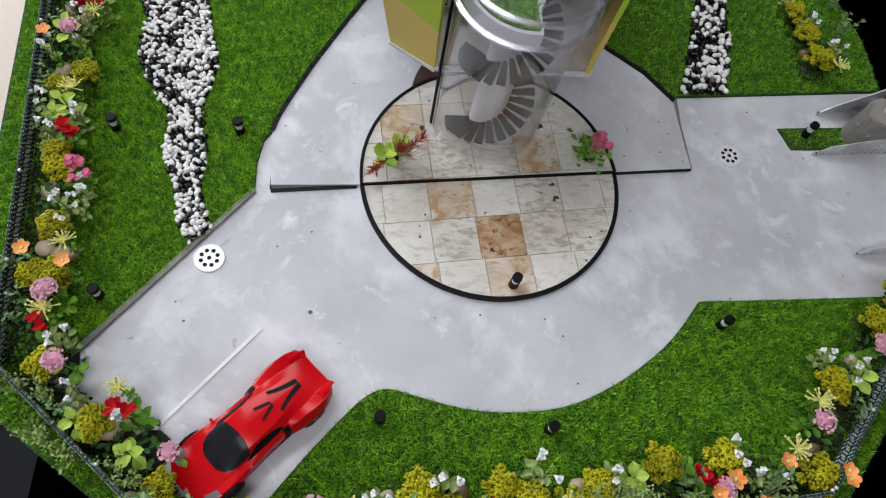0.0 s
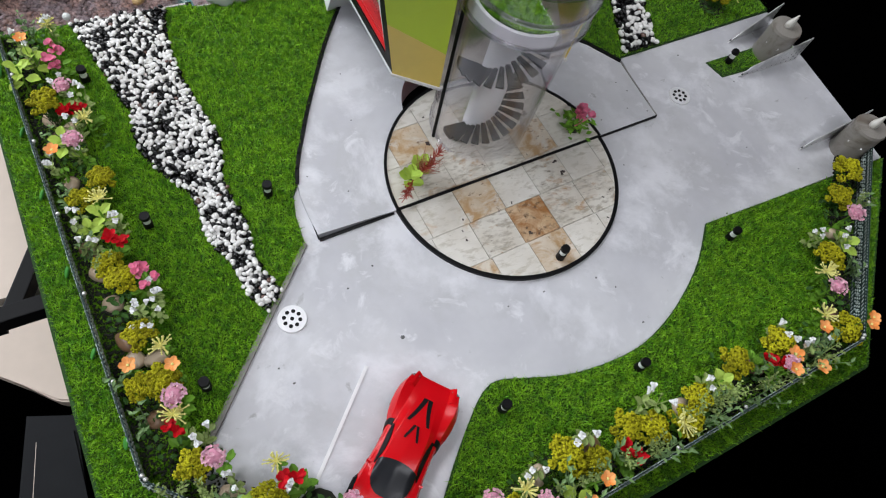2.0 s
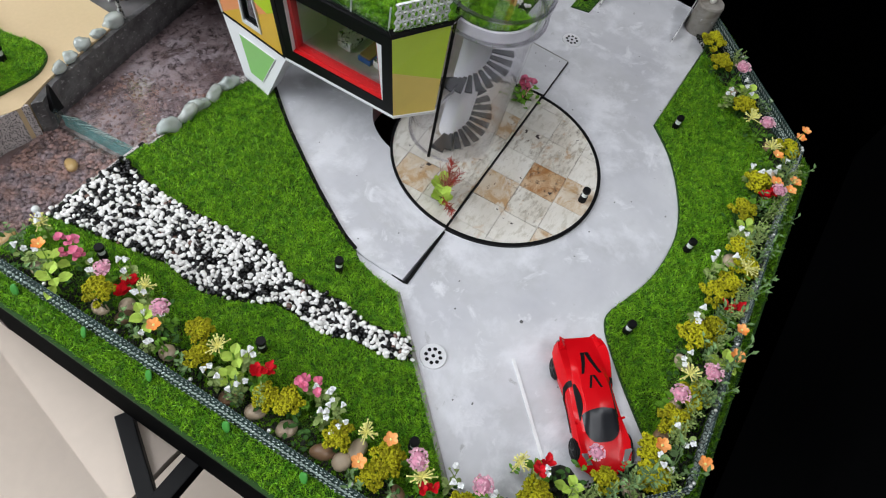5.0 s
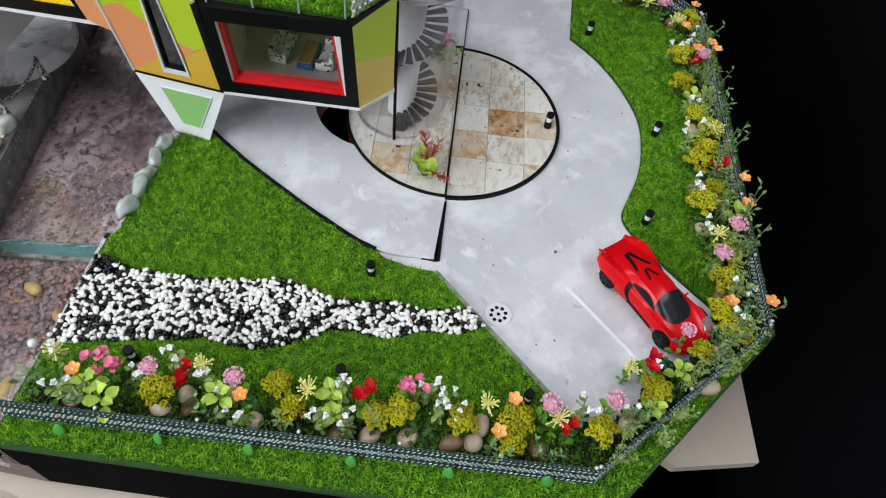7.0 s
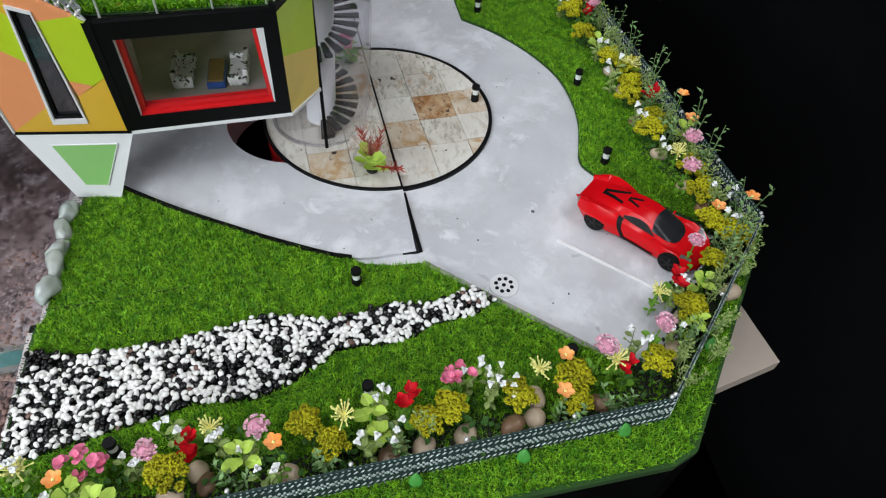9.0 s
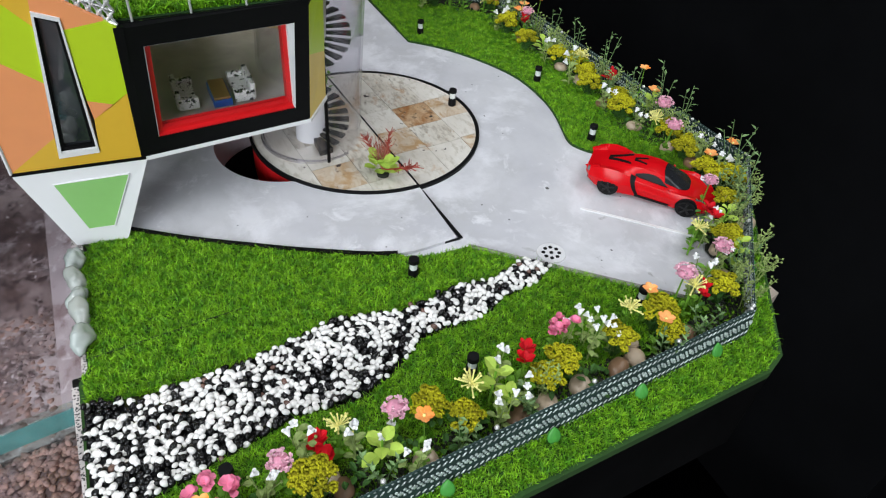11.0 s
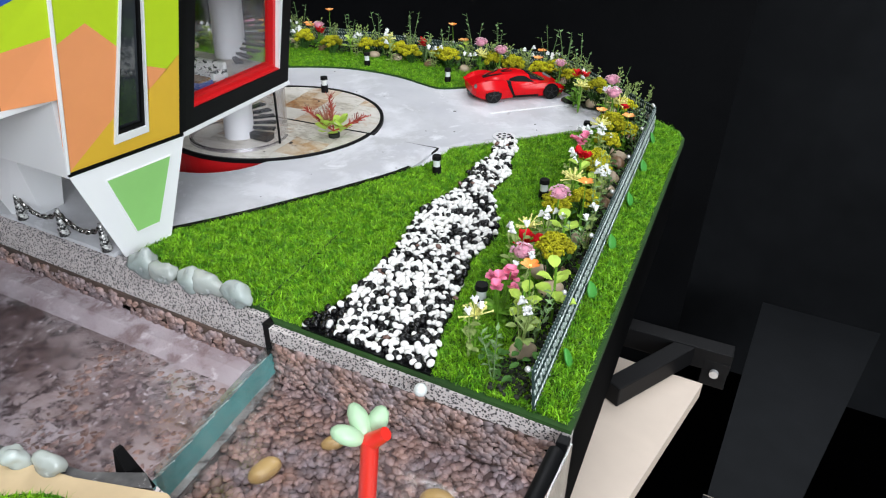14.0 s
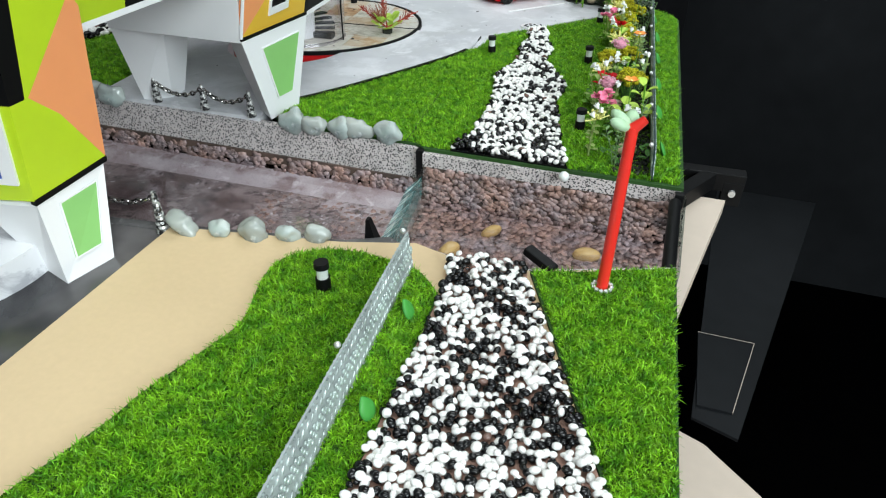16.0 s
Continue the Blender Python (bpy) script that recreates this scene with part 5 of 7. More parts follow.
def hoop(name, r0, r1, z0, z1, label=""):
    """One closed ring of square section."""
    bm = bmesh.new()
    rings = [[bm.verts.new((r * math.cos(radians(i * 5.625)), r * math.sin(radians(i * 5.625)), z)) for i in range(64)] for r, z in ((r0, z0), (r1, z0), (r1, z1), (r0, z1))]
    for a, b in zip(rings, rings[1:] + rings[:1]):
        for i in range(64):
            bm.faces.new((a[i - 1], a[i], b[i], b[i - 1]))
    bmesh.ops.recalc_face_normals(bm, faces=bm.faces[:])
    ob = part(name, bm, TUBEEDGE, stair, label)
    ob.visible_shadow = False


for z in (2.244, 1.98, 1.736):
    hoop("tube_ring", WIDE - 0.03, WIDE + 0.008, z - 0.008, z + 0.008, "shiny edge of the clear tube")
hoop("tube_foot", TUBE[2] - 0.025, TUBE[2] + 0.006, 0.03, 0.056, "shiny foot of the clear tube")
bm = bmesh.new()
# half-round terrace under the top of the tube: white slab with turf on it
prism(bm, arc(0, 0, TUBE[2] - 0.022, -96, 96, 40), 1.66, 1.80)
terrace = part("terrace", bm, WHITE, stair, "white half round terrace inside the tube", smooth=40)
half = arc(0, 0, TUBE[2] - 0.05, -93, 93, 40)
bm = bmesh.new()
prism(bm, half, 1.80, 1.806)
part("turf", bm, TURF, terrace, "green turf")
ob = blades("terrace_grass", scatter(half, 20000, RN), 1.803, 0.045, 0.009, RN, BLADE)
ob.parent = terrace
tagged(ob, kind="stuff")
bm = bmesh.new()
rod(bm, (0, 0, 0.03), (0, 0, 1.66), 0.145, seg=32)
part("column", bm, WHITE, stair, "white round column", smooth=50)
STEP = mat("dark_step", (0.030, 0.031, 0.034), 0.5, vary=0.2, scale=20, spec=0.25)
for k in range(-1, 41):
    an = 25 + k * 15.8
    z = 0.12 + k * 0.0375
    wide = (-12, 9) if k == -1 else (-5.8, 5.8)
    bm = bmesh.new()
    r0, r1 = 0.140, 0.365
    ring = [(r0 * math.cos(radians(an + w * g)), r0 * math.sin(radians(an + w * g))) for w, g in ((wide[0], 1.3),)]
    ring += [(r1 * math.cos(radians(an + w)), r1 * math.sin(radians(an + w))) for w in (wide[0], wide[0] * 0.4, wide[1] * 0.4, wide[1])]
    ring += [(r0 * math.cos(radians(an + wide[1] * 1.3)), r0 * math.sin(radians(an + wide[1] * 1.3)))]
    prism(bm, ring, z if k >= 0 else 0.03, z + 0.02)
    part("step", bm, STEP, stair)
bm = bmesh.new()
box(bm, (0.40, -0.95, 1.0), (0.014, 0.030, 1.98), tilt(0, 0, 20), 0.003)
tagged(part("trim_post", bm, BOARDBLK), "thin black upright strip beside the tube", "post", kind="structure")

# ---- plants of the flower border ----
GRN = mat("leaf_green", (0.17, 0.37, 0.035), 0.5, vary=0.35, scale=60, bump=0, island=0.5, rand=0.3, spec=0.15)
SPRIG = mat("leaf_grey_green", (0.19, 0.31, 0.12), 0.5, vary=0.35, scale=60, bump=0, island=0.5, rand=0.3, spec=0.15)
TWIG = mat("twig_pale", (0.31, 0.41, 0.13), 0.5, vary=0.3, scale=60, bump=0, island=0.4, rand=0.3, spec=0.15)
GRND = mat("leaf_dark", (0.06, 0.15, 0.03), 0.55, vary=0.35, scale=60, bump=0, island=0.5, rand=0.3, spec=0.15)
GRNL = mat("leaf_pale", (0.46, 0.64, 0.10), 0.5, vary=0.2, scale=60, bump=0, island=0.25, rand=0.2, spec=0.15)
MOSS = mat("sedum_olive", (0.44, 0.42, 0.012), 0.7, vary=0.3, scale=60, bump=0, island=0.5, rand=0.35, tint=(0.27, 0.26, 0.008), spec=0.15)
# darker copy of the olive, painted as shade in the gaps between buds
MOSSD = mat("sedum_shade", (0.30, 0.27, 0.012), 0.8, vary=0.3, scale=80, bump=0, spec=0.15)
PRED = mat("petal_red", (0.62, 0.006, 0.014), 0.55, vary=0.25, scale=80, bump=0, island=0.3, spec=0.15)
PPNK = mat("petal_pink", (0.84, 0.24, 0.38), 0.55, vary=0.2, scale=80, bump=0, island=0.3, spec=0.15)
PPAL = mat("petal_pale_pink", (0.87, 0.51, 0.61), 0.55, vary=0.3, scale=80, bump=0, island=0.4, spec=0.15)
PPDK = mat("petal_deep_pink", (0.76, 0.34, 0.46), 0.6, vary=0.25, scale=80, bump=0, spec=0.15)
PORG = mat("petal_orange", (0.85, 0.27, 0.05), 0.55, vary=0.2, scale=80, bump=0, island=0.25, tint=(0.88, 0.42, 0.15), spec=0.15)
PYEL = mat("petal_yellow", (0.88, 0.84, 0.30), 0.55, vary=0.2, scale=80, bump=0, island=0.3, spec=0.15)
PWHT = mat("petal_white", (0.90, 0.91, 0.90), 0.5, vary=0.08, scale=80, bump=0, spec=0.15)
CORAL = mat("coral_red", (0.42, 0.07, 0.05), 0.6, vary=0.3, scale=60, bump=0, spec=0.15)
SOIL = mat("dark_soil", (0.018, 0.022, 0.012), 0.9, vary=0.4, scale=40)


def leaf(bm, base, way, length, width, curl=0.2):
    """A pointed leaf folded along its middle."""
    base, way = Vector(base), Vector(way).normalized()
    side = way.cross(Vector((0, 0, 1)))
    side = side.normalized() if side.length > 0.05 else Vector((1, 0, 0))
    up = side.cross(way)
    mid = base + way * length * 0.5 - up * width * 0.18
    l, r = base + way * length * 0.48 + side * width / 2, base + way * length * 0.48 - side * width / 2
    tip = base + way * length - up * length * curl
    v = [bm.verts.new(p) for p in (base, l, tip, r, mid)]
    for a, b in ((0, 1), (1, 2), (2, 3), (3, 0)):
        bm.faces.new((v[a], v[b], v[4]))


def petal(bm, base, way, length, width):
    """A rounded petal, cupped."""
    base, way = Vector(base), Vector(way).normalized()
    side = way.cross(Vector((0, 0, 1)))
    side = side.normalized() if side.length > 0.05 else Vector((1, 0, 0))
    up = side.cross(way)
    rim = [base, base + way * length * 0.45 + side * width * 0.5 + up * width * 0.12, base + way * length * 0.85 + side * width * 0.36 + up * width * 0.1, base + way * length, base + way * length * 0.85 - side * width * 0.36 + up * width * 0.1, base + way * length * 0.45 - side * width * 0.5 + up * width * 0.12]
    c = bm.verts.new(base + way * length * 0.55 - up * width * 0.06)
    v = [bm.verts.new(p) for p in rim]
    for i in range(6):
        bm.faces.new((v[i], v[(i + 1) % 6], c))


def away(rng, rise):
    a = rng.uniform(0, 2 * math.pi)
    return Vector((math.cos(a), math.sin(a), rise))


def round_leaf(bm, base, way, length, width):
    """A spoon shaped leaf with a short stalk, cupped along its middle."""
    base, way = Vector(base), Vector(way).normalized()
    side = way.cross(Vector((0, 0, 1)))
    side = side.normalized() if side.length > 0.05 else Vector((1, 0, 0))
    up = side.cross(way)
    spine = [bm.verts.new(base + way * length * t - up * width * 0.35 * t * t) for t in (0.0, 0.35, 0.7, 1.0)]
    left, right = ([bm.verts.new(base + way * length * t + side * k * width * w + up * width * (0.12 - 0.3 * t * t)) for t, w in ((0.35, 0.40), (0.62, 0.5), (0.88, 0.30))] for k in (1, -1))
    for edge in (left, right):
        bm.faces.new((spine[0], edge[0], spine[1]))
        bm.faces.new((spine[1], edge[0], edge[1], spine[2]))
        bm.faces.new((spine[2], edge[1], edge[2], spine[3]))


def stem(bm, foot, top, r0=0.006, r1=0.004):
    """A thin stem that bows a little on its way up."""
    foot, top = Vector(foot), Vector(top)
    mid = foot.lerp(top, 0.5) + Vector((foot.x - top.x, foot.y - top.y, 0)) * 0.18
    rod(bm, foot, mid, r0, (r0 + r1) / 2, 5, False)
    rod(bm, mid, top, (r0 + r1) / 2, r1, 5, False)


def stems_and_leaves(rng, n, height, spread, size, wide=0.5):
    bm = bmesh.new()
    tops = []
    for k in range(n):
        a = rng.uniform(0, 2 * math.pi)
        top = Vector((math.cos(a) * spread * rng.uniform(0.3, 1), math.sin(a) * spread * rng.uniform(0.3, 1), height * rng.uniform(0.65, 1.0)))
        stem(bm, (top.x * 0.15, top.y * 0.15, -0.01), top)
        tops.append(top)
        for j in range(4):
            t = 0.18 + 0.2 * j
            round_leaf(bm, top * t, away(rng, rng.uniform(0.1, 0.7)), size * rng.uniform(0.6, 1.15), size * wide)
    return bm, tops


def plant_moss(rng, lift):
    ob = thing("sedum_clump", "olive yellow sedum clump of tiny buds", "shrub", "sedum clumps")
    z0 = 0.17 + lift * 0.6
    bm, tops = stems_and_leaves(rng, 3, z0 * 0.7, 0.09, 0.06)
    tufts = []
    for k in range(17):
        a, r = k * 2.4, 0.128 * math.sqrt((k + 0.5) / 17)
        c = Vector((r * math.cos(a) + rng.gauss(0, 0.008), r * math.sin(a) + rng.gauss(0, 0.008), z0 + 0.02 - r * r * 5.5 + rng.uniform(-0.018, 0.018)))
        tufts.append((c, rng.uniform(0.030, 0.046)))
        stem(bm, (c.x * 0.2, c.y * 0.2, -0.01), c - Vector((0, 0, 0.02)), 0.005, 0.004)
    part("stem", bm, GRND, ob)
    ms, cores = [], []
    for c, r in tufts:
        # core under each tuft, coloured dark as the shade below its buds
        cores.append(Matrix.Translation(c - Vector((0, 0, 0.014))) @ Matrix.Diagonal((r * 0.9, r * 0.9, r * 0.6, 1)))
        for j in range(38):
            h = away(rng, rng.uniform(-0.1, 2.0)).normalized()
            p = c + Vector((h.x * r, h.y * r, h.z * r * 0.75 - 0.008))
            ms.append(Matrix.Translation(p) @ Matrix.Diagonal((*(rng.uniform(0.0065, 0.0115) for i in range(3)), 1)))
    tagged(merged("bud_bed", cores, MOSSD, 1, ob, "stuff"), "olive cores darkened for the shade between buds")
    tagged(merged("bud_head", ms, MOSS, 1, ob, "stuff"), "tiny olive yellow buds")
    return ob


def plant_red(rng, lift):
    ob = thing("red_flower", "ragged red artificial flower on green leaves", "flower", "red flowers")
    z0 = 0.11 + lift * 0.8
    bm, tops = stems_and_leaves(rng, 3, z0 * 0.75, 0.1, 0.10, 0.6)
    heads = ((0.02, 0), (0.095, 0.035))
    for cx, cy in heads:
        stem(bm, (cx * 0.1, cy * 0.1, 0), (cx, cy, z0))
    part("foliage", bm, GRN, ob)
    for cx, cy in heads:
        bm = bmesh.new()
        for k in range(12):
            petal(bm, (cx, cy, z0 + 0.003 * k), away(rng, rng.uniform(0.05, 1.2)), rng.uniform(0.05, 0.08), rng.uniform(0.03, 0.055))
        part("blossom", bm, PRED, ob)
    return ob


def plant_pink(rng, lift):
    ob = thing("pink_flower", "cluster of rosy pink artificial blossoms", "flower", "pink flowers")
    z0 = 0.22 + lift
    bm, tops = stems_and_leaves(rng, 3, z0 * 0.7, 0.1, 0.09, 0.6)
    spots = [Vector((rng.uniform(-0.11, 0.11), rng.uniform(-0.08, 0.08), z0 + rng.uniform(-0.04, 0.06))) for k in range(7)]
    for c in spots:
        stem(bm, (c.x * 0.2, c.y * 0.2, 0.0), c, 0.005, 0.004)
    part("foliage", bm, GRN, ob)
    for c in spots:
        bm = bmesh.new()
        for j in range(9):
            petal(bm, c, away(rng, rng.uniform(-0.1, 1.6)), 0.050, 0.050)
        part("blossom", bm, PPNK, ob)
    return ob


def plant_pompom(rng, lift):
    ob = thing("pompom_flower", "round pale pink pompom flower with tiny florets", "flower", "pompom flowers")
    z0 = 0.21 + lift
    bm, tops = stems_and_leaves(rng, 2, z0 * 0.6, 0.1, 0.09, 0.6)
    stem(bm, (0.02, 0, -0.01), (0, 0, z0), 0.008, 0.006)
    part("foliage", bm, GRN, ob)
    bm = bmesh.new()
    for k in range(34):
        a, h = rng.uniform(0, 6.28), rng.uniform(-0.15, 1)
        r = math.sqrt(1 - h * h)
        d = Vector((r * math.cos(a), r * math.sin(a), h * 0.7))
        for i in range(4):
            petal(bm, Vector((0, 0, z0)) + d * 0.066, d + away(rng, 0.1) * 0.9, 0.022, 0.016)
    part("floret", bm, PPAL, ob, kind="stuff")
    bm = bmesh.new()
    ball(bm, (0, 0, z0), (0.060, 0.060, 0.042), sub=2)
    part("blossom", bm, PPDK, ob, "deeper pink heart")
    return ob


def plant_orange(rng, lift, tall=0.18):
    ob = thing("orange_flower", "orange artificial flower with five round petals", "flower", "orange flowers")
    tall += lift
    bm, tops = stems_and_leaves(rng, 2, tall * 0.6, 0.07, 0.08)
    stem(bm, (0.02, 0.01, -0.01), (0, 0, tall))
    part("foliage", bm, GRN, ob)
    bm = bmesh.new()
    for k in range(5):
        a = k * 2 * math.pi / 5
        petal(bm, (0, 0, tall), (math.cos(a), math.sin(a), 0.45), 0.078, 0.066)
    part("blossom", bm, PORG, ob)
    bm = bmesh.new()
    ball(bm, (0, 0, tall + 0.012), (0.014, 0.014, 0.012), sub=1)
    part("eye", bm, PYEL, ob, "yellow eye")
    return ob


def plant_yellow(rng, lift):
    ob = thing("yellow_flower", "spiky yellow artificial flower head", "flower", "yellow flowers")
    z0 = 0.15 + lift * 0.9
    bm, tops = stems_and_leaves(rng, 2, z0, 0.08, 0.07)
    stem(bm, (0, 0, -0.01), (0, 0, z0), 0.008, 0.008)
    part("foliage", bm, GRN, ob)
    bm = bmesh.new()
    for k in range(30):
        d = away(rng, rng.uniform(0.15, 1.8)).normalized() * rng.uniform(0.075, 0.125)
        tip = Vector((0, 0, z0)) + d + Vector((0, 0, -0.015))
        rod(bm, (0, 0, z0), tip, 0.006, 0.005, 4, False)
        ball(bm, tip, (0.010,) * 3, sub=1)
    part("blossom", bm, PYEL, ob)
    return ob


def plant_succulent(rng, lift):
    ob = thing("pale_succulent", "pale green succulent with broad round leaves", "succulent", "pale succulents")
    top = 0.15 + lift * 0.8
    bm = bmesh.new()
    stem(bm, (0.01, 0, -0.01), (0, 0, top), 0.010, 0.008)
    part("stem", bm, GRN, ob)
    for k in range(7):
        bm = bmesh.new()
        a = k * 2.4
        round_leaf(bm, (0.01 * math.cos(a), 0.01 * math.sin(a), top * (0.45 + 0.085 * k)), (math.cos(a), math.sin(a), 0.15 + 0.16 * k), 0.135 - 0.007 * k, 0.105 - 0.004 * k)
        part("leaf", bm, GRNL, ob)
    return ob


def plant_bells(rng, lift):
    ob = thing("white_bell_plant", "leafy stems with small white bell flowers", "flower", "white bell plants")
    bm, tops = stems_and_leaves(rng, 3, 0.30 + lift * 0.8, 0.12, 0.085, 0.62)
    for top in list(tops):
        side = top * 0.7 + away(rng, 0.5) * 0.07
        rod(bm, top * 0.62, side, 0.005, 0.004, 5, False)
        ball(bm, side, (0.013, 0.013, 0.016), sub=1)
    part("foliage", bm, TWIG, ob)
    for top in tops:
        bm = bmesh.new()
        d = away(rng, 0.7).normalized()
        rod(bm, top, top + d * 0.045, 0.006, 0.026, 9, False)
        q = d.orthogonal().normalized()
        for j in range(5):
            out = Matrix.Rotation(j * 2 * math.pi / 5, 3, d) @ q
            petal(bm, top + d * 0.040, out + d * 0.5, 0.036, 0.032)
        part("blossom", bm, PWHT, ob)
    return ob


def plant_sprig(rng, lift, tall=0.34):
    ob = thing("leafy_sprig", "upright green leafy sprig", "foliage", "leafy sprigs")
    bm = bmesh.new()
    for k in range(3):
        top = Vector((rng.uniform(-0.16, 0.16), rng.uniform(-0.16, 0.16), (tall + lift * 0.5) * rng.uniform(0.7, 1.1)))
        stem(bm, (top.x * 0.1, top.y * 0.1, -0.01), top, 0.006, 0.003)
        for j in range(8):
            t = 0.25 + 0.1 * j
            leaf(bm, Vector((top.x * t, top.y * t, top.z * t)), away(rng, 0.6), rng.uniform(0.05, 0.085), 0.032)
    part("foliage", bm, SPRIG, ob)
    return ob


def plant_twig(rng, lift):
    ob = thing("budding_twig", "thin pale green twigs with small buds", "foliage", "budding twigs")
    bm = bmesh.new()
    for k in range(5):
        top = Vector((rng.uniform(-0.13, 0.13), rng.uniform(-0.13, 0.13), rng.uniform(0.2, 0.40) + lift * 0.4))
        stem(bm, (top.x * 0.2, top.y * 0.2, -0.01), top, 0.005, 0.003)
        for j in range(6):
            t = 0.4 + 0.11 * j
            p = top * t
            q = p + away(rng, 0.9) * rng.uniform(0.025, 0.05)
            rod(bm, p, q, 0.003, 0.002, 3, False)
            ball(bm, q, (0.010, 0.010, 0.012), sub=1)
            leaf(bm, p, away(rng, 0.5), rng.uniform(0.03, 0.06), 0.022)
    part("foliage", bm, TWIG, ob)
    return ob


def plant_cover(rng, lift):
    ob = thing("ground_cover", "low dark green ground cover leaves", "foliage", "ground cover")
    bm = bmesh.new()
    for k in range(20):
        p = Vector((rng.gauss(0, 0.10), rng.gauss(0, 0.10), rng.uniform(0.0, 0.08 + lift * 0.3)))
        round_leaf(bm, p, away(rng, rng.uniform(0.0, 0.9)), rng.uniform(0.05, 0.09), 0.045)
    part("foliage", bm, GRND, ob)
    bm = bmesh.new()
    ball(bm, (0, 0, -0.005), (0.17, 0.15, 0.03), sub=2)
    part("soil", bm, SOIL, ob)
    return ob


G = 0.02


def spread_plants(make, spots, scale=1.0, variants=2):
    """Plants on the spots: tall ones along the near side of the border, lower ones beyond the corner."""
    rng = random.Random(int(len(spots) * 31 + scale * 100 + spots[0][0] * 50))
    originals = {}
    for k, (x, y, *own) in enumerate(spots):
        lift = own[0] if own else (0.24 if x > 1.95 and y < 2.2 else 0.09)
        s = scale * rng.uniform(0.9, 1.12) * (0.86 if lift > 0.1 else 1.0)
        m = place(x, y, G, 0, 0, rng.uniform(0, 360)) @ Matrix.Diagonal((s, s, s, 1))
        have = originals.setdefault(lift, [])
        if len(have) < variants:
            ob = make(rng, lift)
            ob.matrix_basis = m
            have.append(ob)
        else:
            src = have[k % variants]
            old = src.scale.copy()
            src.scale = (1, 1, 1)
            copy_thing(src, m)
            src.scale = old


LINE = [(3.58, -3.05), (3.32, 1.1), (1.95, 2.36), (-2.24, 2.10), (-3.66, 0.80)]


def along(n, rng, lo, hi):
    """Places beside the border's middle line; lo and hi: offsets towards the fence."""
    legs = [math.dist(a, b) for a, b in zip(LINE, LINE[1:])]
    out = []
    for k in range(n):
        d = (k + rng.uniform(0.1, 0.9)) / n * sum(legs)
        i = 0
        while i < len(legs) - 1 and d > legs[i]:
            d -= legs[i]
            i += 1
        (x1, y1), (x2, y2) = LINE[i], LINE[i + 1]
        t, off = d / legs[i], rng.uniform(lo, hi)
        nx, ny = (y2 - y1) / legs[i], -(x2 - x1) / legs[i]
        out.append((x1 + (x2 - x1) * t + nx * off, y1 + (y2 - y1) * t + ny * off))
    return out


spread_plants(plant_moss, [(3.58, -2.04, 0.4), (3.32, -1.23), (3.49, -1.07, 0.3), (3.42, -0.44), (3.35, -0.27), (3.32, 0.21), (3.24, 0.63), (3.40, 0.60), (3.19, 1.28), (2.78, 1.69), (2.33, 2.11), (1.86, 2.32), (1.50, 2.38), (0.62, 2.23), (0.42, 2.34), (0.06, 2.21), (-0.16, 2.30), (-0.64, 2.24), (-0.45, 2.36), (-1.15, 2.08), (-1.63, 2.08), (-2.70, 1.54), (-3.56, 0.78), (-3.26, 1.04), (-2.36, 2.21), (1.18, 2.44), (2.05, 2.42), (-3.52, -2.39), (-3.59, -1.76), (-3.58, -2.1)], 1.0, 3)
spread_plants(plant_red, [(3.33, -1.95, 0.08), (3.36, -0.60), (3.22, 1.05), (2.54, 1.65), (0.13, 2.47), (-1.37, 2.17)], 1.2)
spread_plants(plant_pink, [(3.43, -2.54, 0.06), (3.19, -0.18, 0.14)], 1.1)
spread_plants(plant_pompom, [(3.42, -2.18, 0.12), (3.42, -1.50, 0.24), (3.17, 0.83), (3.03, 1.32), (2.26, 1.92), (1.34, 2.30), (0.98, 2.46), (-1.53, 2.29), (-2.41, 1.85), (-3.09, 1.28)], 1.1)
spread_plants(plant_orange, [(3.62, -2.60, 0.42), (3.57, -1.39, 0.42), (3.14, 0.57), (3.42, 0.48), (1.82, 2.36), (1.74, 2.72), (0.66, 2.60), (-2.08, 2.12), (-2.55, 2.26), (-1.81, 2.41), (-1.62, 2.23)], 1.0)
spread_plants(plant_yellow, [(3.44, -2.92), (3.32, -1.81), (3.36, -0.97), (3.19, 0.38), (3.22, 0.92), (2.66, 1.47), (1.05, 2.32), (-0.38, 2.36), (-2.20, 2.03), (-2.49, 1.68), (-3.76, -1.64)], 1.0)
spread_plants(plant_succulent, [(3.72, -2.42, 0.34), (3.36, -0.80, 0.34), (3.48, -0.76, 0.2), (2.92, 1.68), (0.72, 2.55), (3.52, -1.62), (2.56, 1.90), (3.60, -2.60), (-0.91, 2.18), (-2.9, 1.5)], 1.1, 3)
RB = random.Random(11)
spread_plants(plant_bells, [(3.41, -2.94), (3.66, -2.77), (3.47, -2.30), (3.32, -2.03), (3.40, -1.74), (3.45, -1.57), (3.66, -1.48), (3.55, -0.84), (3.28, -0.75), (3.52, -0.64), (3.16, -0.10), (3.16, 0.06), (3.28, 0.02), (3.30, 0.19), (2.96, 1.5), (3.08, 1.12), (2.62, 1.62), (1.92, 2.42), (0.42, 2.18), (-0.18, 2.12), (-0.78, 2.14), (-1.74, 2.0), (-1.88, 2.26), (-2.67, 1.34), (-2.9, 1.46), (0.9, 2.26), (1.6, 2.5), (-3.6, -2.2), (-3.5, -2.6), (-3.85, -1.9)], 0.95, 4)
spread_plants(plant_sprig, along(16, RB, 0.06, 0.20) + [(-4.0, -2.2), (-4.05, -2.6), (3.62, -3.05)], 0.95, 4)
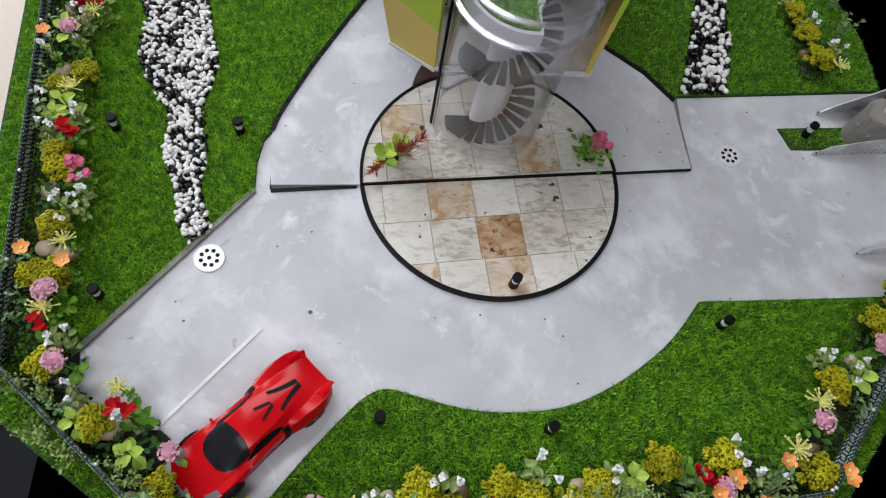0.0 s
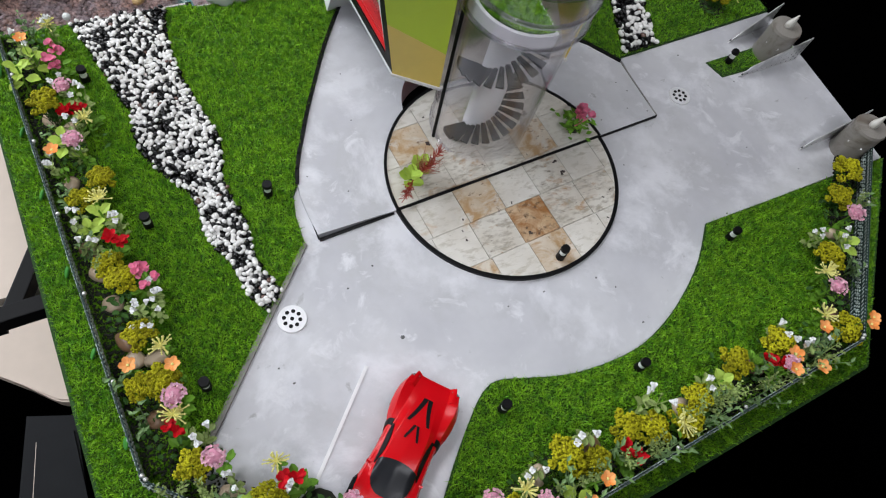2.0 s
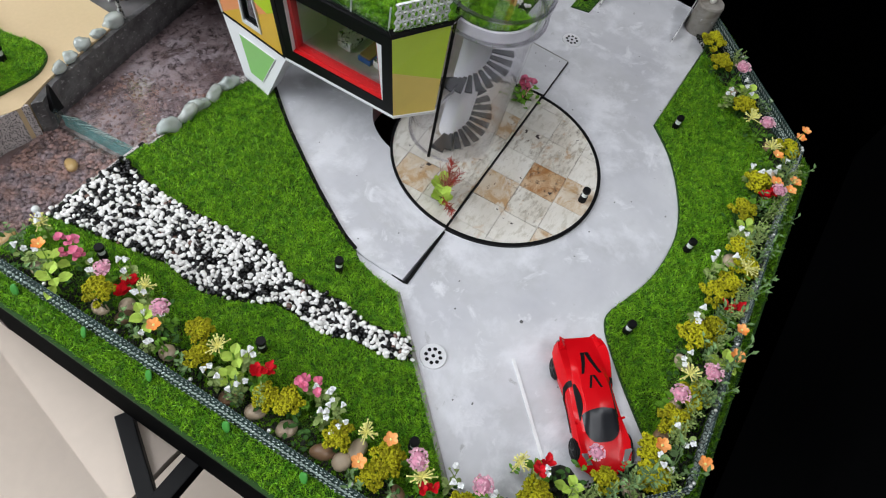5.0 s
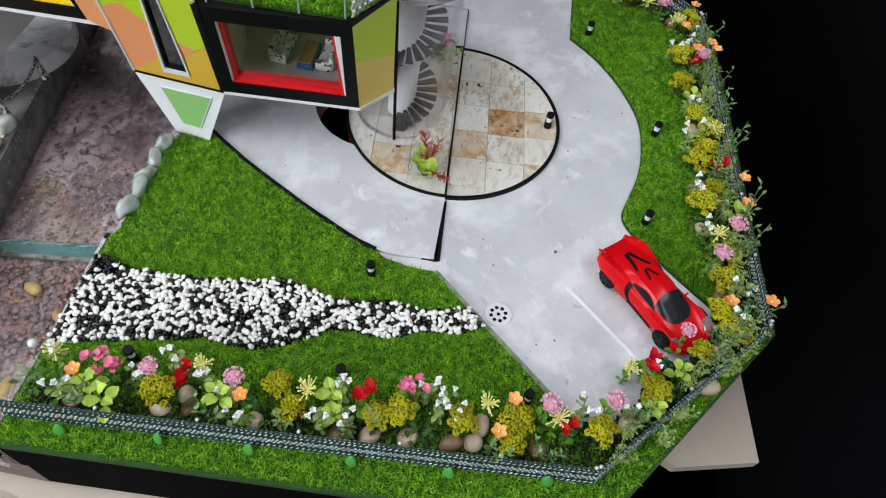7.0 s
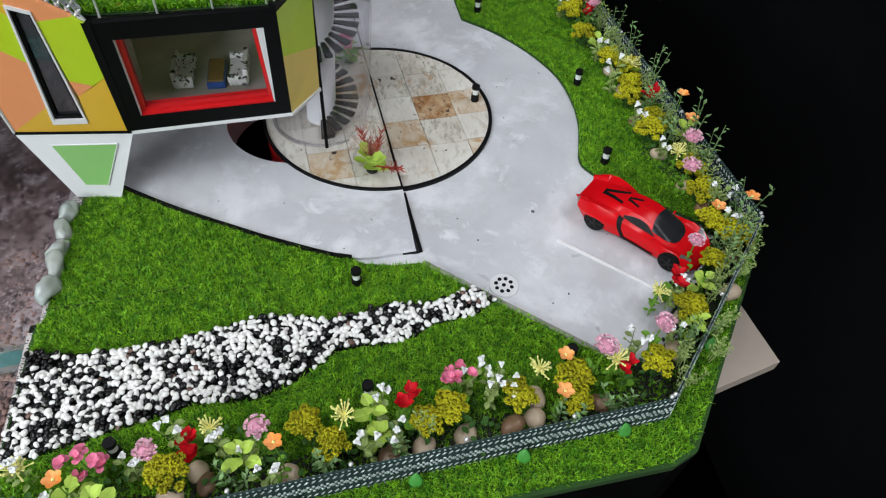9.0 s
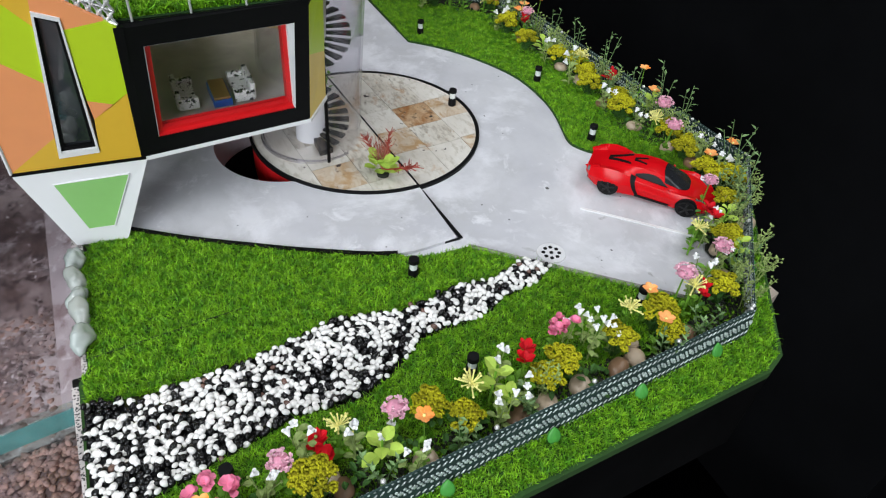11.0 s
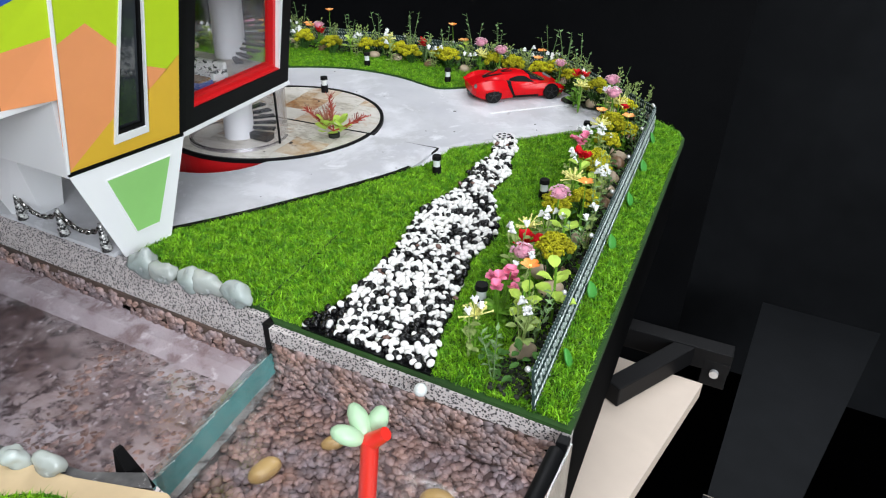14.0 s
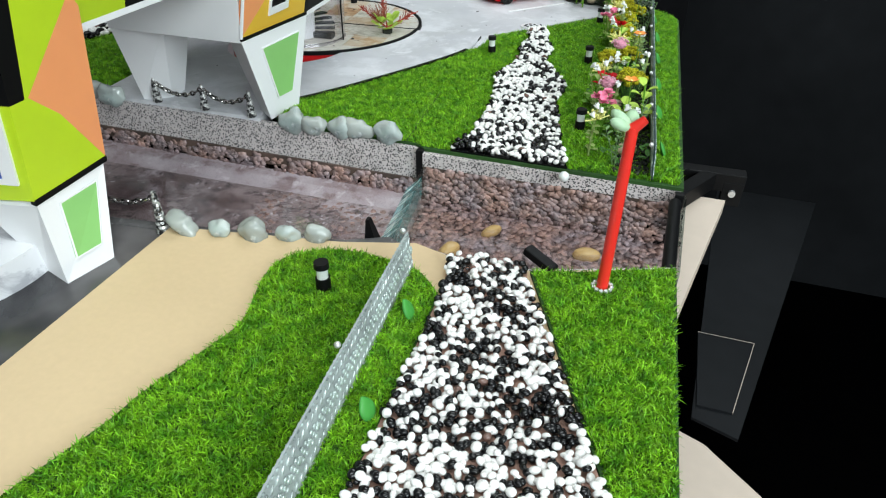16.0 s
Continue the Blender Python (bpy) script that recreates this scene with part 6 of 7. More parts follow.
spread_plants(plant_twig, [(3.35 - 1.3 * t + RB.uniform(-0.12, 0.1), 1.38 + 1.2 * t + RB.uniform(-0.06, 0.1)) for t in [k / 8 for k in range(8)]] + [(2.0 - 4.2 * k / 14 + RB.uniform(-0.05, 0.05), 2.54 - 0.22 * k / 14 + RB.uniform(-0.10, 0.06)) for k in range(14)] + along(6, RB, 0.0, 0.2), 0.95, 4)
spread_plants(lambda rng, lift: plant_sprig(rng, lift, 0.56), [(1.9, 2.56), (1.2, 2.54), (0.45, 2.5), (2.45, 2.16), (-0.6, 2.44), (3.0, 1.66), (0.85, 2.56), (-0.1, 2.5), (-1.1, 2.42), (-1.9, 2.36), (2.2, 2.34)], 0.95, 3)
spread_plants(plant_cover, along(26, RB, -0.06, 0.12) + [(-3.6, -1.75), (-3.65, -2.1), (-3.7, -2.5), (-3.9, -2.0)], 1.0, 4)
spread_plants(lambda rng, lift: plant_orange(rng, lift, 0.50), [(0.55, 2.48), (-1.35, 2.34), (-2.36, 2.22)], 0.95, 1)

PEBBLESTONES = [mat("beige_stone", (0.60, 0.47, 0.33), 0.4, vary=0.25, scale=25, fine=120, bump=0.1, rand=0.3), mat("brown_stone", (0.27, 0.16, 0.09), 0.4, vary=0.3, scale=25, fine=120, bump=0.1, rand=0.3)]


def stone(name, label, category, group, x, y, z, size, material, rng, rough=0.16):
    bm = bmesh.new()
    ball(bm, (0, 0, 0), size, tilt(rng.uniform(-12, 12), rng.uniform(-12, 12), 0), 3)
    for v in bm.verts:
        v.co *= 1 + rough * noise.noise(v.co * 11 + Vector((x * 7, y * 7, 0))) + 0.4 * rough * noise.noise(v.co * 25 + Vector((y * 7, x * 7, 0)))
    ob = part(name, bm, material, smooth=180)
    ob.matrix_basis = place(x, y, z, 0, 0, rng.uniform(-14, 14) if name == "jade_stone" else rng.uniform(0, 360))
    return tagged(ob, label, category, group)


for k, (x, y) in enumerate([(3.68, -2.77), (3.61, -2.09), (3.57, -1.87), (3.48, -1.93), (3.58, -1.36), (3.54, -0.70), (3.52, -0.47), (3.48, -0.18), (3.45, 0.16), (3.42, 0.33), (3.27, 0.37), (3.37, 0.82), (3.02, 1.53), (2.56, 2.08), (1.62, 2.25), (-3.05, 1.33), (-2.03, 2.11), (-2.44, 1.90), (-0.55, 2.10), (-0.20, 2.12), (0.34, 2.10), (0.86, 2.13), (1.3, 2.22), (-1.4, 2.05), (2.75, 1.72), (2.2, 2.22), (-3.6, -1.92)]):
    y += 0.13 if y > 1.8 else 0.0
    stone("rounded_stone", "smooth rounded beige stone in the flower border", "stone", "border stones", x, y, 0.055, (RB.uniform(0.075, 0.11), RB.uniform(0.06, 0.078), RB.uniform(0.052, 0.066)), PEBBLESTONES[k % 3 == 2], RB)

# ---- border fence of silver lattice on green felt ----
FENCELIGHT = mat("pale_silver", (0.60, 0.67, 0.65), 0.25, 0.4, vary=0.3, scale=60, fine=200, bump=0, island=0.5)
FENCEGREY = mat("aged_silver", (0.55, 0.63, 0.60), 0.28, 0.35, vary=0.3, scale=60, fine=200, bump=0)
FENCEDARK = mat("dull_silver", (0.36, 0.43, 0.41), 0.4, 0.1, vary=0.4, scale=60, fine=200, bump=0, island=1.2, spec=0.3)
FELT = mat("green_felt", (0.016, 0.042, 0.036), 0.8, vary=0.3, scale=50)
FENCE = [(3.90, -3.17), (3.545, 1.27), (1.98, 2.735), (-2.40, 2.37), (-3.97, 0.68)]
FH = 0.27
def strip_fence(a, b, f_ob, felt, height):
    """A low upright strip from a to b with silver rows on both faces."""
    L = math.dist(a, b)
    ang = math.degrees(math.atan2(b[1] - a[1], b[0] - a[0]))
    inward = Vector((-math.sin(radians(ang)), math.cos(radians(ang)), 0))
    up = inward * 0.025 + Vector((0, 0, height))
    lo_a, lo_b = Vector((a[0], a[1], 0.025)), Vector((b[0], b[1], 0.025))
    out = -inward * 0.005
    bm = bmesh.new()
    hull(bm, [tuple(lo_a - out), tuple(lo_b - out), tuple(lo_b + out), tuple(lo_a + out)], [tuple(v + up) for v in (lo_a - out, lo_b - out, lo_b + out, lo_a + out)])
    part("backing", bm, felt, f_ob)
    spin = tilt(0, 0, ang)
    for s in (1.5, -1.5):
        rope, dashes, flowers = [], [], []
        n = round(L / 0.036)
        for i in range(n):
            p = lo_a.lerp(lo_b, (i + 0.5) / n) + out * s
            for row in (0.03, 0.97):
                rope.append(Matrix.Translation(p + up * row) @ spin @ Matrix.Diagonal((0.010, 0.005, 0.006, 1)))
        n = round(L / 0.088)
        for i in range(n):
            p = lo_a.lerp(lo_b, (i + 0.5) / n) + out * s
            step = (lo_b - lo_a) / n
            for row in (0.19, 0.81):
                for h in (-0.25, 0.25):
                    dashes.append(Matrix.Translation(p + step * h + up * row) @ spin @ tilt(0, -48, 0) @ Matrix.Diagonal((0.026, 0.006, 0.0072, 1)))
            for j in range(7):
                d = 0.0 if j == 6 else 0.034
                c = p + step.normalized() * d * math.cos(j * math.pi / 3) + Vector((0, 0, d * math.sin(j * math.pi / 3))) + up * 0.5
                flowers.append(Matrix.Translation(c) @ spin @ Matrix.Diagonal((0.0135, 0.007, 0.0135, 1)))
            flowers.append(Matrix.Translation(p + step * 0.5 + up * 0.5) @ spin @ Matrix.Diagonal((0.009, 0.007, 0.03, 1)))
        tagged(merged("rope_edge", rope, FENCEDARK, 1, f_ob, "stuff"), "twisted silver edging")
        tagged(merged("link_strip", dashes, FENCELIGHT, 1, f_ob, "stuff"), "slanting silver links")
        tagged(merged("rosette_strip", flowers, FENCEGREY, 1, f_ob, "stuff"), "small silver rosettes")
    n = max(2, int(L / 0.72))
    for i in range(n + 1):
        c = lo_a.lerp(lo_b, i / n) + up * 1.02 - out * 5
        bm = bmesh.new()
        ball(bm, c, (0.017,) * 3, sub=2)
        part("bead", bm, STEEL, f_ob, "silver bead", smooth=180)


for a, b in zip(FENCE, FENCE[1:]):
    strip_fence(a, b, thing("border_fence", "low silver lattice strip fence backed with green felt", "fence", "border fences"), FELT, FH)

# dark soil crumbs over the turf also stand in for shade behind the plants
for a, b in zip(FENCE, FENCE[1:]):
    L = math.dist(a, b)
    ang = math.degrees(math.atan2(b[1] - a[1], b[0] - a[0]))
    inward = Vector((-math.sin(radians(ang)), math.cos(radians(ang)), 0))
    ahead = (Vector((*b, 0)) - Vector((*a, 0))) / L
    ms = []
    for k in range(int(L * 520)):
        p = Vector((*a, 0)) + ahead * RB.uniform(0.05, L - 0.05) + inward * (0.03 + 0.24 * RB.random() ** 1.4)
        sz = RB.uniform(0.008, 0.020)
        ms.append(pose(p.x, p.y, 0.045 + RB.uniform(-0.01, 0.012), RB.uniform(0, 90), RB.uniform(0, 90), 0) @ Matrix.Diagonal((sz, sz * 0.8, sz * 0.7, 1)))
    tagged(merged("soil", ms, SOIL, 1, None, "stuff", False), "dark crumbly soil along the border fence, deepening the shade behind plants", "soil")

STAKE = mat("green_plastic", (0.07, 0.30, 0.05), 0.45, vary=0.15, scale=30, bump=0, spec=0.3)
for x, y in ((3.96, -2.72), (3.88, -2.01), (3.83, -1.33), (3.77, -0.56), (3.71, 0.17), (3.63, 0.92), (3.05, 1.82), (2.4, 2.34), (2.85, -5.12), (2.93, -5.81)):
    bm = bmesh.new()
    ball(bm, (0, 0, 0.055), (0.046, 0.016, 0.058), sub=3)
    for v in bm.verts:
        if v.co.z > 0.06:
            v.co.x *= 1 - 0.55 * ((v.co.z - 0.06) / 0.053) ** 2
            v.co.z += (v.co.z - 0.06) * 0.25
    ob = part("leaf_bead", bm, STAKE, smooth=60)
    ob.matrix_basis = place(x, y, 0.02, -24, 0, RB.uniform(60, 110))
    tagged(ob, "small green leaf shaped bead upright on the turf", "bead", "green beads")

# ---- planters on the plaza ----
pot = thing("plaza_plant", "green succulent with red coral twigs on the tiles", "plant", at=(0.76, -0.55, 0.043))
bm = bmesh.new()
rod(bm, (0, 0, 0), (0, 0, 0.04), 0.055, 0.06, 18)
part("pot", bm, SOIL, pot)
rp = random.Random(4)
for k in range(14):
    bm = bmesh.new()
    a = k * 2.4
    side = 0.06 if k % 2 else -0.06
    petal(bm, (side, side * 0.6, 0.04 + 0.008 * k), (math.cos(a), math.sin(a), 0.2 + 0.07 * k), 0.135, 0.105)
    part("leaf", bm, GRNL, pot)
for k in range(3):
    bm = bmesh.new()
    base, d = Vector((0, 0, 0.06)), Vector(((-0.6, -0.15, 0.45), (0.5, 0.6, 0.25), (-0.3, 0.3, 0.9))[k]).normalized()
    rod(bm, base, base + d * 0.34, 0.009, 0.004, 5)
    for j in range(64):
        p = base + d * rp.uniform(0.10, 0.34)
        q = (d + away(rp, rp.uniform(-0.3, 0.8))).normalized() * rp.uniform(0.03, 0.09)
        rod(bm, p, p + q, 0.0045, 0.003, 3, False)
    part("coral_twig", bm, CORAL, pot, "red coral twig")
bm = bmesh.new()
for k in range(90):
    d = Vector((rp.uniform(-0.9, 0.2), rp.uniform(-0.3, 0.45), rp.uniform(0.5, 1.3))).normalized()
    p = Vector((-0.04, 0.0, 0.05)) + d * rp.uniform(0.02, 0.16)
    rod(bm, p, p + (d + away(rp, 0.2) * 0.35).normalized() * rp.uniform(0.08, 0.17), 0.0028, 0.0018, 3, False)
part("feathery_twig", bm, mat("dry_pink_twig", (0.42, 0.17, 0.12), 0.7, vary=0.3, scale=60, bump=0, island=0.5, spec=0.1), pot, "dry pinkish feathery twigs")
pot = thing("plaza_plant", "pink blossoms over green leaves on the tiles", "plant", at=(-1.03, -0.62, 0.043))
bm = bmesh.new()
for k in range(60):
    p = Vector((rp.gauss(0, 0.07), rp.gauss(0, 0.08), rp.uniform(0.0, 0.14)))
    leaf(bm, p, away(rp, rp.uniform(0.1, 1.0)), rp.uniform(0.06, 0.10), 0.05)
part("foliage", bm, GRN, pot)
bm = bmesh.new()
rod(bm, (0, 0, 0), (0, 0, 0.04), 0.055, 0.06, 16)
part("pot", bm, SOIL, pot)
for k in range(9):
    bm = bmesh.new()
    c = Vector((rp.uniform(-0.12, 0.04), rp.uniform(-0.10, 0.06), 0.20 + rp.uniform(-0.02, 0.05)))
    rod(bm, (0, 0, 0.04), c, 0.005, 0.004, 4, False)
    for j in range(7):
        petal(bm, c, away(rp, rp.uniform(0.2, 1.5)), 0.055, 0.05)
    part("blossom", bm, PPNK, pot)

# ---- gate: two candle pillars with lattice wings ----
CANDLE = veined(mat("grey_candle", (0.30, 0.28, 0.25), 0.35, vary=0.15, scale=20, bump=0.02), (0.16, 0.13, 0.10), 18, 0.5, 0.7)
FLAME = mat("frosted_flame", (0.70, 0.68, 0.62), 0.35, vary=0.1, bump=0, coat=0.3)
for x, y, wings in ((-3.95, 0.50, (((-3.40, 0.33), (-4.24, 0.28)),)), (-3.88, -0.94, (((-3.32, -0.74), (-4.22, -0.78)), ((-3.50, -1.22), (-4.20, -1.34))))):
    gate = thing("gate_pillar", "grey candle shaped gate pillar with a flame tip", "gate pillar", "gate pillars")
    bm = bmesh.new()
    rod(bm, (x, y, 0.0), (x, y, 0.40), 0.175, 0.170, 40)
    part("pillar", bm, CANDLE, gate, smooth=40)
    bm = bmesh.new()
    rod(bm, (x, y, 0.40), (x, y, 0.43), 0.176, 0.165, 40)
    part("cap", bm, CANDLE, gate, smooth=40)
    bm = bmesh.new()
    ball(bm, (x, y, 0.46), (0.05, 0.045, 0.06), sub=2)
    rod(bm, (x, y, 0.48), (x - 0.03, y + 0.01, 0.60), 0.044, 0.006, 14)
    part("flame", bm, FLAME, gate, smooth=60)
    for (ax, ay), (bx, by) in wings:
        bm = bmesh.new()
        hull(bm, [(ax, ay, 0.0), (bx, by, 0.0), (bx, by + 0.012, 0.0), (ax, ay + 0.012, 0.0)], [(ax - 0.12, ay, 0.14), (bx, by, 0.34), (bx, by + 0.012, 0.34), (ax - 0.12, ay + 0.012, 0.14)])
        wing = part("wing", bm, MESHM, gate, "silver lattice wing")
        bm = bmesh.new()
        for k in range(12):
            t = (k + 0.5) / 12
            px, py = ax + (bx - ax) * t, ay + (by - ay) * t
            for j in range(1 + int(5 * t)):
                ball(bm, (px, py + 0.006, 0.03 + j * 0.055), (0.014, 0.010, 0.018), sub=1)
        part("cutout", bm, BLACK, wing, kind="stuff")
    bm = bmesh.new()
    lattice(bm, (x + 0.17, y, 0.05), (x + 0.10, y + 0.14, 0.05), 0.2, 0.08, 0.006)
    part("clip", bm, MESHM, gate)

# ---- river: gravel, water, glass weir, stones, chains ----
GCHIP = mat("gravel_chip", (0.29, 0.18, 0.147), 0.6, vary=0.3, scale=60, fine=150, bump=0.1, island=0.9, tint=(0.24, 0.19, 0.195))


def gravel(name, poly, z, per, size, label, wall=None):
    ms = []
    for x, y in scatter(poly, per, RN):
        s = size * RNG.uniform(0.7, 1.3)
        ms.append(pose(x, y, z, RNG.uniform(-20, 20), RNG.uniform(-20, 20), RNG.uniform(0, 360)) @ Matrix.Diagonal((s, s * RNG.uniform(0.6, 0.9), s * 0.3, 1)))
    tagged(merged(name, ms, GCHIP, 1, None, "stuff", False, 0.22), label, "gravel")


gravel("gravel", [(0.85, -3.45), (2.16, -3.45), (2.28, -4.38), (1.3, -4.5)], -0.457, 800, 0.036, "brown and purple gravel above the weir")
gravel("gravel", [(2.20, -3.25), (4.08, -3.20), (4.08, -4.2), (2.4, -4.45)], -0.45, 1000, 0.036, "brown and purple flat gravel on the river bed")


def gravel_face(a, b, z0, z1, n):
    ms = []
    for k in range(n):
        t = RNG.random()
        s = RNG.uniform(0.022, 0.04)
        ms.append(pose(a[0] + (b[0] - a[0]) * t, a[1] + (b[1] - a[1]) * t, RNG.uniform(z0, z1), 90 + RNG.uniform(-25, 25), RNG.uniform(-25, 25), RNG.uniform(-25, 25)) @ Matrix.Diagonal((s, s * 0.75, s * 0.4, 1)))
    tagged(merged("gravel", ms, GCHIP, 1, None, "stuff", False, 0.38), "brown gravel stuck to the river side", "gravel")


gravel_face((-1.6, -3.205), (2.14, -3.205), -0.44, -0.28, 700)
gravel_face((2.22, -3.25), (4.10, -3.20), -0.44, -0.12, 900)
bm = bmesh.new()
bm.faces.new([bm.verts.new(p) for p in ((-4.2, -5.7, -0.37), (-0.48, -4.92, -0.37), (1.06, -4.69, -0.37), (2.15, -4.50, -0.37), (2.30, -4.40, -0.37), (2.17, -3.20, -0.37), (-4.2, -3.20, -0.37))])
ob = tagged(part("water", bm, WATER), "still clear water upstream of the weir", "water", kind="structure")
ob.visible_shadow = False
bm = bmesh.new()
bm.faces.new([bm.verts.new(p) for p in ((2.38, -4.42, -0.39), (4.09, -4.19, -0.39), (4.09, -3.20, -0.39), (2.24, -3.24, -0.39))])
ob = tagged(part("water_lower", bm, WATER), "shallow clear water below the weir", "water", kind="structure")
ob.visible_shadow = False
TEAL = mat("teal_glass", (0.25, 0.55, 0.55), 0.08, vary=0.25, scale=40, fine=90, bump=0.1, trans=0.45)
CLEARG = clear("clear_glass", (0.86, 0.93, 0.92), 0.07, 0.02)
weir = thing("glass_weir", "clear glass weir with a teal edge across the river", "weir")
bm = bmesh.new()
hull(bm, [(2.19, -3.20, -0.46), (2.23, -3.20, -0.46), (2.38, -4.30, -0.46), (2.34, -4.30, -0.46)], [(2.19, -3.20, -0.12), (2.23, -3.20, -0.12), (2.38, -4.30, -0.12), (2.34, -4.30, -0.12)])
ob = part("pane", bm, CLEARG, weir)
ob.visible_shadow = False
bm = bmesh.new()
hull(bm, [(2.04, -3.24, -0.37), (2.19, -3.24, -0.37), (2.33, -4.26, -0.37), (2.18, -4.26, -0.37)], [(2.05, -3.24, -0.35), (2.19, -3.24, -0.20), (2.33, -4.26, -0.20), (2.19, -4.26, -0.35)])
ob = part("spillway", bm, TEAL, weir, "teal tinted sloping sheet")
ob.visible_shadow = False
bm = bmesh.new()
for k in range(16):
    t = RNG.random()
    rod(bm, (2.06 + 0.14 * t, -3.26 - 1.0 * t, -0.345), (2.19 + 0.14 * t, -3.26 - 1.0 * t - RNG.uniform(-0.05, 0.05), -0.196), 0.006, 0.004, 4)
part("ripple", bm, LENS, weir, "pale streaks of falling water", kind="stuff")
bm = bmesh.new()
box(bm, (2.17, -3.19, -0.12), (0.06, 0.10, 0.26), bevel=0.006)
part("post", bm, BLACK, weir)
bm = bmesh.new()
hull(bm, [(2.24, -4.32, -0.2), (2.36, -4.32, -0.2), (2.36, -4.42, -0.2), (2.24, -4.44, -0.2)], [(2.26, -4.37, 0.09), (2.28, -4.37, 0.09), (2.28, -4.41, 0.09), (2.26, -4.41, 0.09)])
part("corner_post", bm, BLACK, weir)
pipe = thing("end_pane", "clear pane with a black pipe closing the river", "pane")
bm = bmesh.new()
box(bm, (4.14, -3.72, -0.26), (0.012, 0.95, 0.5))
ob = part("pane", bm, CLEARG, pipe)
ob.visible_shadow = False
bm = bmesh.new()
rod(bm, (4.08, -3.30, -0.05), (4.085, -4.16, -0.05), 0.042, seg=16)
part("pipe", bm, BLACK, pipe, smooth=40)
bm = bmesh.new()
box(bm, (4.10, -3.26, -0.15), (0.06, 0.06, 0.32), bevel=0.005)
part("post", bm, BLACK, pipe)
JADE = [mat("pale_jade_stone", (0.52, 0.56, 0.53), 0.16, vary=0.25, scale=22, fine=90, bump=0.05, rand=0.25, tint=(0.36, 0.43, 0.41), trans=0.15), mat("grey_green_stone", (0.40, 0.43, 0.40), 0.2, vary=0.3, scale=22, fine=90, bump=0.05, rand=0.25)]
for k, (x, y, z, sz) in enumerate([(1.02, -3.06, 0.05, 0.13), (1.24, -3.07, 0.045, 0.11), (1.44, -3.06, 0.05, 0.11), (1.62, -3.05, 0.055, 0.11), (1.86, -3.05, 0.07, 0.13), (-1.68, -3.03, 0.07, 0.15), (-1.33, -3.06, 0.05, 0.11), (-1.06, -3.07, 0.05, 0.13), (-0.78, -3.10, 0.04, 0.13),
                                   (1.16, -4.74, 0.03, 0.115), (1.40, -4.69, 0.035, 0.09), (1.62, -4.66, 0.03, 0.105), (1.82, -4.61, 0.03, 0.085), (2.01, -4.56, 0.03, 0.085)]):
    stone("jade_stone", "glassy pale grey green stone at the river edge", "stone", "river edge stones", x, y - (0.09 if y > -4 else 0.02), z + (0.01 if y > -4 else 0.0), (sz * 0.98, sz * (0.55 if y > -4 else 0.66), sz * 0.72), JADE[k % 2], RB, 0.55)
for x, y, sz in ((2.62, -3.86, 0.10), (2.84, -3.50, 0.08), (3.56, -3.58, 0.10)):
    stone("river_stone", "ochre rounded stone lying in the river", "stone", "river stones", x, y, -0.42, (sz, sz * 0.62, sz * 0.5), mat("ochre_stone", (0.50, 0.33, 0.13), 0.35, vary=0.2, scale=25), RB)
bm = bmesh.new()
ball(bm, (3.30, -3.30, 0.02), (0.04, 0.04, 0.04), sub=2)
tagged(part("glass_bead", bm, LENS, smooth=180), "frosted white bead on the ledge", "bead")
bm = bmesh.new()
box(bm, (3.36, -4.36, 0.01), (0.22, 0.07, 0.05), tilt(0, 12, -28), 0.01)
tagged(part("black_chip", bm, BLACK), "black chip at the river edge", "chip")

CHROME = mat("dark_chrome", (0.35, 0.34, 0.32), 0.25, 1.0, vary=0.4, scale=90, bump=0)


POSTM = veined(mat("mottled_metal", (0.62, 0.62, 0.60), 0.35, 0.3, vary=0.3, scale=90, bump=0), (0.02, 0.02, 0.02), 330, 0.47, 0.53, 0.0)


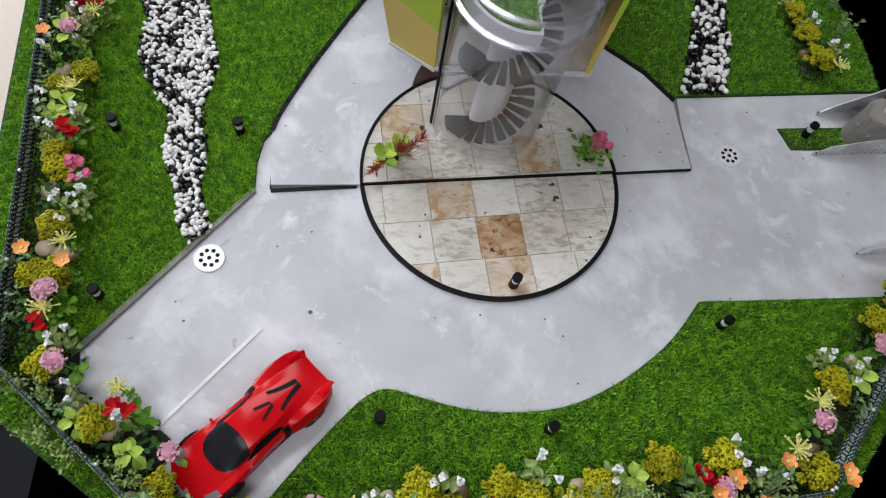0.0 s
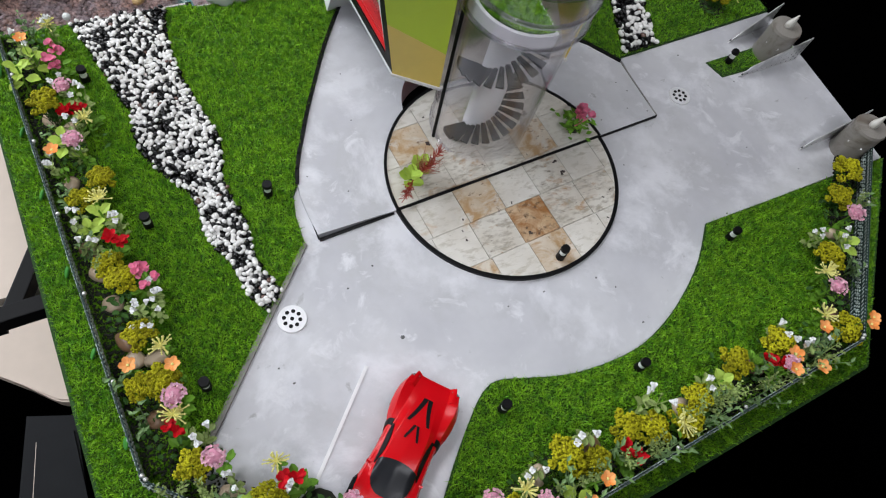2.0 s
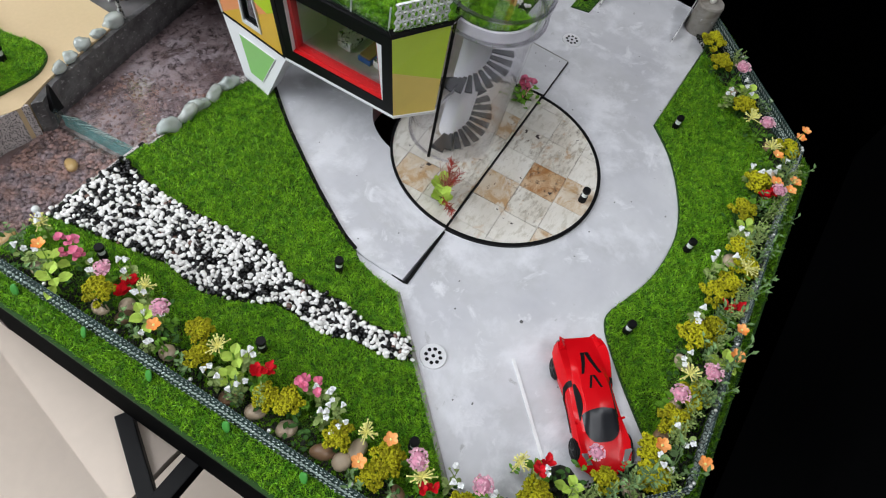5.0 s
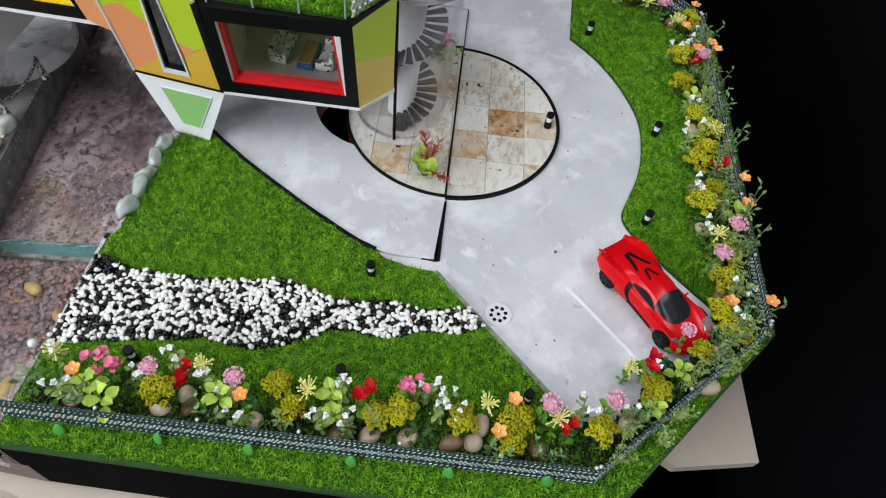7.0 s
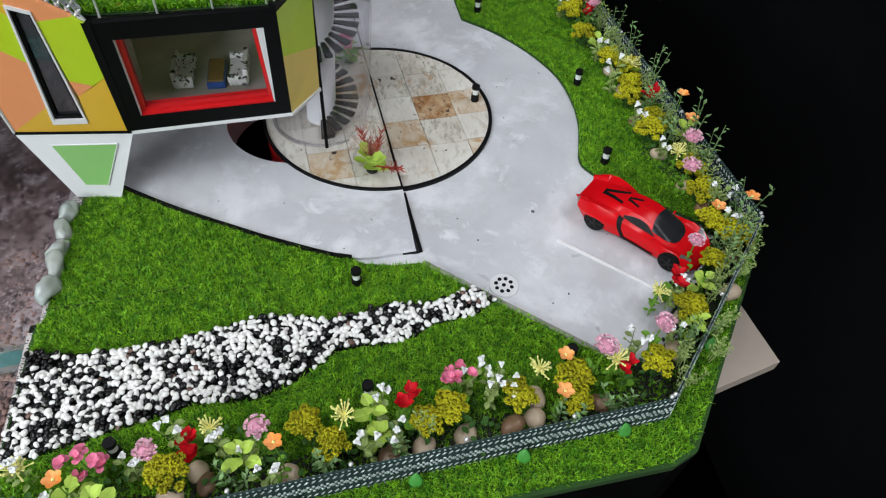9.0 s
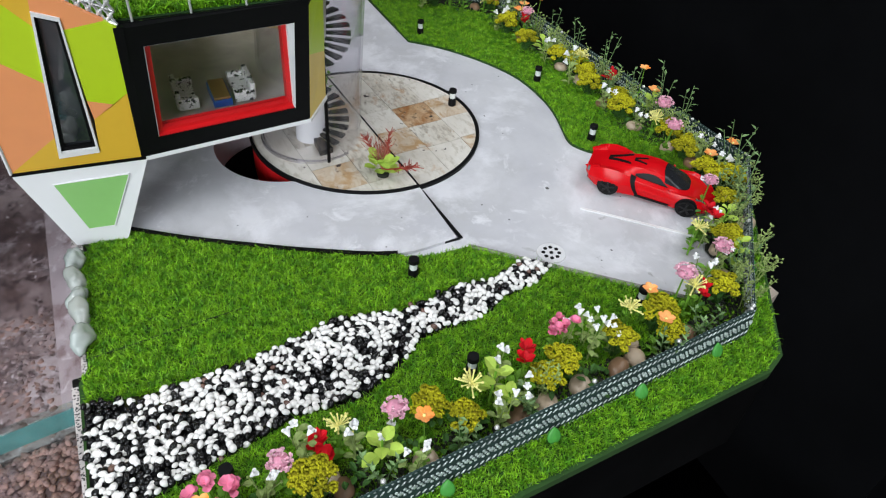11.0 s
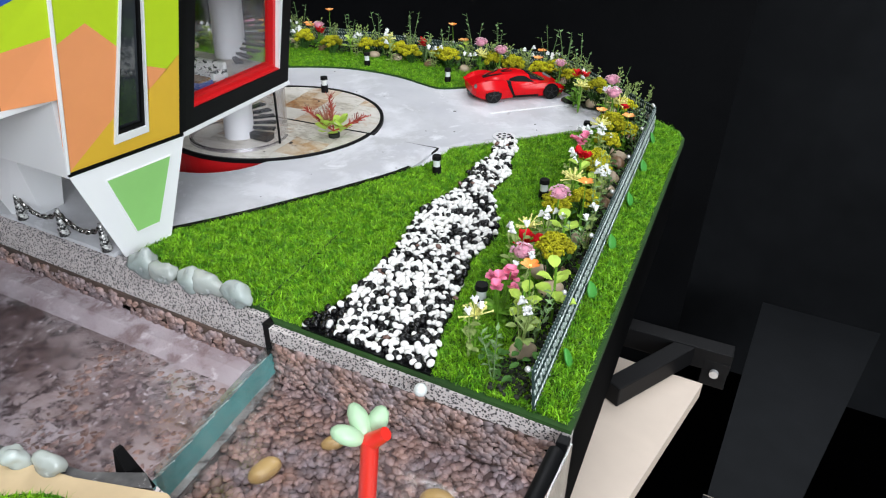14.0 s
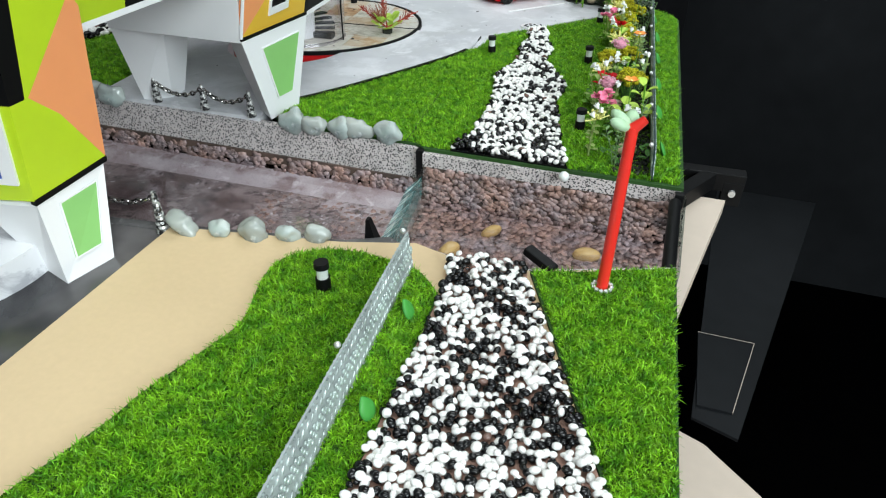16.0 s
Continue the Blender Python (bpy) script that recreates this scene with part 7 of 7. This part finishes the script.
def chain_fence(posts, z, h):
    for x, y in posts:
        post = thing("chain_post", "small ribbed silver cone post", "post", "chain posts", at=(x, y, z))
        bm = bmesh.new()
        prev = None
        for k in range(10):
            t = k / 9
            r = 0.043 * (1 - 0.62 * t)
            for zz, rr in ((h * t, r * 0.86), (h * (t + 0.055), r)):
                ring = [bm.verts.new((rr * math.cos(i * math.pi / 7), rr * math.sin(i * math.pi / 7), zz)) for i in range(14)]
                if prev:
                    for i in range(14):
                        bm.faces.new((prev[i - 1], prev[i], ring[i], ring[i - 1]))
                prev = ring
        bm.faces.new(prev)
        part("cone", bm, POSTM, post)
    for (x1, y1), (x2, y2) in zip(posts, posts[1:]):
        chain = thing("chain", "thin bronze chain hanging between posts", "chain", "chains")
        n = 12
        for k in range(n):
            t = (k + 0.5) / n
            bm = bmesh.new()
            sag = 0.09 * (1 - (2 * t - 1) ** 2)
            c = Vector((x1 + (x2 - x1) * t, y1 + (y2 - y1) * t, z + h - 0.02 - sag))
            slope = math.degrees(math.atan2(0.09 * 4 * (2 * t - 1), math.hypot(x2 - x1, y2 - y1)))
            m = Matrix.Translation(c) @ tilt(0, 0, math.degrees(math.atan2(y2 - y1, x2 - x1))) @ tilt(0, -slope, 0) @ tilt(90 * (k % 2), 0, 0)
            loops = []
            for i in range(12):
                a = i * math.pi / 6
                out = Vector((math.cos(a), math.sin(a), 0))
                mid = Vector((0.028 * out.x, 0.016 * out.y, 0))
                loops.append([bm.verts.new(m @ (mid + out * 0.008 * math.cos(g) + Vector((0, 0, 0.008 * math.sin(g))))) for g in (0, 1.2566, 2.5133, 3.7699, 5.0265)])
            for i in range(12):
                for j in range(5):
                    bm.faces.new((loops[i - 1][j], loops[i][j], loops[i][(j + 1) % 5], loops[i - 1][(j + 1) % 5]))
            part("link", bm, CHROME, chain)


chain_fence([(-0.34, -3.12), (0.16, -3.13), (0.62, -3.13)], 0.03, 0.21)
chain_fence([(0.36, -4.78), (1.02, -4.79)], -0.04, 0.28)

for m in JADE:
    veined(m, (0.22, 0.26, 0.27), 45, 0.54, 0.68, 0.5)
    veined(m, (0.66, 0.70, 0.68), 60, 0.58, 0.68, 0.5)
# ---- near bank: lattice fence, red lamp ----
PALEFELT = mat("grey_gauze", (0.36, 0.40, 0.39), 0.6, vary=0.25, scale=60, fine=200)
strip_fence((2.84, -6.62), (2.685, -4.70), thing("lattice_fence", "grey silver lattice strip fence standing between lawn and pebbles", "fence"), PALEFELT, 0.235)
lamp = thing("garden_lamp", "tall red tube lamp with a green and white flower tip", "garden lamp", at=(3.74, -4.54, 0.03))
bm = bmesh.new()
rod(bm, (0, 0, 0), (0.01, 0.12, 0.90), 0.032, 0.030, 20)
rod(bm, (0.01, 0.12, 0.89), (0.065, 0.13, 0.945), 0.030, 0.022, 16)
part("pole", bm, mat("red_tube", (0.75, 0.03, 0.02), 0.3, vary=0.08, bump=0, coat=0.3), lamp, smooth=40)
bm = bmesh.new()
for k in range(12):
    a = k * math.pi / 6
    ball(bm, (0.05 * math.cos(a), 0.05 * math.sin(a), 0.012), (0.014,) * 3, sub=1)
part("bead_ring", bm, STEEL, lamp, "ring of silver beads")
for a, l in ((150, 0.14), (100, 0.10), (210, 0.12)):
    bm = bmesh.new()
    ball(bm, (0.01 + 0.07 * math.cos(radians(a)), 0.12 + 0.07 * math.sin(radians(a)), 0.92), (l * 0.5, 0.035, 0.03), tilt(0, -25, a), 2)
    part("petal", bm, mat("pale_green_petal", (0.46, 0.66, 0.42), 0.4, vary=0.2, scale=30), lamp, smooth=180)
